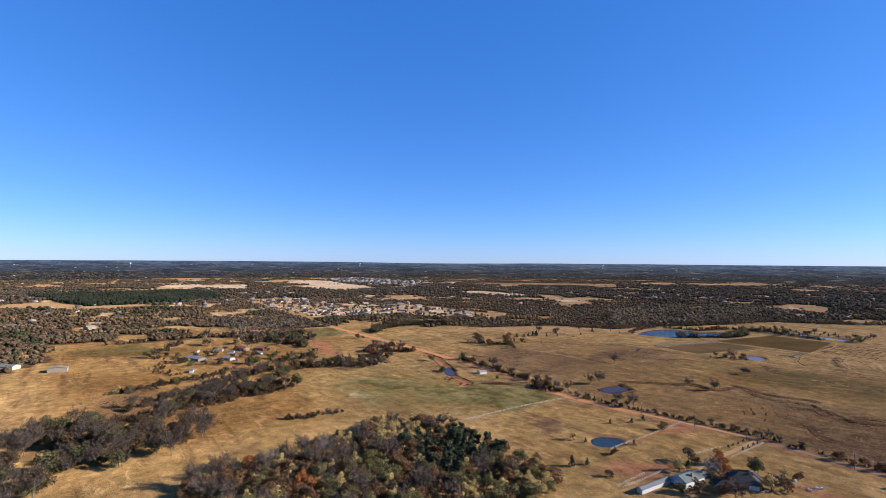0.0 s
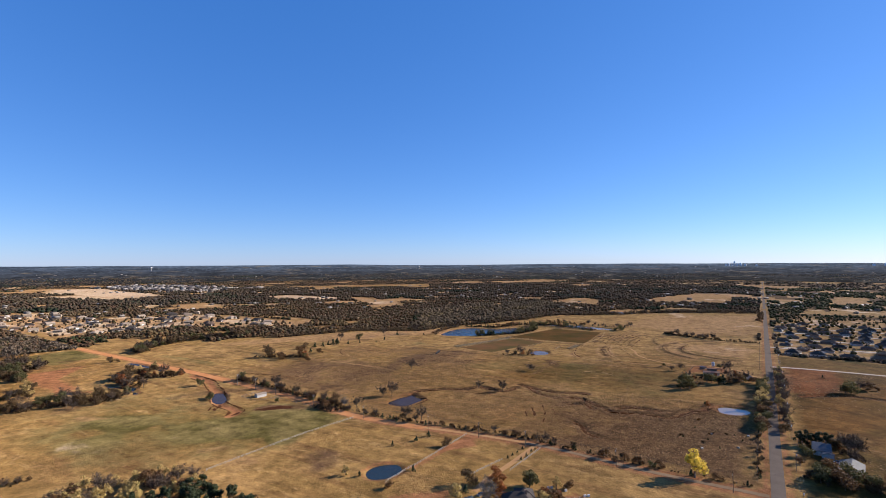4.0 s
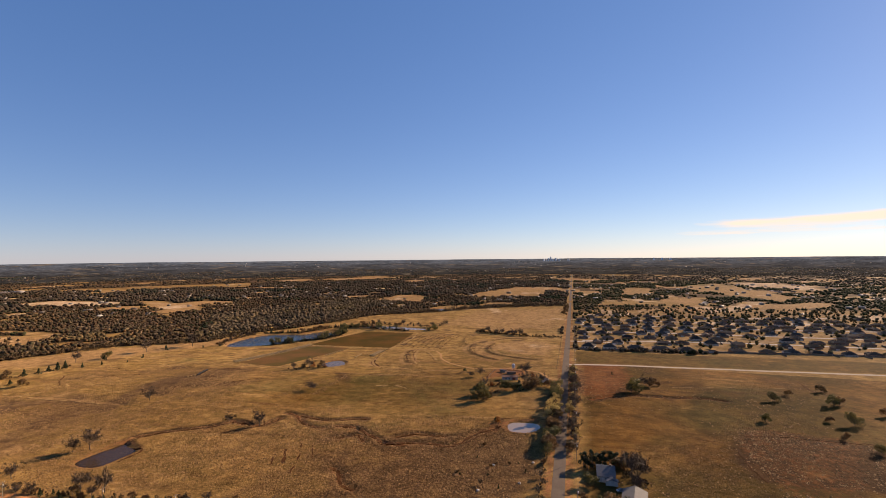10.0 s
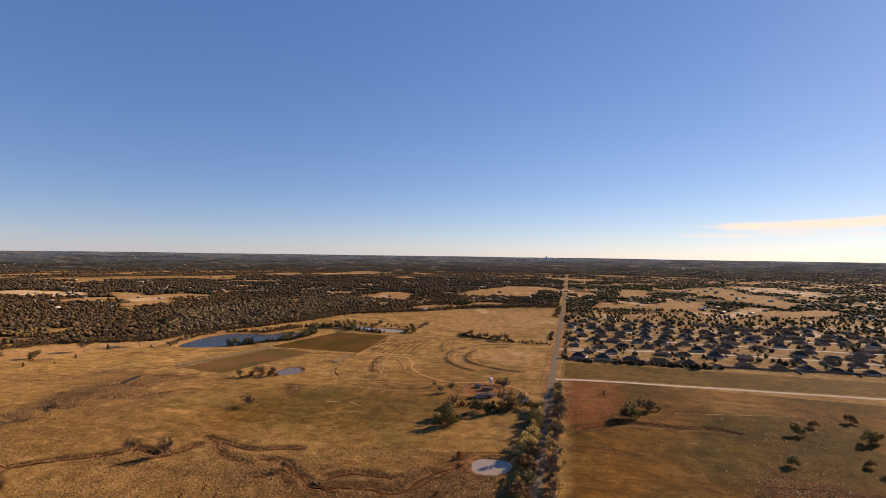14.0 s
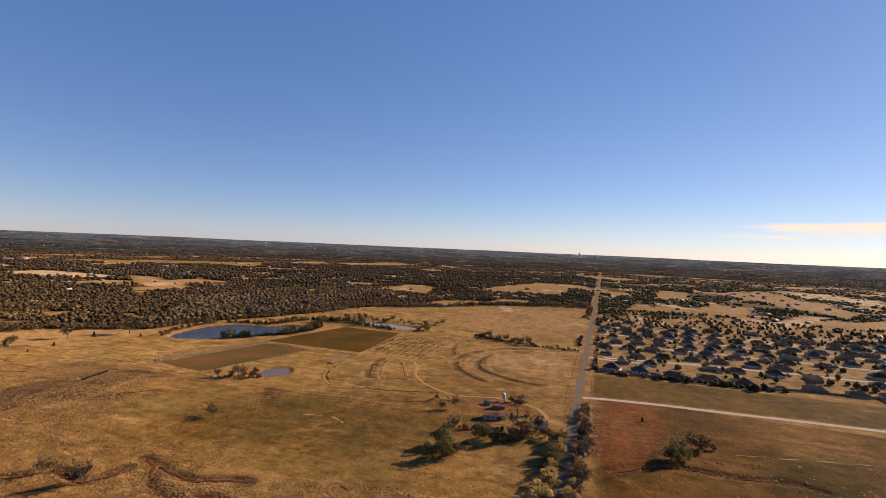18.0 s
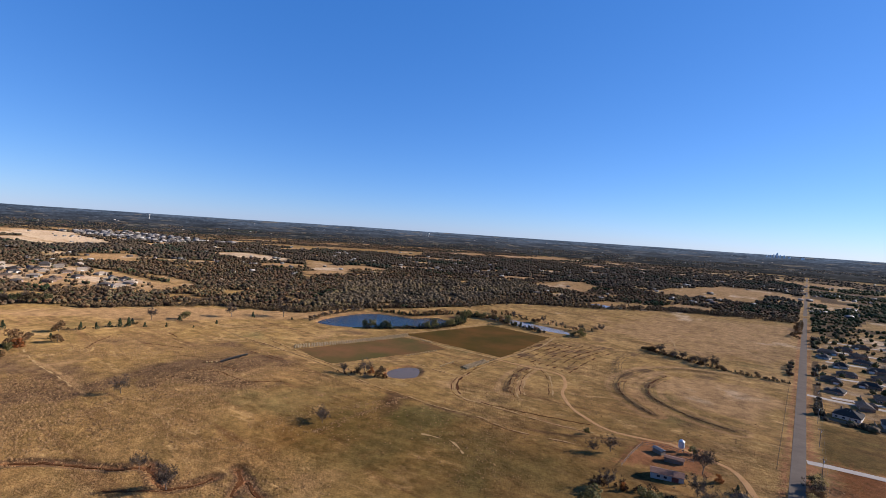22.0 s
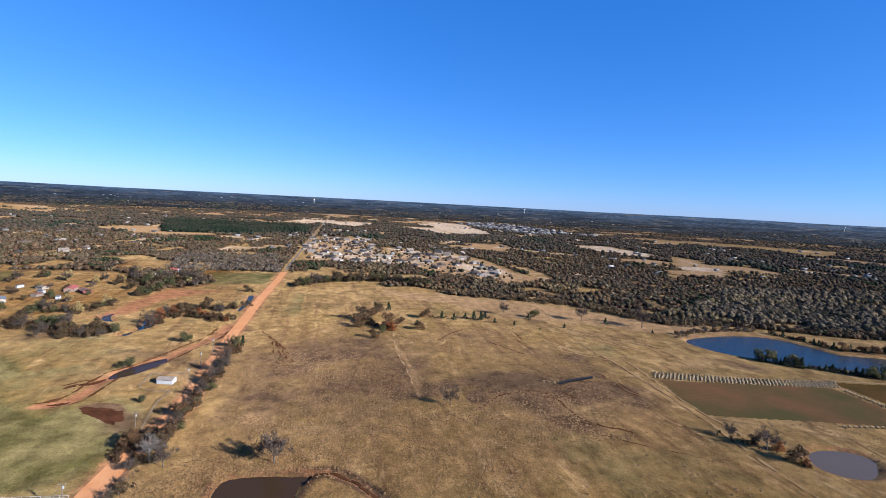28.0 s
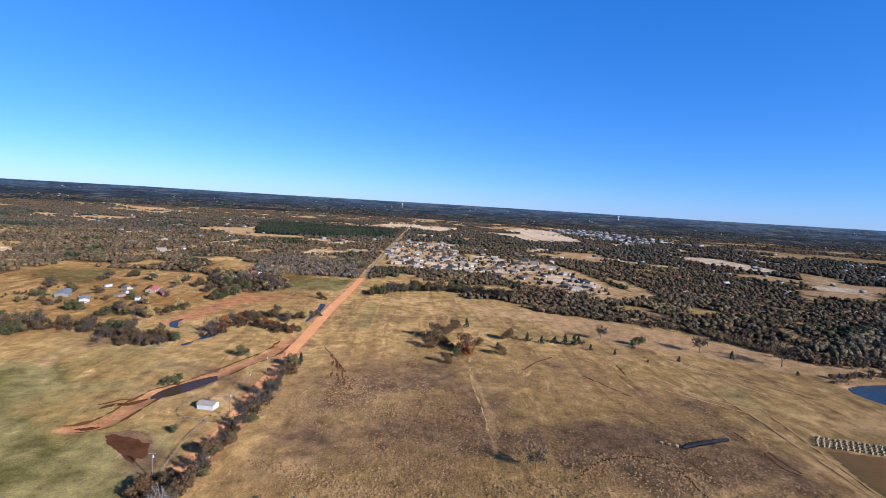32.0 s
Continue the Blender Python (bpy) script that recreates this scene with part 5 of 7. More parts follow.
def cut_template():
    v = np.array([(1, 0, 0.5), (0, 1, 0.5), (-1, 0, 0.5), (0, -1, 0.5), (0, 0, 1.5), (0.2, 0.1, -0.3)], float)
    v[:4] *= rng.uniform(0.75, 1.3, 4)[:, None]
    v[4, :2] += rng.normal(size=2) * 0.3
    return v, np.array([(0, 1, 4), (1, 2, 4), (2, 3, 4), (3, 0, 4), (1, 0, 5), (2, 1, 5), (3, 2, 5), (0, 3, 5)])


WOODS_NEAR = woods("creek_woods", 0.006, (0.016, 0.023, 0.009), (0.026, 0.028, 0.013), (0.075, 0.042, 0.022), (0.040, 0.027, 0.015), (0.090, 0.062, 0.037), (0.030, 0.032, 0.014), (0.082, 0.040, 0.019), (0.105, 0.075, 0.034), light=1.18)
WOODS_FAR = woods("far_woods", 0.0035, (0.016, 0.023, 0.012), (0.025, 0.027, 0.016), (0.062, 0.042, 0.027), (0.034, 0.027, 0.018), (0.075, 0.050, 0.030), (0.022, 0.027, 0.014), (0.058, 0.034, 0.020))
WOODS_EAST = woods("green_gold_woods", 0.012, (0.022, 0.032, 0.012), (0.055, 0.055, 0.018), (0.036, 0.042, 0.018), (0.095, 0.075, 0.028), (0.05, 0.045, 0.022))
WOODS_GREY = woods("grey_woods", 0.02, (0.085, 0.066, 0.047), (0.125, 0.098, 0.07), (0.10, 0.077, 0.052))
WOODS_BELT = woods("bare_creek_trees", 0.010, (0.045, 0.037, 0.021), (0.092, 0.068, 0.040), (0.125, 0.092, 0.053), (0.068, 0.049, 0.028), (0.135, 0.10, 0.044))
PINE = woods("pine_needles", 0.01, (0.011, 0.015, 0.008), (0.015, 0.019, 0.010), (0.028, 0.024, 0.013))
A0, A1 = radians(-42), radians(142)   # bearings seen in the flight, measured from the road to the left


def fan(r0, r1, count):
    """Places spread evenly over the fan of land that the flight sees."""
    r = np.sqrt(rng.uniform(r0 ** 2, r1 ** 2, count))
    a = rng.uniform(A0, A1, count)
    return -40 - np.sin(a) * r, 40 + np.cos(a) * r


x, y = fan(380, 1000, 34000)
d = inside(x, y, OPEN_LAND)
m = wooded(x, y) & (d > -420)
x, y = x[m][:9500], y[m][:9500]
belt = inside(x, y, BELT) > -10
near_size = rng.uniform(1.35, 2.1, len(x)) ** 2
near_crowns = [crown_template(44, 0.17) for _ in range(8)]
scatter(near_crowns, x[~belt], y[~belt], near_size[~belt], "creek_woods", WOODS_NEAR, "dense brown autumn woods along the creek")
x1, y1 = fan(850, 1500, 42000)
m = wooded(x1, y1)
x1, y1 = x1[m], y1[m]
mid_belt, east = inside(x1, y1, BELT) > -10, x1 > 4
m = ~mid_belt & ~east
mid_crowns = [crown_template(16, 0.25) for _ in range(8)]
scatter(mid_crowns, x1[m], y1[m], rng.uniform(1.3, 2.1, int(m.sum())) ** 2, "middle_woods", WOODS_NEAR, "brown and dark green woods beyond the creek")
bx0, by0 = np.concatenate([x[belt], x1[mid_belt]]), np.concatenate([y[belt], y1[mid_belt]])
scatter(near_crowns, bx0, by0, rng.uniform(1.6, 2.25, len(bx0)) ** 2, "creek_belt", WOODS_BELT, "pale grey-brown leafless trees along the creek", (0.85, 1.3))
m = east & (rng.uniform(0, 1, len(x1)) < 0.55)
scatter(mid_crowns, x1[m], y1[m], rng.uniform(1.3, 2.1, int(m.sum())) ** 2, "east_woods", WOODS_EAST, "green and gold trees beyond the estate")
x, y = fan(1450, 2500, 60000)
m = wooded(x, y) & (inside(x, y, PINES) < 0)
x, y = x[m], y[m]
m = x < 4
far_crowns = [lump_template(1) for _ in range(8)]
scatter(far_crowns, x[m], y[m], rng.uniform(2.8, 5.6, int(m.sum())), "far_woods", WOODS_FAR, "far dark brown woods")
m = ~m & (wave(x, y, 90, 3.0) + 0.5 * wave(x, y, 40, 1.2) > -0.35) & (rng.uniform(0, 1, len(x)) < 0.7)
scatter(far_crowns, x[m], y[m], rng.uniform(2.6, 5.2, int(m.sum())), "far_east_woods", WOODS_EAST, "far olive and gold trees between fields")
x, y = rng.uniform(-2040, -1500, 5200), rng.uniform(-345, 170, 5200)
m = inside(x, y, PINES) > wave(x, y, 60, 1.0) * 14
scatter(far_crowns, x[m], y[m], rng.uniform(4.0, 5.5, int(m.sum())), "pine_plantation", PINE, "dense dark green pine plantation", (1.1, 1.5))
x, y = fan(2450, 3700, 34000)
m = wooded(x, y)
x, y = x[m], y[m]
scatter([cut_template() for _ in range(6)], x, y, rng.uniform(4, 8, len(x)), "distant_woods", WOODS_FAR, "distant dark woods up to the horizon", (0.45, 0.7))
x = rng.uniform(-1040, -850, 420)
y = -2 + rng.uniform(0, 1, 420) * 160 + (x + 850) * 0.1
scatter([leafy_template(46, 0.26) for _ in range(3)], x[y < 155], y[y < 155], rng.uniform(3.0, 4.6, int((y < 155).sum())), "grey_grove", WOODS_GREY, "pale grey leafless grove behind the green field")


# ---------- thickets of undergrowth ----------


def band(points, wide, per_metre, lo, hi):
    """Places along a line of the plan, spread to its sides."""
    line = smooth_line(points, 2.0)
    n = int(len(line) * 2.0 * per_metre)
    p = line[rng.integers(0, len(line), n)] + rng.normal(size=(n, 2)) * wide * 0.42
    return p[:, 0], p[:, 1], rng.uniform(lo, hi, n)


def thicket(name, label, material, lines):
    parts = [band(*q) for q in lines]
    x, y, size = (np.concatenate([q[i] for q in parts]) for i in range(3))
    dry = np.ones(len(x), bool)
    for shore, _ in SHORES:
        dry &= inside(x, y, shore) < -1.5
    return scatter([leafy_template(70, 0.2) for _ in range(5)], x[dry], y[dry], size[dry], name, material, label, (0.8, 1.2), 0.42)


BRUSH = canopy("brush", (0.036, 0.034, 0.016), (0.075, 0.048, 0.026), (0.11, 0.068, 0.036), (0.05, 0.046, 0.022), (0.125, 0.085, 0.046), scale=0.03)
EDGE = canopy("edge_trees", (0.10, 0.07, 0.04), (0.175, 0.125, 0.07), (0.22, 0.165, 0.095), (0.20, 0.15, 0.075), (0.26, 0.21, 0.15), scale=0.012)
thicket("creek_brush", "dense brown brush along the creek", BRUSH, [
    ([(-428, -205), (-424, -178), (-430, -155), (-445, -130), (-456, -105), (-452, -68)], 15, 0.9, 2.2, 3.8),
    ([(-470, -60), (-475, -100), (-462, -140), (-448, -165)], 12, 0.6, 2.0, 3.4),
    ([(-503, -60), (-526, -40), (-534, -18), (-526, 9), (-513, 41), (-506, 62)], 9, 0.7, 1.8, 3.2),
    ([(-525, -39), (-520, -4), (-505, 29), (-494, 58)], 8, 0.5, 1.6, 2.8),
    ([(-524, 80), (-551, 86), (-583, 92)], 10, 0.8, 2.0, 3.4), ([(-586, 92), (-566, 108), (-548, 132)], 14, 0.9, 2.0, 3.6),
    ([(-604, 104), (-594, 130), (-610, 146)], 9, 0.7, 1.8, 3.2), ([(-520, -194), (-529, -165), (-538, -131), (-550, -95)], 8, 0.6, 1.5, 2.6),
    ([(-540, -50), (-520, -86), (-504, -115), (-486, -150)], 9, 0.6, 1.6, 3.0), ([(-758, -15), (-738, 32), (-750, 76)], 18, 0.8, 2.4, 4.2),
    ([(-660, 30), (-694, 36), (-722, 42)], 10, 0.6, 1.8, 3.2), ([(-592, -34), (-580, -9), (-586, 8), (-606, 22)], 9, 0.5, 1.5, 2.6),
    ([(-690, -150), (-660, -140), (-600, -150), (-565, -140)], 10, 0.3, 1.5, 2.8)])
thicket("dirt_road_brush", "dark brush under the hedge along the dirt road", BRUSH, [
    ([(-472, 161), (-447, 158), (-412, 159), (-390, 156), (-370, 154), (-345, 153), (-318, 152)], 3.6, 0.65, 1.2, 2.5),
    ([(-318, 150), (-250, 147), (-200, 151), (-150, 155), (-112, 152)], 3, 0.55, 0.7, 1.5), ([(-112, 151), (-60, 149), (-12, 150)], 2.5, 0.4, 0.6, 1.2),
    ([(-335, 146), (-322, 138), (-312, 140)], 7, 1.2, 1.6, 3.0)])
thicket("roadside_brush", "tangled brush under the roadside trees", BRUSH, [
    ([(-7, 255), (-7, 330), (-7, 402)], 2.2, 0.5, 1.0, 2.0), ([(8, 262), (8, 360), (8.5, 462)], 2.2, 0.45, 0.8, 1.8), ([(-9, 160), (-9, 250)], 1.6, 0.3, 0.6, 1.2)])
thicket("pasture_brush", "low dark brush in the dry pasture", BRUSH, [
    ([(-508, 279), (-530, 264), (-552, 254)], 5, 1.0, 1.2, 2.4), ([(-552, 254), (-566, 246)], 4, 0.6, 1.0, 1.8), ([(-551, 333), (-544, 360), (-546, 384)], 5, 0.35, 0.8, 1.6),
    ([(-366, -98), (-357, -84), (-360, -72), (-355, -60)], 4, 1.0, 1.0, 2.0), ([(-292, 425), (-272, 436), (-258, 442)], 5, 0.5, 0.8, 1.5),
    ([(-78, 394), (-60, 398), (-40, 398), (-16, 404)], 6, 0.8, 0.9, 1.8), ([(-76, 352), (-60, 362)], 6, 0.8, 0.9, 1.8), ([(-143, 737), (-104, 721), (-60, 707)], 4.5, 1.3, 1.0, 2.0), ([(-60, 707), (-10, 704)], 2, 0.8, 0.7, 1.3),
    ([(14, 238), (28, 246), (42, 252)], 4, 0.8, 1.0, 2.0), ([(36, 238), (41, 222), (38, 212)], 4, 0.8, 1.0, 2.0), ([(16, 180), (34, 178), (52, 178)], 8, 1.2, 1.5, 2.8)])
thicket("lakeside_brush", "dark cedar and reed brush round the lake", canopy("lake_brush", (0.018, 0.022, 0.012), (0.04, 0.036, 0.02), (0.075, 0.052, 0.03), (0.03, 0.032, 0.016), scale=0.02), [
    ([(-411, 572), (-394, 592), (-380, 612), (-362, 632), (-352, 664), (-355, 692), (-372, 722), (-378, 742)], 4, 0.9, 1.2, 2.4),
    ([(-490, 664), (-462, 676), (-436, 684), (-420, 706), (-408, 728), (-394, 748)], 4, 0.8, 1.0, 2.2), ([(-378, 750), (-356, 750), (-336, 748), (-312, 738), (-290, 731), (-258, 722)], 5, 0.9, 1.2, 2.6),
    ([(-370, 795), (-339, 796), (-305, 786), (-270, 784), (-236, 776)], 3, 0.4, 0.8, 1.6)])
thicket("lake_reeds", "brown reeds at the lake's shallow end", EDGE, [([(-480, 548), (-496, 580), (-502, 620), (-500, 656)], 5, 1.2, 0.8, 1.6)])
edge_line = [(-10, 1200), (-122, 1164), (-222, 1104), (-292, 1022), (-405, 932), (-440, 812), (-480, 730), (-524, 645), (-536, 575), (-568, 545), (-614, 515), (-640, 458), (-668, 412), (-690, 376)]
thicket("wood_edge", "pale tan trees along the creek wood's edge", EDGE, [(edge_line[:6], 26, 0.75, 3.0, 5.0), (edge_line[5:], 14, 0.7, 2.6, 4.6), ([(-736, 338), (-800, 400), (-790, 470)], 20, 0.4, 3, 5)])

# ---------- buildings ----------
ROOF_GREY = plain("grey_shingles", (0.042, 0.037, 0.033), (0.072, 0.063, 0.056), 1.2, rough=0.97, spec=0.05, vary=0.3)
ROOF_BROWN = plain("brown_shingles", (0.09, 0.066, 0.048), (0.14, 0.105, 0.08), 1.2, rough=0.97, spec=0.05, vary=0.25)
ROOF_PALE = plain("pale_metal_roof", (0.115, 0.113, 0.107), (0.16, 0.156, 0.148), 0.6, 0.85, 0.1, vary=0.1)
ROOF_GREEN = plain("grey_green_metal_roof", (0.11, 0.125, 0.105), (0.155, 0.17, 0.145), 0.6, 0.85, 0.1)
ROOF_BLUE = plain("blue_grey_roof", (0.10, 0.11, 0.12), (0.145, 0.155, 0.168), 0.6, 0.95, 0.05)
ROOF_RUST = plain("rusted_roof", (0.12, 0.055, 0.036), (0.19, 0.10, 0.068), 0.8, 0.8)
ROOF_RED = plain("red_painted_roof", (0.27, 0.06, 0.045), (0.34, 0.10, 0.07), 0.8, 0.7)
ROOF_TAN = plain("tan_metal_roof", (0.20, 0.155, 0.11), (0.27, 0.21, 0.155), 0.6, 0.8, vary=0.3)
BRICK = plain("tan_brick_wall", (0.20, 0.125, 0.085), (0.28, 0.185, 0.13), 1.5, vary=0.25)
WHITE = plain("white_painted_wall", (0.40, 0.385, 0.355), (0.48, 0.465, 0.435), 0.7, vary=0.1)
CREAM = plain("cream_siding", (0.27, 0.225, 0.165), (0.34, 0.28, 0.21), 0.7, vary=0.3)
RED_WALL = plain("dark_red_boards", (0.17, 0.05, 0.035), (0.24, 0.08, 0.05), 0.9)
GLASS = plain("dark_window_glass", (0.03, 0.035, 0.045), (0.05, 0.055, 0.065), 1.0, 0.1, 0.6)
DOOR = plain("white_door", (0.60, 0.58, 0.54), (0.68, 0.66, 0.62), 0.8)
WOOD = plain("weathered_wood", (0.15, 0.115, 0.085), (0.24, 0.19, 0.145), 1.2, vary=0.2)
FENCE_WHITE = plain("white_rail_paint", (0.34, 0.30, 0.25), (0.42, 0.38, 0.32), 1.0)
STEEL = plain("galvanised_steel", (0.50, 0.52, 0.55), (0.62, 0.64, 0.67), 0.8, 0.4, 0.5, 0.3)
WIRE = plain("dark_cable", (0.04, 0.04, 0.04), (0.07, 0.07, 0.07), 1.0)
HAY = plain("straw_bale", (0.30, 0.20, 0.088), (0.38, 0.26, 0.12), 2.0, bump=0.05, vary=0.15)
HAY_END = plain("bale_end", (0.20, 0.15, 0.08), (0.27, 0.20, 0.115), 3.0)
STONE = plain("pale_boulder", (0.42, 0.36, 0.29), (0.55, 0.48, 0.40), 0.9, bump=0.1)
PAINT_CAR = plain("car_paint", (0.30, 0.31, 0.33), (0.42, 0.43, 0.45), 0.5, 0.3, 0.6, vary=0.6)
RUBBER = plain("black_rubber", (0.02, 0.02, 0.02), (0.03, 0.03, 0.03), 2.0)


def box_part(name, material, parent, *dims, label=""):
    return part_of(name, Shape().box(*dims).mesh(name, material), parent, label)


def window_part(parent, material, x0, y0, z0, x1, y1, z1):
    """A dark pane with a pale frame round it."""
    pane = box_part("window", GLASS, parent, x0, y0, z0, x1, y1, z1, label="dark window pane")
    s, e = Shape(), 0.04
    for a, b in ((z0 - 0.1, z0), (z1, z1 + 0.1)):
        s.box(x0 - e, y0 - e, a, x1 + e, y1 + e, b)
    if x1 - x0 > y1 - y0:
        s.box(x0 - 0.1, y0 - e, z0, x0, y1 + e, z1).box(x1, y0 - e, z0, x1 + 0.1, y1 + e, z1)
    else:
        s.box(x0 - e, y0 - 0.1, z0, x1 + e, y0, z1).box(x0 - e, y1, z0, x1 + e, y1 + 0.1, z1)
    part_of("frame", s.mesh("frame", material), pane, "pale window frame")
    return pane


def dwelling(name, w, d, h, wall, roof, label, wing=None, rise=None, gable="", detail=2, category="house"):
    """A house about the middle of its plan: walls, roof, door, garage, windows, chimney."""
    root = new(name)
    rise = rise or min(w, d) * 0.27
    x0, x1, y0, y1 = -w / 2, w / 2, -d / 2, d / 2
    walls, roofs = Shape().box(x0, y0, -0.8, x1, y1, h), Shape()
    if gable:
        roofs.gable(x0, y0, x1, y1, h, rise, along=gable)
        if gable == "x":
            for x in (x0, x1):
                walls.add([(x, y0, h), (x, y1, h), (x, 0, h + rise * 0.93)], [(0, 1, 2)])
        else:
            for y in (y0, y1):
                walls.add([(x0, y, h), (x1, y, h), (0, y, h + rise * 0.93)], [(0, 1, 2)])
    else:
        roofs.hip(x0, y0, x1, y1, h, rise)
    if wing:
        wx, wy, ww, wd = wing
        walls.box(wx - ww / 2, wy - wd / 2, -0.8, wx + ww / 2, wy + wd / 2, h - 0.05)
        roofs.hip(wx - ww / 2, wy - wd / 2, wx + ww / 2, wy + wd / 2, h + 0.02, min(ww, wd) * 0.3)
    part_of("wall", walls.mesh("wall", wall), root)
    part_of("roof", roofs.mesh("roof", roof), root)
    if detail:
        front = y0 if not wing else min(y0, wing[1] - wing[3] / 2)
        at = 0 if not wing else wing[0]
        box_part("garage_door", DOOR, root, at - 2.4, front - 0.08, 0.0, at + 2.4, front + 0.1, 2.3, label="pale garage door")
        for wx in (-w * 0.33, w * 0.1, w * 0.36):
            window_part(root, DOOR, wx - 0.8, y1 - 0.1, 0.9, wx + 0.8, y1 + 0.06, 2.2)
        window_part(root, DOOR, x1 - 0.1, -1.0, 0.9, x1 + 0.06, 0.8, 2.2)
        box_part("door", WOOD, root, -w * 0.12 - 0.5, y1 - 0.1, 0.0, -w * 0.12 + 0.5, y1 + 0.07, 2.05, label="wooden back door")
        if detail > 1:
            box_part("chimney", BRICK, root, w * 0.22, -0.5, h - 0.2, w * 0.22 + 1.0, 0.5, h + rise + 0.9, label="brick chimney")
            s = Shape()
            for k in range(3):
                s.tube([(-w * 0.2 + k * w * 0.12, d * 0.15, h + rise * 0.3), (-w * 0.2 + k * w * 0.12, d * 0.15, h + rise * 0.85)], [0.1, 0.1], 6)
            part_of("vent", s.mesh("vent", STEEL), root, "small metal roof vents")
    return tagged(root, label, category)


def stand(ob, x, y, turn=0.0, sink=0.1, scale=1.0):
    ob.matrix_basis = pose(x, y, level(x, y) - sink, 0, 0, turn) @ Matrix.Diagonal((scale, scale, scale, 1))
    return ob


def again(ob, x, y, turn=0.0, sink=0.1, scale=1.0):
    return stand(copy_thing(ob, Matrix()), x, y, turn, sink, scale)


# the housing estate beyond the side road
estate = [dwelling("house", 19, 11, 2.9, BRICK, ROOF_GREY, "brick house with a dark grey hipped roof", (-5.5, -7, 8, 7)),
          dwelling("house", 17, 12, 2.9, BRICK, ROOF_GREY, "brick house with steep dark hipped roof", (4.5, -7.5, 8.5, 7)),
          dwelling("house", 21, 10.5, 2.9, BRICK, ROOF_BROWN, "wide brick house with brown hipped roof", (6.5, -6.5, 7.5, 7)),
          dwelling("house", 16, 13, 2.9, WHITE, ROOF_GREY, "pale house with dark hipped roof", (-4, -8, 7.5, 6), 4.2)]
first = [True] * len(estate)
lots = []
for k, ry in enumerate([616, 655, 694, 737, 776, 819, 858, 901, 940, 985]):
    for rx in np.arange(28, 470 + 12 * k, 29.5):
        x = rx + rng.normal() * 2.5 + 10 * math.sin(k * 1.7)
        y = ry + rng.normal() * 3.0 + 16 * math.sin(rx / 130 + k * 0.25) * (k > 0) + 0.05 * (rx - 28)
        if rng.uniform() < 0.09 or (k > 7 and rng.uniform() < 0.3):
            continue
        lots.append((x, y, k))
for x, y, k in lots:
    i = int(rng.integers(0, len(estate)))
    turn = (0 if k % 2 else 180) + rng.normal() * 7 + (90 if rng.uniform() < 0.12 else 0)
    if first[i]:
        first[i] = False
        ob = stand(estate[i], x, y, turn)
    else:
        ob = again(estate[i], x, y, turn, scale=rng.uniform(0.78, 0.98))
    ob["group"] = "estate houses"
for k in range(5):
    xs = np.arange(20, 520, 12.0)
    ys = [674, 756, 838, 920, 1004][k] + 16 * np.sin(xs / 130 + k * 0.5 + 0.3) + 0.05 * xs
    ribbon("street", np.column_stack([xs, ys]), 7.0, CONCRETE, "pale concrete estate street between houses", "road", 0.06)
xs = np.arange(3.6, 60, 6.0)
ribbon("street", np.column_stack([xs, 672 + 0 * xs]), 6.0, CONCRETE, "pale concrete street leading off the road", "road", 0.07)


RAIL = {mat: Shape().box(0, -0.5, 0, 1, 0.5, 1).mesh("rail", mat) for mat in (WOOD, FENCE_WHITE)}


def board_fence(points, tall, material, label, step=2.4, name="board_fence", rails=True):
    """Posts and boards along a line."""
    line = smooth_line(points, step)
    root = new(name)
    post = Shape().box(-0.07, -0.07, -0.4, 0.07, 0.07, tall + 0.1).mesh("post", material)
    v, f = [], []
    for i, p in enumerate(line):
        z = level(*p)
        if len(line) < 90 or i % 3 == 0:
            ob = part_of("post", post, root)
            ob.location = (p[0], p[1], z)
        v += [(p[0], p[1], z)]
    bands = [(0.45, 0.55), (tall - 0.14, tall)] if rails else [(0.05, tall)]
    for (a, b) in zip(v[:-1], v[1:]):
        d = Vector(b) - Vector(a)
        for lo, hi in bands:
            ob = part_of("rail" if rails else "panel", RAIL[material], root)
            x_axis, y_axis = d, Vector((-d.y, d.x, 0)).normalized() * 0.06
            m = Matrix((x_axis, y_axis, Vector((0, 0, hi - lo)))).transposed().to_4x4()
            m.translation = Vector(a) + Vector((0, 0, lo))
            ob.matrix_basis = m
    return tagged(root, label, "fence")


board_fence([(12, 602), (110, 609), (234, 620), (420, 636)], 1.9, WOOD, "long weathered board fence behind the estate", 6, "board_fence", False)
board_fence([(14, 604), (13, 660)], 1.9, WOOD, "weathered board fence beside the road", 6, "board_fence", False)
for x, y, k in lots:
    if k < 4 and rng.uniform() < 0.55:
        s = 1 if k % 2 else -1
        board_fence([(x + 14.5, y + 2), (x + 15, y + 16 * s)], 1.8, WOOD, "weathered board fence between two gardens", 6, "board_fence", False)["group"] = "garden fences"
shed_proto = dwelling("garden_shed", 7, 4, 2.3, WHITE, ROOF_GREY, "small pale garden shed behind a house", gable="x", detail=0, category="shed")
for i, (x, y) in enumerate([(92, 612), (128, 612), (172, 616), (238, 622), (30, 640), (206, 648), (300, 628), (66, 610)]):
    (stand if i == 0 else again)(shed_proto, x, y, rng.normal() * 5)

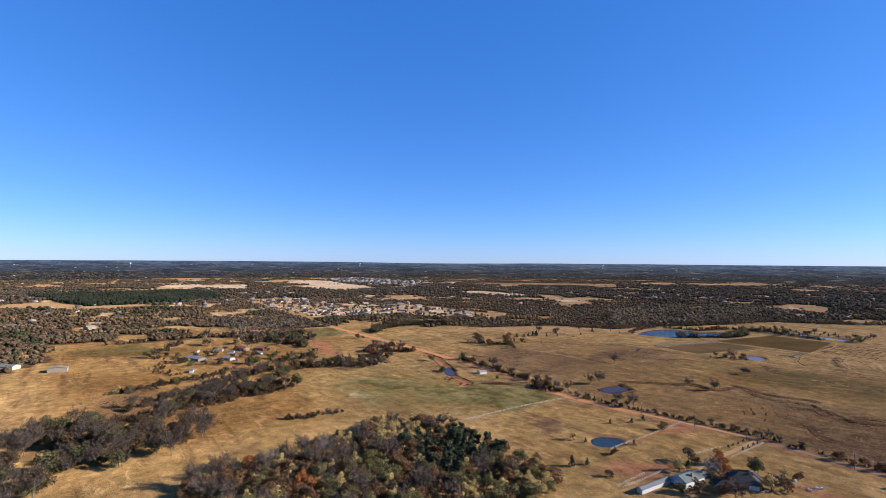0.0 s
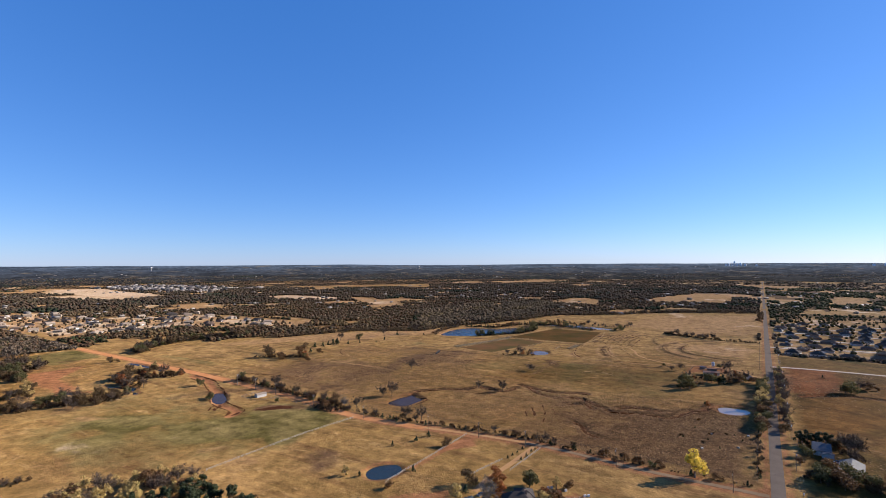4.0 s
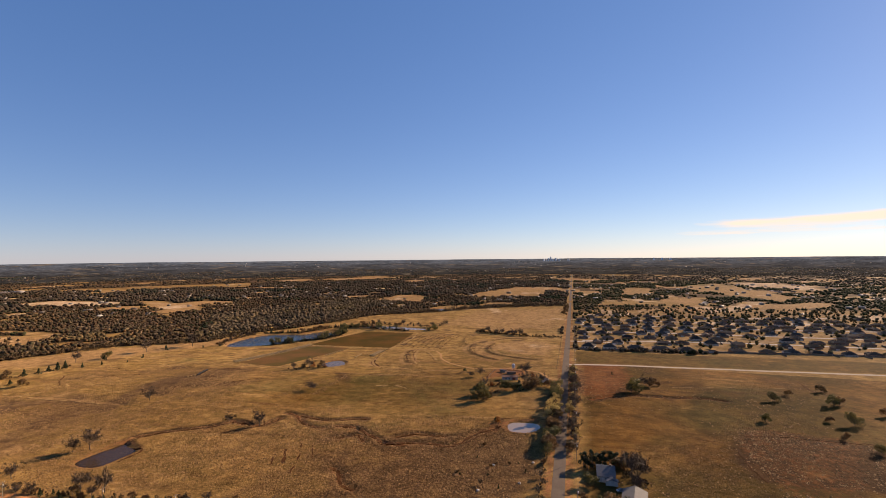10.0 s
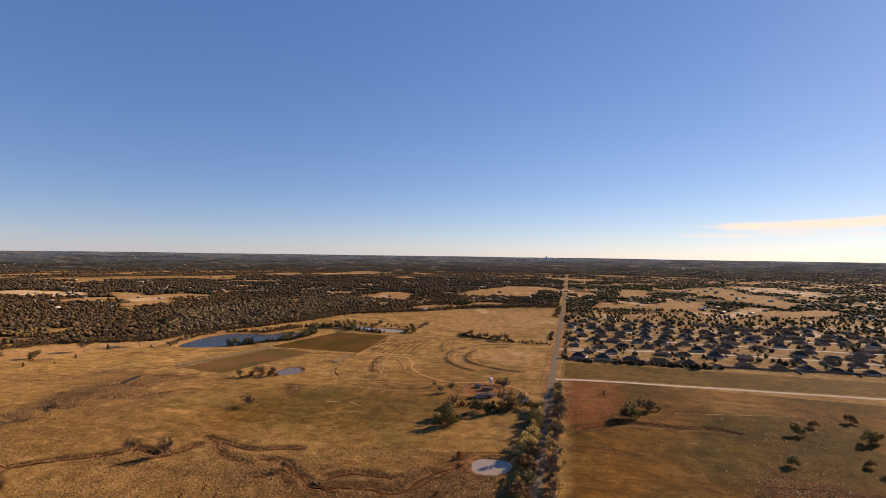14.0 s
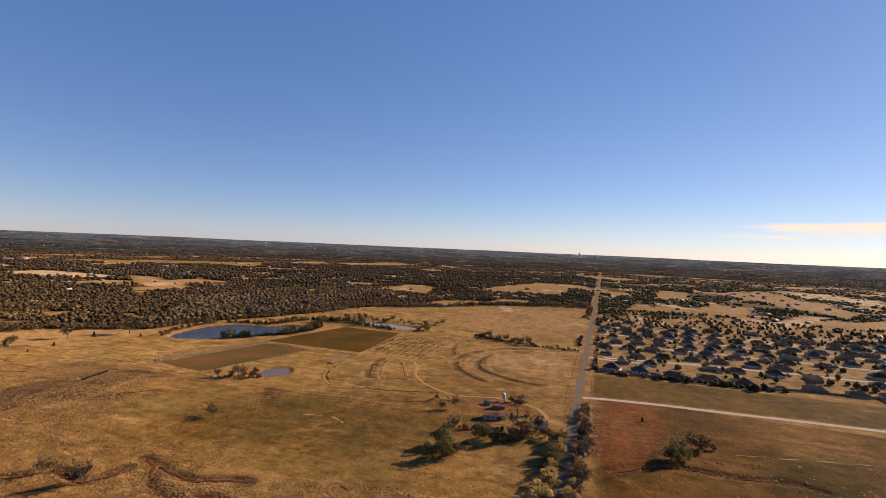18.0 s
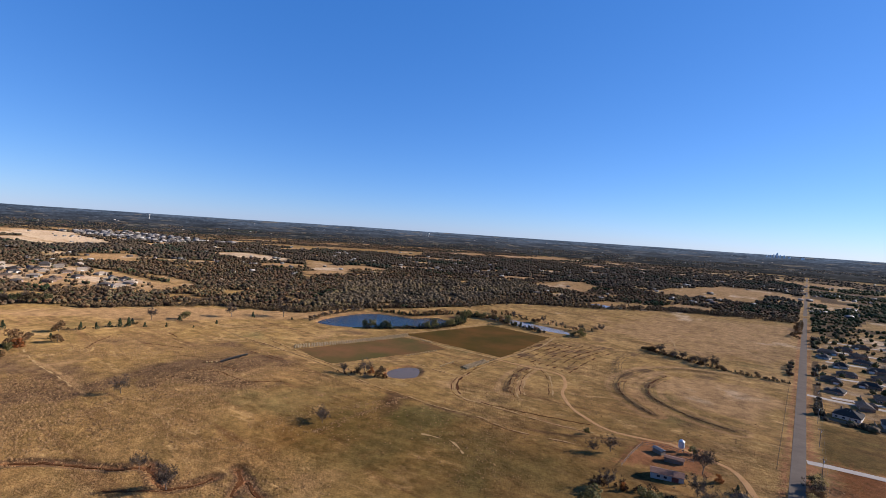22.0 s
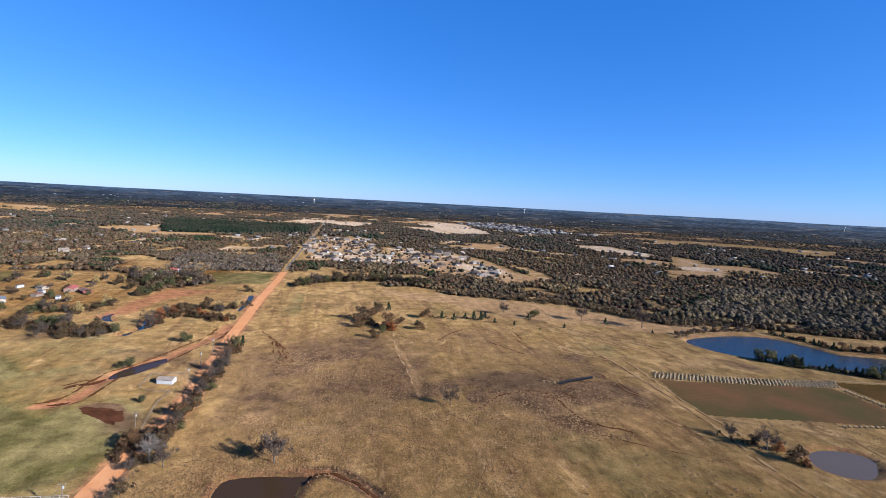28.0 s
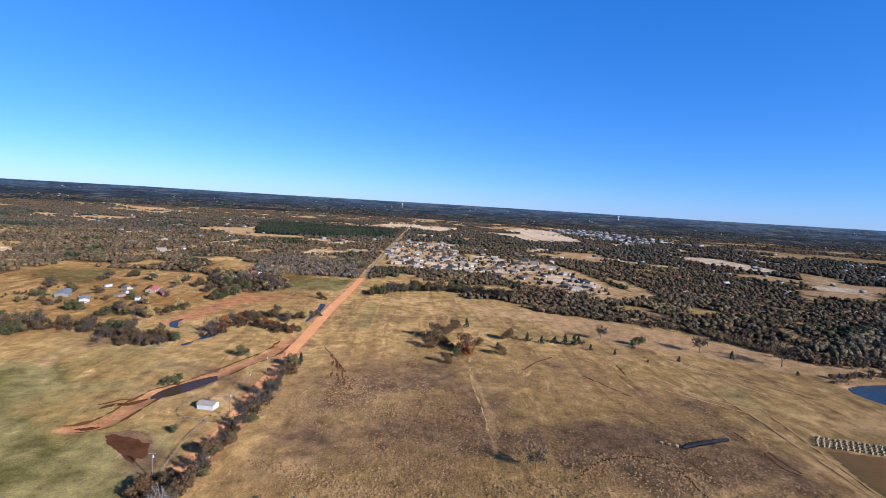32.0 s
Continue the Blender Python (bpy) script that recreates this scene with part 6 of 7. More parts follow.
# town houses in the far left woods
town = [dwelling("house", 16, 10, 3.0, BRICK, ROOF_BROWN, "brick house with brown hipped roof at the wood's edge", (-4, -6, 7, 6), detail=1),
        dwelling("house", 18, 11, 3.0, CREAM, ROOF_TAN, "cream house with tan hipped roof at the wood's edge", (5, -6, 7, 6), detail=1),
        dwelling("house", 15, 10, 4.2, CREAM, ROOF_TAN, "low cream house with a tan gabled roof", gable="x", detail=1),
        dwelling("house", 17, 11, 3.0, CREAM, ROOF_GREY, "cream house with dark grey hipped roof", (4, -6, 7, 6), detail=1),
        dwelling("house", 15, 11, 3.0, BRICK, ROOF_GREY, "brick house with dark hipped roof in town", (-4, -6, 7, 6), detail=1)]
spots = [(-1088, 304), (-1081, 329), (-1054, 344), (-1047, 235), (-966, 461), (-1036, 466), (-992, 504), (-929, 499), (-910, 512), (-860, 463), (-1022, 381), (-1004, 414), (-1150, 520), (-1009, 305), (-1227, 219), (-930, 414), (-1132, 400)]
while len(spots) < 64:
    q = np.array([rng.uniform(-1460, -815), rng.uniform(180, 520)])
    if inside(q[:1], q[1:], FAR_TOWN)[0] > -20 and min(math.hypot(q[0] - a, q[1] - b) for a, b in spots) > 24:
        spots.append((q[0], q[1]))
for i, (x, y) in enumerate(spots):
    ob = (stand if i < 5 else again)(town[i % 5], x, y, rng.uniform(0, 360))
    ob["group"] = "town houses"


def far_house():
    s = Shape().box(-1, -0.65, -0.1, 1, 0.65, 0.5)
    s.gable(-1, -0.65, 1, 0.65, 0.5, 0.4, 0.08, 0.05)
    v = np.array(s.v)
    t = []
    for f in s.f:
        t += [(f[0], f[i], f[i + 1]) for i in range(1, len(f) - 1)]
    return v, np.array(t)


FAR_HOUSES = leafy("far_house_tones", (0.24, 0.20, 0.155), (0.08, 0.067, 0.055), (0.20, 0.15, 0.11), (0.05, 0.043, 0.038), (0.34, 0.31, 0.27), (0.11, 0.08, 0.058), through_light=0.0)
hx, hy = fan(1120, 2400, 1900)
keep = (wave(hx, hy, 140, 4.0) + 0.4 * wave(hx, hy, 45, 1.0) > 0.3) | (yards(hx, hy) > 0.45)
keep &= (inside(hx, hy, OPEN_LAND) < -60)
hx2, hy2 = fan(2400, 4500, 800)
keep2 = wave(hx2, hy2, 260, 1.1) > 0.1
bx = rng.uniform(-2700, -2000, 220)
by = 950 + (bx + 2450) * 0.25 + rng.uniform(0, 320, 220)
allx, ally = np.concatenate([hx[keep], hx2[keep2], bx]), np.concatenate([hy[keep], hy2[keep2], by])
big = np.concatenate([rng.uniform(4.2, 6.6, int(keep.sum())), rng.uniform(3, 6, int(keep2.sum())), rng.uniform(8, 12, 220)])
scatter([far_house()], allx, ally, big, "far_houses", FAR_HOUSES, "scattered far houses among the woods", (0.9, 1.1), 0.05)["category"] = "houses"

# ---------- farmstead ----------
barn = stand(dwelling("barn", 14.5, 6.4, 2.7, WHITE, ROOF_RUST, "old white barn with a rusted roof", gable="x", rise=1.2, detail=0, category="barn"), -51, 420, 14)
box_part("barn_door", RED_WALL, barn, 2.0, -3.3, 0, 5.0, -3.16, 2.3, label="dark red sliding door")
box_part("window", GLASS, barn, -4.5, -3.3, 1.0, -3.2, -3.16, 2.0)
box_part("window", GLASS, barn, -1.5, -3.3, 1.0, -0.2, -3.16, 2.0)
stand(dwelling("cottage", 8, 6.5, 2.7, WHITE, ROOF_GREY, "small white cottage by the farm drive", gable="y", detail=1), -19, 414, 20)


def grain_bin(x, y):
    root = new("grain_bin")
    s = Shape()
    s.tube([(0, 0, 1.6), (0, 0, 2.2), (0, 0, 5.6), (0, 0, 6.3), (0, 0, 6.6)], [0.5, 1.6, 1.6, 0.9, 0.2], 20)
    part_of("tank", s.mesh("tank", STEEL), root, "pale steel tank with domed lid")
    for k in range(4):
        a = math.pi / 4 + k * math.pi / 2
        part_of("leg", Shape().tube([(1.3 * math.cos(a), 1.3 * math.sin(a), -0.3), (1.3 * math.cos(a), 1.3 * math.sin(a), 2.4)], [0.09, 0.09], 6).mesh("leg", STEEL), root)
    part_of("hoop", Shape().tube([(0, 0, 3.8), (0, 0, 3.95)], [1.64, 1.64], 20).mesh("hoop", STEEL), root)
    stand(root, x, y)
    return tagged(root, "pale steel feed bin on legs by the farm", "grain bin")


grain_bin(-52, 459)
board_fence([(-71, 454), (-58, 458), (-43, 455)], 1.5, WOOD, "dark wooden corral fence at the farmstead", 2.4)
board_fence([(-71, 454), (-72, 436), (-72, 418)], 1.5, WOOD, "dark wooden corral fence beside the barn", 2.4)
board_fence([(-58, 446), (-44, 447)], 1.5, WOOD, "inner corral fence of dark boards", 2.4)
lean = stand(dwelling("lean_to", 9, 3.5, 2.2, WOOD, ROOF_RUST, "low open lean-to with rusted roof", gable="x", rise=0.6, detail=0, category="shed"), -52, 441, 8)
stand(dwelling("open_shed", 6, 3, 2.2, WOOD, ROOF_BLUE, "small shed with blue-grey roof", gable="x", rise=0.6, detail=0, category="shed"), -61, 448, -30)

# ---------- house beside the road ----------
stand(dwelling("house", 9, 15, 3.0, WHITE, ROOF_BLUE, "white house with a pale blue-grey gabled roof", gable="x", rise=3.0, detail=2), 24.5, 229, 0)
porch = stand(dwelling("porch", 6, 3, 2.4, WHITE, ROOF_BLUE, "small white porch with grey roof", gable="y", rise=1.0, detail=0, category="porch"), 27, 219.5)
redbarn = stand(dwelling("barn", 11, 18, 3.6, RED_WALL, ROOF_PALE, "dark red barn with a white metal roof", gable="y", rise=2.4, detail=0, category="barn"), 36, 199, -8)
box_part("barn_door", WHITE, redbarn, -1.8, -9.08, 0, 1.8, -8.94, 3.0, label="white sliding barn door")


def car(x, y, turn, label):
    root = new("car")
    body = Shape().box(-2.2, -0.9, 0.35, 2.2, 0.9, 0.95)
    v = [(-1.3, -0.85, 0.95), (1.2, -0.85, 0.95), (1.2, 0.85, 0.95), (-1.3, 0.85, 0.95), (-0.9, -0.7, 1.5), (0.7, -0.7, 1.5), (0.7, 0.7, 1.5), (-0.9, 0.7, 1.5)]
    part_of("body", body.mesh("body", PAINT_CAR), root)
    part_of("cabin", Shape().add(v, [(4, 5, 6, 7), (0, 1, 5, 4), (1, 2, 6, 5), (2, 3, 7, 6), (3, 0, 4, 7)]).mesh("cabin", GLASS), root, "dark glazed cabin")
    wheel = Shape().tube([(0, -0.12, 0), (0, 0.12, 0)], [0.34, 0.34], 12).mesh("wheel", RUBBER)
    rim = Shape().tube([(0, -0.135, 0), (0, 0.135, 0)], [0.2, 0.2], 10).mesh("rim", STEEL)
    for wx in (-1.4, 1.4):
        for wy in (-0.85, 0.85):
            tyre = part_of("wheel", wheel, root, "black rubber tyre")
            tyre.location = (wx, wy, 0.34)
            part_of("rim", rim, tyre, "grey steel rim")
    stand(root, x, y, turn, 0.0)
    return tagged(root, label, "car")


car(31, 213, 20, "parked car beside the roadside house")
car(-1.7, 318, 90, "pale car driving on the road")
car(-131, 64, 70, "parked grey car by the ranch")
car(-127, 60, 80, "parked car in the ranch yard")
car(-620, -84, 10, "parked pale car in the yard")
car(-616, -68, 40, "parked white car among sheds")
car(-640, -88, 80, "parked car by the long shed")

# ---------- ranch ----------
stand(dwelling("ranch_house", 9.5, 16, 3.0, WHITE, ROOF_GREEN, "white ranch building with grey-green metal roof", gable="y", rise=2.4, detail=2), -130, 43, -7)
stand(dwelling("stable", 3.4, 24, 2.3, WHITE, ROOF_PALE, "long low white stable with a pale roof", gable="y", rise=0.9, detail=0, category="stable"), -137.5, 22, -5)
stand(dwelling("ranch_house", 15, 11, 3.0, BRICK, ROOF_GREY, "brick house with dark steep hipped roofs", (4, 7, 9, 9), 4.0), -110, 64, 30)
stand(dwelling("garage", 9, 8, 2.8, BRICK, ROOF_GREY, "brick garage with dark hipped roof", detail=0, category="garage"), -114, 50, 30)
board_fence([(-147, 8), (-146, 28), (-146, 48)], 1.3, FENCE_WHITE, "white rail fence beside the red corral", 2.4)
board_fence([(-150, 8), (-150, 34)], 1.3, FENCE_WHITE, "white rail fence round the corral", 2.4)
board_fence([(-183, 49), (-183, 95), (-184, 141)], 1.2, FENCE_WHITE, "long pale rail fence across the ranch pasture", 3.0)
board_fence([(-283, 6), (-285, 71), (-284, 132)], 1.2, FENCE_WHITE, "long pale rail fence between two pastures", 3.0)
board_fence([(-129, 142), (-130, 118), (-131, 100)], 1.2, FENCE_WHITE, "white rail fence along the ranch drive", 2.4)
board_fence([(-142, 112), (-146, 92), (-148, 78)], 1.2, FENCE_WHITE, "pale rail fence behind the ranch", 2.4)
board_fence([(-100, 60), (-94, 80), (-84, 88)], 1.2, FENCE_WHITE, "white rail fence by the brick house", 2.4)
for x, y in [(-140, 116), (-139.5, 122), (-139, 128), (-138.5, 135), (-132, 118), (-132, 126), (-132, 134), (-131.5, 139)]:
    plant("cedar", x, y, 0.36, "drive bushes", label="small clipped dark evergreen bush along the drive")



def hutch(x, y, turn):
    """A small closed white dome; a dark slab paints its mouth."""
    root = new("calf_hutch")
    n, v = 8, []
    for px in (-0.7, 0.6):
        v += [(px, 0.6 * math.cos(math.pi * i / n), 1.1 * math.sin(math.pi * i / n) ** 0.7) for i in range(n + 1)]
    k = n + 1
    shell = Shape().add(v, [(i, i + 1, k + i + 1, k + i) for i in range(n)] + [tuple(range(k))[::-1], tuple(range(k, 2 * k))])
    part_of("shell", shell.mesh("shell", DOOR), root)
    box_part("mouth", RUBBER, root, 0.58, -0.3, 0.0, 0.63, 0.3, 0.75, label="dark slab in place of a shaded opening")
    stand(root, x, y, turn, 0.02)
    return tagged(root, "small white dome for an unidentified white thing", "hutch", "calf hutches")


# Small white things of unknown kind in the ranch yard, built as domes.
for x, y, turn in [(-104, 90, 20), (-102.5, 91.5, 25), (-95, 92, 60), (-86, 85, 10), (-84.5, 91, 40), (-83, 92.5, 35)]:
    hutch(x, y, turn)

# ---------- shed by the dirt road, and corral ----------
stand(dwelling("farm_shed", 9, 5.5, 2.6, WHITE, ROOF_TAN, "cream farm shed with a tan metal roof", gable="x", rise=1.0, detail=0, category="shed"), -400, 132, 80)
board_fence([(-412, 120), (-390, 121), (-384, 140)], 1.3, WOOD, "wooden corral fence by the shed", 3.0)
board_fence([(-412, 120), (-414, 141)], 1.3, WOOD, "weathered corral fence of boards", 3.0)
board_fence([(-384, 138), (-368, 136), (-340, 138)], 1.3, WOOD, "weathered pasture fence beside dirt road", 3.0)

# ---------- yard with sheds in the north-east ----------
stand(dwelling("long_shed", 26, 11, 3.0, WOOD, ROOF_BLUE, "long shed with a blue-grey metal roof", gable="x", rise=1.2, detail=0, category="shed"), -646, -108, 25)
stand(dwelling("shed", 16, 8, 2.8, CREAM, ROOF_BLUE, "low shed with a weathered grey-blue roof", gable="x", rise=1.0, detail=0), -627, -76, 30)
stand(dwelling("house", 18, 9, 3.0, BRICK, ROOF_RED, "low house with a red roof", gable="x", rise=2.0, detail=1), -684, -42, 10)
stand(dwelling("barn", 14, 8, 3.0, RED_WALL, ROOF_RUST, "dark red barn with rusted roof", gable="x", rise=1.8, detail=0, category="barn"), -672, -24, 40)
stand(dwelling("shed", 9, 6, 2.6, WOOD, ROOF_RUST, "small weathered shed with rusted roof", gable="x", rise=1.0, detail=0), -652, -58, -15)
stand(dwelling("shed", 11, 7, 2.8, CREAM, ROOF_TAN, "small tan metal shed in the yard", gable="x", rise=1.0, detail=0), -690, -72, 60)
stand(dwelling("house", 13, 8, 3.0, WHITE, ROOF_RED, "white house with a dull red roof", gable="x", rise=2.0, detail=1), -840, 18, 60)
stand(dwelling("house", 12, 8, 3.0, WHITE, ROOF_GREY, "small white house at the wood's edge", gable="x", rise=2.0, detail=1), -799, 2, 20)
stand(dwelling("trailer", 9, 3, 2.9, WHITE, ROOF_PALE, "white trailer parked in the yard", gable="x", rise=0.3, detail=0), -640, -34, 15)
stand(dwelling("trailer", 8, 3, 2.9, WHITE, ROOF_PALE, "white trailer beside the sheds", gable="x", rise=0.3, detail=0), -668, -62, 60)
stand(dwelling("trailer", 9, 3, 2.9, WHITE, ROOF_PALE, "white trailer at the pasture's edge", gable="x", rise=0.3, detail=0), -576, -124, -20)
stand(dwelling("trailer", 7, 2.6, 2.7, WHITE, ROOF_PALE, "short white trailer among junk", gable="x", rise=0.3, detail=0), -697, -96, -30)
stand(dwelling("barn", 17, 9, 3.8, CREAM, ROOF_TAN, "tan metal barn in dry pasture", gable="y", rise=1.6, detail=0, category="barn"), -660, -238, 80)
stand(dwelling("barn", 18, 11, 3.8, CREAM, ROOF_GREEN, "grey metal barn in dry pasture", gable="x", rise=1.6, detail=0, category="barn"), -704, -281, 50)
yard_x, yard_y = rng.uniform(-720, -600, 60), rng.uniform(-125, -10, 60)
m = np.abs(yard_x + 655 + 0.4 * (yard_y + 70)) < 45
for kind_x, kind_y in zip(yard_x[m][:24], yard_y[m][:24]):
    plant(["oak", "bare", "olive"][int(rng.integers(0, 3))], kind_x, kind_y, rng.uniform(0.35, 0.8), "yard trees")
for i, (x, y) in enumerate([(-1130, -310), (-1205, -285), (-1021, -201), (-1190, -150), (-985, -245), (-1080, -190)]):
    again(town[i % 5], x, y, rng.uniform(0, 360))

# ---------- power poles ----------


def power_pole(x, y, turn, tall=11.0):
    root = new("power_pole")
    part_of("pole", Shape().tube([(0, 0, -1), (0, 0, tall)], [0.19, 0.12], 8).mesh("pole", WOOD), root)
    part_of("crossarm", Shape().box(-1.3, -0.08, tall - 0.7, 1.3, 0.08, tall - 0.5).mesh("crossarm", WOOD), root)
    for k in (-1.15, 0.0, 1.15):
        part_of("insulator", Shape().tube([(k, 0, tall - 0.5), (k, 0, tall - 0.25)], [0.07, 0.05], 6).mesh("insulator", DOOR), root)
    part_of("transformer", Shape().tube([(0.35, 0.2, tall - 2.2), (0.35, 0.2, tall - 1.3)], [0.25, 0.25], 10).mesh("transformer", STEEL), root)
    stand(root, x, y, turn, 0.0)
    return tagged(root, "weathered wooden power pole beside the road", "power pole", "power poles")


def strung(spots, tall, turn):
    for (a, b) in zip(spots[:-1], spots[1:]):
        s = Shape()
        c, n = math.cos(radians(turn)), math.sin(radians(turn))
        for k in (-1.15, 0.0, 1.15):
            p = Vector((a[0] + k * c, a[1] + k * n, level(*a) + tall - 0.25))
            q = Vector((b[0] + k * c, b[1] + k * n, level(*b) + tall - 0.25))
            pts = [p.lerp(q, i / 8) - Vector((0, 0, 1.4 * 4 * (i / 8) * (1 - i / 8))) for i in range(9)]
            s.tube(pts, [0.02] * 9, 4)
        tagged(new("power_line", s.mesh("power_line", WIRE)), "thin dark overhead power cables between poles", "cable", "power lines")


line_a = [(-455, 146), (-425, 145), (-395, 145), (-335, 137), (-275, 134), (-215, 138), (-173, 139), (-138, 139), (-80, 138), (-20, 137)]
line_b = [(9.5, y) for y in range(130, 760, 57)]
for x, y in line_a:
    power_pole(x, y, 90)
for x, y in line_b:
    power_pole(x, y, 0)
strung(line_a, 11, 90)
strung(line_b, 11, 0)

# ---------- pasture fences of posts and wire ----------


def wire_fence(points, label):
    line = smooth_line(points, 5.0)
    root = new("wire_fence")
    post = Shape().box(-0.08, -0.08, -0.4, 0.08, 0.08, 1.3).mesh("post", WOOD)
    s = Shape()
    spots = [Vector((p[0], p[1], level(*p))) for p in line]
    for p in spots:
        part_of("post", post, root).location = p
    for h in (0.5, 0.85, 1.2):
        s.tube([p + Vector((0.09, 0, h)) for p in spots], [0.012] * len(spots), 3)
    part_of("wire", s.mesh("wire", WIRE), root, "thin barbed wire strands")
    return tagged(root, label, "fence")


wire_fence([(-9.5, 158), (-9.5, 300), (-9, 420)], "barbed wire fence on wooden posts along the road")
wire_fence([(-9, 470), (-9, 600), (-9, 740)], "barbed wire fence beside the far pasture")
wire_fence([(-14, 150), (-110, 154), (-190, 150), (-310, 148)], "barbed wire fence along the dirt road")
wire_fence([(9.5, 470), (11, 380), (11, 260)], "barbed wire fence on the road's far verge")

# ---------- hay bales ----------


def bale():
    root = new("hay_bale")
    n, r, w = 16, 0.78, 0.75
    v, f = [], []
    for x, k in ((-w, r * 0.9), (-w + 0.1, r), (w - 0.1, r), (w, r * 0.9)):
        v += [(x, k * math.cos(i * 2 * math.pi / n), 0.72 + k * math.sin(i * 2 * math.pi / n) * 0.96) for i in range(n)]
    for b in range(3):
        f += [(b * n + i, b * n + (i + 1) % n, (b + 1) * n + (i + 1) % n, (b + 1) * n + i) for i in range(n)]
    part_of("roll", mesh_of("roll", v, f, HAY), root)
    for rim, order in ((v[:n], tuple(range(n))), (v[3 * n:], tuple(range(n))[::-1])):
        part_of("end", Shape().add(rim, [order]).mesh("end", HAY_END), root, "darker flat bale end")
    return tagged(root, "round straw-coloured hay bale in a row", "hay bale", "hay bales")


one_bale, placed = bale(), 0


def lay_bale(x, y, turn):
    global placed
    ob = one_bale if not placed else copy_thing(one_bale, Matrix())
    placed += 1
    ob.matrix_basis = pose(x, y, level(x, y) - 0.02, 0, 0, turn + rng.normal() * 6) @ Matrix.Scale(rng.uniform(0.8, 0.95), 4)


for k in range(4):
    for i in range(50):
        s = i / 49
        x, y = -377 + 28 * s - 3.1 * k + 2.2 * math.sin(s * 3), 449 + 128 * s + 2.6 * k
        lay_bale(x + rng.normal() * 0.2, y + rng.normal() * 0.2, 10)
for a, b, count in [((-341, 574), (-314, 572), 11), ((-292, 509), (-286, 545), 12), ((-249, 503), (-250, 522), 8), ((-364, 359), (-361, 365), 3)]:
    for i in range(count):
        s = i / (count - 1)
        lay_bale(a[0] + (b[0] - a[0]) * s, a[1] + (b[1] - a[1]) * s, 60)
# This row is coloured near black all over, unlike the straw bales.
DARK_BALE = plain("black_bale_wrap", (0.012, 0.011, 0.011), (0.022, 0.02, 0.019), 1.0, 0.6)
wrapped = None
for i in range(22):
    s = i / 21
    m = pose(-360 - 15 * s + rng.normal() * 0.3, 368 + 31 * s, level(-360 - 15 * s, 368 + 31 * s) - 0.02, 0, 0, 64 + rng.normal() * 5) @ Matrix.Scale(1.0 + 0.2 * math.sin(3.1 * s), 4)
    if wrapped is None:
        wrapped = copy_thing(one_bale, Matrix())
        for child in wrapped.children:
            child.data = child.data.copy()
            child.data.materials[0] = DARK_BALE
            child["label"] = "near-black bale surface"
        wrapped["label"], wrapped["group"] = "round hay bale coloured near black", "wrapped bales"
        ob = wrapped
    else:
        ob = copy_thing(wrapped, Matrix())
    ob.matrix_basis = m
for k in range(4):
    for i in range(18):
        lay_bale(-229 - 2.2 * k, 513 + 2.0 * i + 1.0 * k, 15)
for i in range(5):
    lay_bale(-230, 550 + 3.4 * i, 20)

# ---------- boulders and brush in the rough pasture ----------
bm = bmesh.new()
bmesh.ops.create_icosphere(bm, subdivisions=2, radius=0.9)
for v in bm.verts:
    v.co *= 1 + 0.35 * noise.noise(v.co * 1.7)
    v.co.z *= 0.7
stone_mesh = bpy.data.meshes.new("boulder")
bm.to_mesh(stone_mesh)
bm.free()
stone_mesh.materials.append(STONE)
for x, y in [(-15, 237), (-20, 210), (-40, 197), (-37, 229), (58, 207)]:
    ob = tagged(new("boulder", stone_mesh), "pale weathered boulder in rough grass", "rock", "boulders")
    ob.matrix_basis = pose(x, y, level(x, y) + 0.2, 0, 0, rng.uniform(0, 360))
for x, y in [(-38, 227), (-28, 232), (-23, 234), (-38, 216), (-53, 213), (-48, 238), (-47, 256), (-40, 204), (-30, 202), (-18, 224), (-36, 230), (60, 208), (62, 206), (-55, 215)]:
    plant(["oak", "cedar", "bare"][int(rng.integers(0, 3))], x, y, 0.26, "low shrubs", label="low dark shrub in rough grass")

# ---------- estate and far trees ----------
tx, ty = rng.uniform(14, 640, 2600), rng.uniform(606, 1180, 2600)
near_house = np.array([min(math.hypot(a - hx0, b - hy0) for hx0, hy0, _ in lots) for a, b in zip(tx, ty)])
m = (near_house > 11) & (inside(tx, ty, SUBURB) > 0) & (rng.uniform(0, 1, 2600) < 0.14 + 0.5 * ease(ty, 680, 1000))
scatter([crown_template(40, 0.2) for _ in range(6)], tx[m], ty[m], rng.uniform(1.5, 3.9, int(m.sum())), "estate_trees", woods("estate_foliage", 0.03, (0.02, 0.027, 0.011), (0.05, 0.05, 0.018), (0.085, 0.06, 0.025), (0.035, 0.036, 0.016), (0.11, 0.085, 0.028)), "garden trees between the estate houses", (0.9, 1.3))

# ---------- horizon ----------
# The towers' very pale colour stands in for haze on their shaded faces.
FAR_GREY = plain("hazy_concrete", (0.72, 0.74, 0.78), (0.80, 0.82, 0.86), 0.05, vary=0.1)


def water_tower(x, y, tall=34.0):
    root = new("water_tower")
    part_of("stem", Shape().tube([(0, 0, -4), (0, 0, tall * 0.72)], [2.6, 1.8], 12).mesh("stem", WHITE), root)
    part_of("tank", Shape().tube([(0, 0, tall * 0.68), (0, 0, tall * 0.76), (0, 0, tall * 0.88), (0, 0, tall * 0.97), (0, 0, tall)], [2.0, 6.5, 8.0, 5.5, 0.6], 16).mesh("tank", WHITE, True), root)
    stand(root, x, y)
    return tagged(root, "white water tower far off over woods", "water tower")


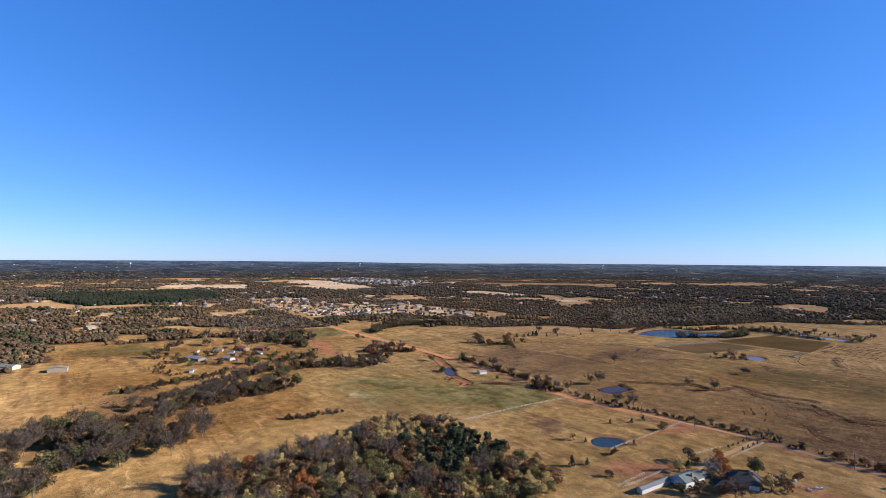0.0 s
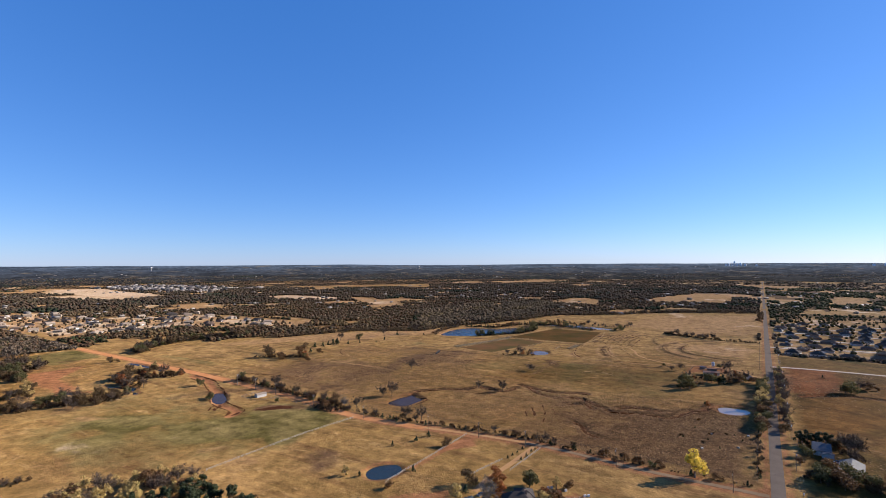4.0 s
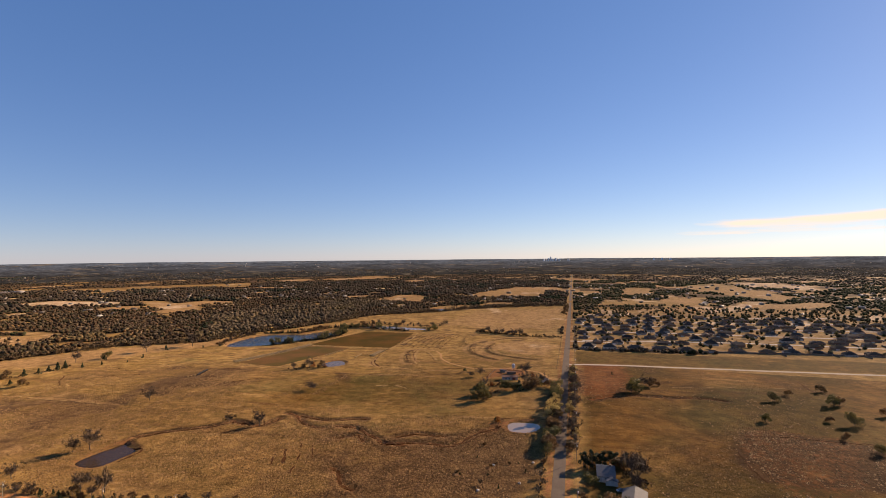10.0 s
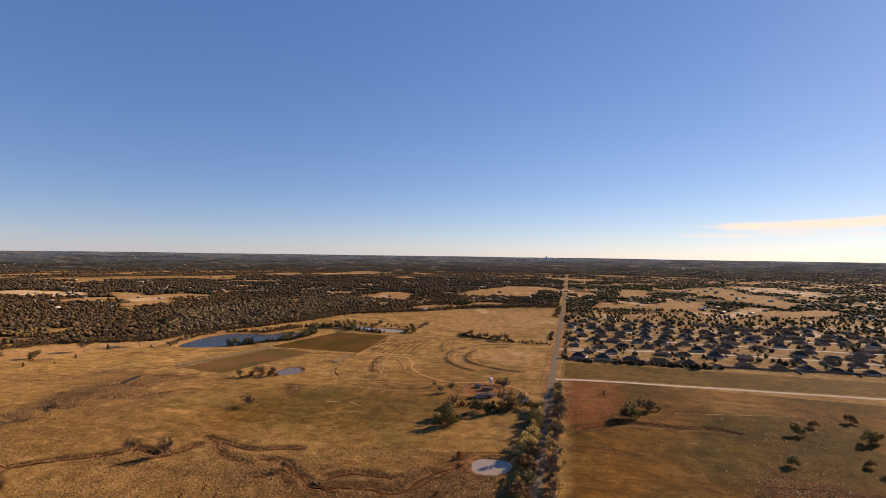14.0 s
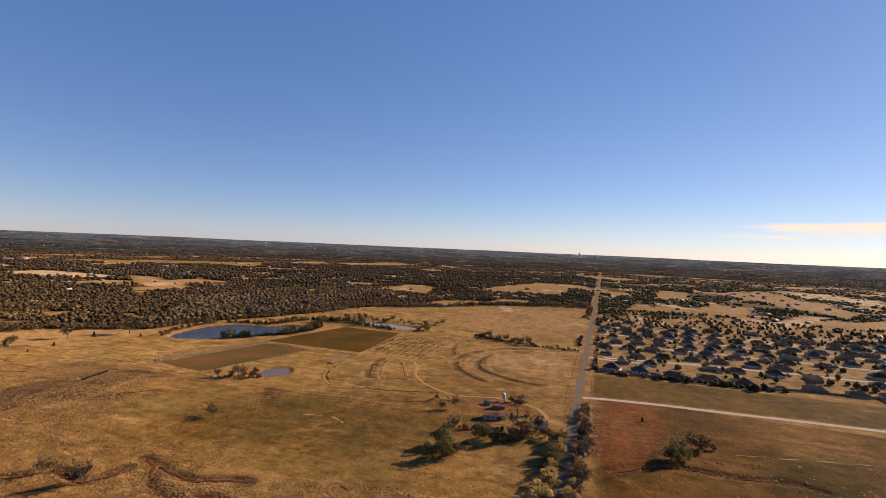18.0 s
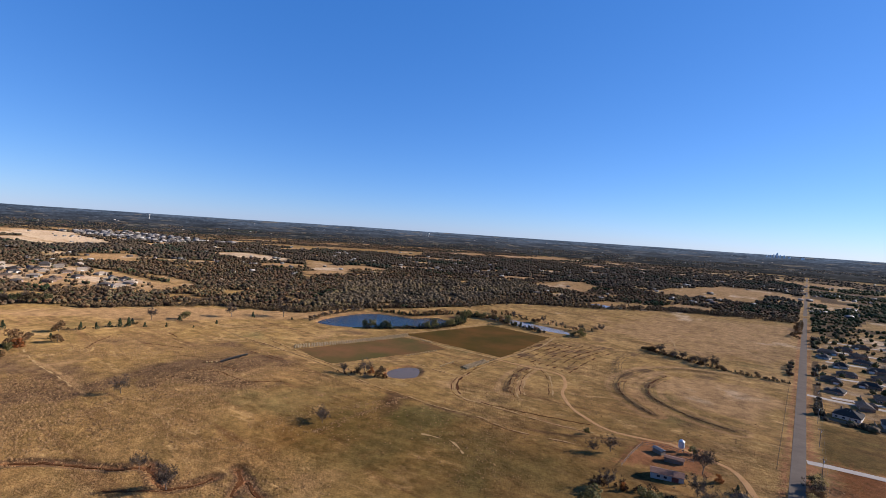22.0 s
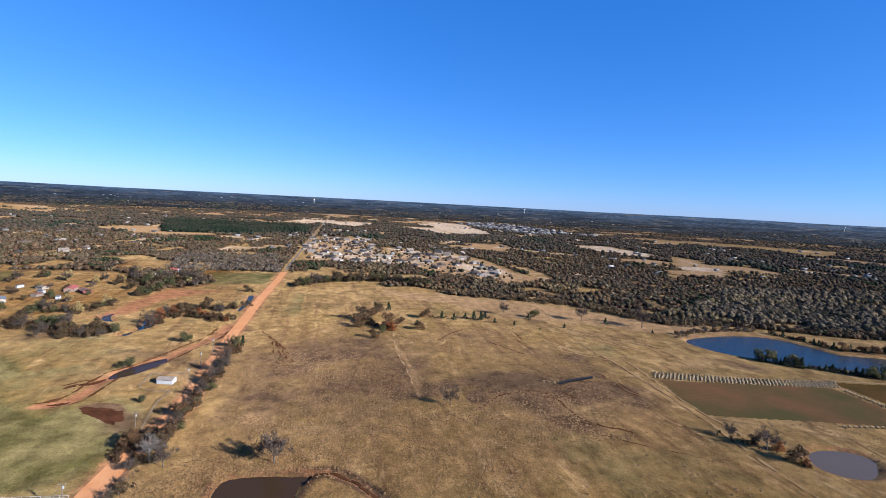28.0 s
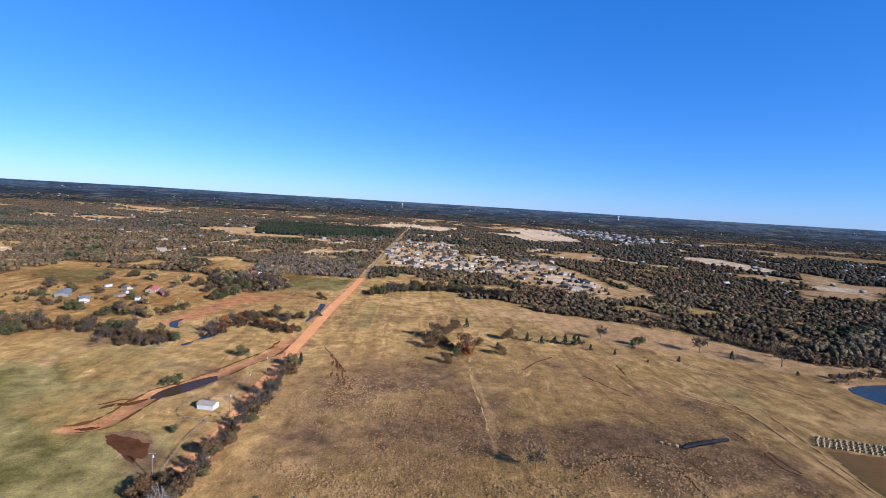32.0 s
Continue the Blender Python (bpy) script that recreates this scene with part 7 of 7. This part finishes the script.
water_tower(-2560, 3420)
water_tower(-4250, 120)
water_tower(-3900, 1800)
for k, (bearing, tall, wide) in enumerate([(3.1, 14, 12), (2.85, 20, 10), (2.6, 26, 9), (2.35, 40, 11), (2.1, 24, 12), (1.8, 24, 14), (1.4, 15, 16), (0.4, 12, 20), (-8.6, 16, 16), (-9.4, 18, 14), (-10.2, 14, 18)]):
    b = radians(bearing)
    x, y = -math.sin(b) * 4640, 4640 * math.cos(b)
    root = new("tower_block")
    z = level(x, y)
    part_of("shaft", Shape().box(-wide / 2, -wide / 2, -10, wide / 2, wide / 2, tall * 0.85).mesh("shaft", FAR_GREY), root)
    part_of("crown", Shape().box(-wide * 0.35, -wide * 0.35, tall * 0.85, wide * 0.35, wide * 0.35, tall).mesh("crown", FAR_GREY), root)
    root.location = (x, y, z)
    tagged(root, "tower block painted haze-pale on the horizon", "tower block", "skyline")

# thin cloud low over the horizon; its sunlit brightness is its own glow
n = Nodes("thin_cloud", 1.0, 0.0)
streaks = n.noise(0.0016, 6, 0.6, stretch=(1, 1, 9.0))
sep = n.add("ShaderNodeSeparateXYZ")
n.link(n.add("ShaderNodeAttribute", attribute_name="thickness").outputs["Color"], sep.inputs[0])
dens = n.ramp(n.math("ADD", n.math("MULTIPLY", n.math("SUBTRACT", streaks, 0.5), 1.2), sep.outputs[0]), (0.35, 0.0), (0.75, 1.0))
glow = n.add("ShaderNodeEmission")
glow.inputs["Color"].default_value, glow.inputs["Strength"].default_value = (1.0, 0.95, 0.88, 1), 0.36
clear, both = n.add("ShaderNodeBsdfTransparent"), n.add("ShaderNodeMixShader")
n.link(dens, both.inputs[0])
n.link(clear.outputs[0], both.inputs[1])
n.link(glow.outputs[0], both.inputs[2])
n.link(both.outputs[0], n.tree.nodes["Material Output"].inputs["Surface"])
cb, ce = np.meshgrid(np.radians(np.linspace(6, 62, 113)), np.radians(np.linspace(0.9, 5.3, 37)))
cv = np.stack([np.sin(cb) * 4660, np.cos(cb) * 4660, 117 + 4660 * np.tan(ce)], -1).reshape(-1, 3)
ci = np.arange(113 * 37).reshape(37, 113)
cq = np.stack([ci[:-1, :-1], ci[:-1, 1:], ci[1:, 1:], ci[1:, :-1]], -1).reshape(-1, 4)
cloud_mesh = mesh_np("cloud", cv, cq, n.mat, True)
deg_b, deg_e = np.degrees(cb).ravel(), np.degrees(ce).ravel()
core = 0.78 * ease(deg_b, 8, 19) * np.exp(-((deg_e - 3.35 - 0.02 * (deg_b - 22)) / 0.6) ** 2) + 0.40 * ease(deg_b, 6, 12) * np.exp(-((deg_e - 2.3) / 0.32) ** 2) * (1 - ease(deg_b, 26, 34))
core *= 1 - ease(deg_b, 52, 62)
layer = cloud_mesh.color_attributes.new("thickness", "FLOAT_COLOR", "POINT")
layer.data.foreach_set("color", np.repeat(core[:, None], 4, 1).astype(np.float32).ravel())
cloud = tagged(new("cloud", cloud_mesh), "thin bright streak of cloud low in the sky", "cloud", kind="structure")

tx, ty = rng.uniform(-1480, -800, 900), rng.uniform(170, 520, 900)
away = np.array([min(math.hypot(a - b0, b - b1) for b0, b1 in spots) for a, b in zip(tx, ty)])
m = (away > 10) & (inside(tx, ty, FAR_TOWN) > -5)
scatter([crown_template(30, 0.22) for _ in range(5)], tx[m][:420], ty[m][:420], rng.uniform(1.6, 3.8, len(tx[m][:420])), "town_trees", WOODS_NEAR, "brown trees between the town houses", (0.8, 1.2))

# ---------- worn lines and painted dark strips in the pasture ---
# Dark strips: gullies and pond banks, with crease and mound shadows painted in.
EARTH_SHADE_LINES = [*GULLIES, *(smooth_line(q, 2.0) for q in (
    [(-232, 244), (-218, 255), (-213, 261)], [(-43, 283), (-44, 297), (-41, 308), (-24, 312), (-12, 310)], [(-276, 213), (-268, 212), (-264, 207), (-264, 190)], [(-365, 413), (-345, 414)], [(-347, 362), (-335, 367)],
    [(-492, 390), (-472, 388)], [(-387, 411), (-377, 411)], [(-567, 574), (-528, 571)], [(-474, 316), (-490, 328), (-505, 345)], [(-466, 355), (-449, 366), (-434, 375)], [(-364, 410), (-349, 408), (-343, 413)], [(-176, 450), (-144, 455), (-119, 460), (-104, 463)], [(209, 479), (207, 433)], [(116, 309), (142, 314), (166, 314), (190, 316)],
    [(104, 281), (104, 253), (107, 241)], [(-335, 307), (-349, 327), (-346, 351), (-312, 359), (-298, 378)], [(-397, 78), (-406, 88), (-408, 92)], [(-60, 259), (-47, 282), (-41, 291)]))]
for k, line in enumerate(EARTH_SHADE_LINES):
    s = np.linspace(0, 1, max(3, int(len(line) * 1.6)))
    i = np.linspace(0, len(line) - 1, len(s))
    fine = np.column_stack([np.interp(i, np.arange(len(line)), line[:, c]) for c in (0, 1)])
    fine += np.column_stack([wave(fine[:, 1], fine[:, 0], 3.1, k), wave(fine[:, 0], fine[:, 1], 2.7, k + 2.0)]) * 0.7
    ribbon("gully", fine, ((1.4, 1.7, 1.4, 2.2, 1.2, 1.6, 1.9, 1.8, 1.4, 1.6)[k] if k < 10 else 1.2), EARTH_AND_SHADE, "dark earth strip with gully and mound shade painted in", "gully", 0.22 if k < 10 else 0.06, 0.7 * k, 0.85)
WHEEL_LINES = [[(-440, 437), (-407, 438), (-376, 435), (-331, 433), (-258, 422), (-221, 422), (-194, 421), (-165, 425), (-140, 421), (-100, 428)],
               [(-227, 561), (-225, 522), (-222, 492), (-210, 463), (-192, 448), (-173, 448), (-151, 448), (-131, 447), (-100, 450)], [(-424, 452), (-340, 439), (-289, 436)],
               [(-229, 557), (-208, 563), (-182, 569), (-163, 561)], [(-288, 498), (-256, 491), (-232, 489), (-222, 492)], [(186, 443), (89, 414)], [(-200, 579), (-172, 546), (-148, 500)],
               [(-194, 568), (-189, 531), (-179, 502), (-168, 482), (-160, 475)], [(-190, 566), (-184, 531), (-174, 504), (-164, 486)], [(-312, 339), (-295, 361), (-281, 380), (-262, 410)]]
PALE_LINES = [[(-505, 446), (-482, 468), (-455, 490), (-438, 511)], [(-457, 394), (-437, 416), (-423, 431), (-414, 443)], [(-498, 281), (-447, 277), (-408, 278), (-379, 278)],
              [(-172, 381), (-153, 384), (-140, 376)], [(-205, 866), (-153, 864), (-129, 816), (-119, 782)], [(-85, 959), (-55, 843), (-14, 782)]]
TILLED = [[(-164, 236), (-153, 213), (-147, 194)], [(-169, 225), (-158, 205)], [(-155, 234), (-142, 209)], [(-170, 213), (-164, 202)], [(-117, 593), (-119, 569), (-107, 542), (-92, 524), (-81, 513)], [(-196, 551), (-190, 521), (-177, 492), (-168, 480)],
          [(-224, 517), (-215, 481), (-204, 463), (-195, 454)], [(-96, 630), (-100, 590), (-92, 558), (-77, 541), (-56, 526), (-32, 518)]]
WHEEL_LINES += [[(-226 + 8 * k, 584 - 1.5 * k), (-229 + 8 * k, 640), (-227 + 8.5 * k, 684 + k)] for k in range(9)]
WHEEL_LINES += [[(-512 + 9 * k, 172 + 4 * k), (-488 + 9 * k, 182 + 4 * k), (-450 + 7 * k, 188 + 5 * k)] for k in range(4)]


def dashes(name, lines, wide, material, label, lift=0.05):
    """Worn lines broken into uneven lengths, as one thin sheet on the grass."""
    v, f = [], []
    for k, q in enumerate(lines):
        line = smooth_line(q, 1.5)
        line = line + np.column_stack([wave(line[:, 1], line[:, 0], 4.1, k), wave(line[:, 0], line[:, 1], 3.7, k + 2.0)]) * 0.5
        d = np.gradient(line, axis=0)
        side = np.stack([-d[:, 1], d[:, 0]], -1) / np.maximum(np.hypot(d[:, 0], d[:, 1]), 1e-9)[:, None]
        w = wide * np.clip(0.55 + 0.8 * wave(line[:, 0] * 1.0, line[:, 1], 4.5, k) + 0.5 * wave(line[:, 0], line[:, 1], 1.7, k), 0, 1.3)
        for i in range(len(line) - 1):
            if w[i] < 0.06 and w[i + 1] < 0.06:
                continue
            q4 = [line[i] - side[i] * w[i] / 2, line[i + 1] - side[i + 1] * w[i + 1] / 2, line[i + 1] + side[i + 1] * w[i + 1] / 2, line[i] + side[i] * w[i] / 2]
            f.append(tuple(range(len(v), len(v) + 4)))
            v += [(a, b, 0.0) for a, b in q4]
    v = np.array(v)
    v[:, 2] = height(v[:, 0], v[:, 1]) + lift
    return tagged(new(name, mesh_np(name, v, np.array(f), material)), label, "track", kind="structure")


dashes("wheel_tracks", WHEEL_LINES[:10], 0.8, EARTH_AND_SHADE, "dark worn wheel tracks in dry grass")
dashes("worn_tracks", PALE_LINES, 1.7, PALE_GRASS, "pale worn tracks across the dry pasture", 0.06)
dashes("tilled_rows", TILLED, 1.8, EARTH_AND_SHADE, "dark turned rows of soil in the pasture", 0.08)
dashes("terrace_furrows", WHEEL_LINES[10:], 1.9, EARTH_AND_SHADE, "dark broken furrows on the terraced pasture")
# Flat dark dashes along both sides of the creek.
dashes("creek_bank", [[(a[0] + 2.6 * j, a[1] + 5.5 * j) for a in CREEK_CLAY[::3]] for j in (-1, 1)], 2.2, EARTH_AND_SHADE, "dark flat strips along the creek's clay bank", 0.1)
dashes("terrace_ridges", [[(a[0] + 3.2 * j, a[1] - 1.5 * j) for a in line[::4]] for line in TERRACES[:4] for j in (-1.5, -0.5, 0.5, 1.5)], 1.3, DARK_GRASS, "dark curved ridges on the terraced pasture", 0.12)
dashes("wheel_tracks", [[(a[0] + 2.2, a[1] + 1.6) for a in q] for q in WHEEL_LINES[:9]], 1.2, PALE_GRASS, "pale flattened wheel tracks in dry grass", 0.06)
for k, q in enumerate([[(-472, 409), (-439, 425), (-422, 446)], [(-512, 453), (-469, 487), (-444, 516)], [(-503, 444), (-472, 460), (-437, 486)], [(-362, 588), (-345, 652), (-330, 716)], [(-229, 566), (-224, 640), (-235, 708)], [(-352, 578), (-285, 569), (-232, 566)]]):
    ribbon("worn_path", smooth_line(q, 2.0), 1.2 if k < 3 else 2.0, PALE_GRASS, "pale worn line in dry grass", "track", 0.035, 1.1 * k, 0.5)
for q in ([(-372, 82), (-376, 90), (-377, 94), (-371, 90)], [(-366, 99), (-367, 108), (-362, 121), (-352, 127), (-345, 125), (-354, 110)], [(-391, 80), (-398, 82), (-403, 91), (-411, 97), (-412, 99), (-401, 94), (-396, 86)]):
    line = smooth_line(q, 1.5, True)
    mid = line.mean(0)
    line = mid + (line - mid) * (0.9 + 0.16 * wave(line[:, 0], line[:, 1], 4.5, 0.4) + 0.12 * wave(line[:, 0], line[:, 1], 1.6, 1.1))[:, None]
    tagged(new("mud", mesh_of("mud", [(a, b, level(a, b) + 0.05) for a, b in line] + [(*line.mean(0), level(*line.mean(0)) + 0.12)],
               [(i, (i + 1) % len(line), len(line)) for i in range(len(line))], CLAY_DARK)), "wet dark red mud beside the creek", "mud", kind="structure")

# ---------- grass clumps ----------


def clump_template():
    a = np.arange(5) * 2 * math.pi / 5
    v = np.column_stack([np.cos(a), np.sin(a), 0 * a - 0.1]) * rng.uniform(0.7, 1.3, 5)[:, None]
    v = np.vstack([v, [(rng.normal() * 0.25, rng.normal() * 0.25, 1.0)]])
    return v, np.array([(i, (i + 1) % 5, 5) for i in range(5)])


CLUMPS = canopy("dry_grass_clumps", (0.13, 0.078, 0.036), (0.215, 0.135, 0.06), (0.28, 0.18, 0.08), (0.345, 0.228, 0.108), (0.41, 0.285, 0.145), scale=0.02)
px, py, ps = [], [], []
for box, count, size, lo in (((-310, 150, -12, 310), 16000, 230, 0.0), ((-510, 160, -290, 420), 19000, 230, -0.1), ((8, 200, 220, 500), 7000, 110, 0.1), ((-530, -214, -438, -162), 2600, 60, -0.4), ((-300, 300, -20, 560), 7000, 160, 0.25), ((108, 214, 188, 322), 2600, 110, -0.4)):
    x, y = rng.uniform(box[0], box[2], count), rng.uniform(box[1], box[3], count)
    m = wave(x, y, 34, 2.1) + 0.5 * wave(x * 0.4, y * 1.3, 9, 0.8) > lo + rng.normal(size=count) * 0.35
    px.append(x[m]), py.append(y[m]), ps.append(rng.uniform(0.3, 0.82, int(m.sum())) ** 1.3)
for q, wide, per, lo, hi in [
        ([(-349, 172), (-339, 200), (-327, 225), (-321, 252), (-330, 284), (-322, 302), (-310, 327), (-291, 374)], 6, 5.0, 0.3, 0.8), ([(-398, 169), (-397, 194), (-400, 224), (-392, 270)], 5, 4.0, 0.3, 0.8),
        ([(-407, 170), (-382, 193), (-364, 218), (-345, 257)], 4, 4.0, 0.3, 0.8), ([(-215, 339), (-216, 363), (-217, 396), (-219, 425)], 4, 3.0, 0.3, 0.7), ([(-335, 307), (-349, 327), (-346, 351), (-312, 359)], 8, 5.0, 0.3, 0.9),
        ([(-512, 189), (-465, 191), (-440, 200)], 12, 5.0, 0.3, 0.7), ([(-241, 329), (-234, 364), (-223, 403)], 5, 2.5, 0.3, 0.7)] + [(list(map(tuple, line[::3])), 6.0, 1.2, 0.3, 0.8) for line in GULLIES]:
    x, y, size = band(q, wide, per, lo, hi)
    px.append(x), py.append(y), ps.append(size)
px, py, ps = np.concatenate(px), np.concatenate(py), np.concatenate(ps)
dry = (np.abs(px) > 5.5) & (close_line(px, py, DIRT_ROAD, 30) > 5)
for shore, _ in SHORES:
    dry &= inside(px, py, shore) < -1
for line in (PLOUGH_LINE, SOWN_LINE):
    dry &= inside(px, py, line) < 0
tall_grass = scatter([clump_template() for _ in range(8)], px[dry], py[dry], ps[dry], "grass_clumps", CLUMPS, "clumps of dry grass and clods in the pasture", (0.6, 1.1), 0.05)
tall_grass["category"] = "grass"
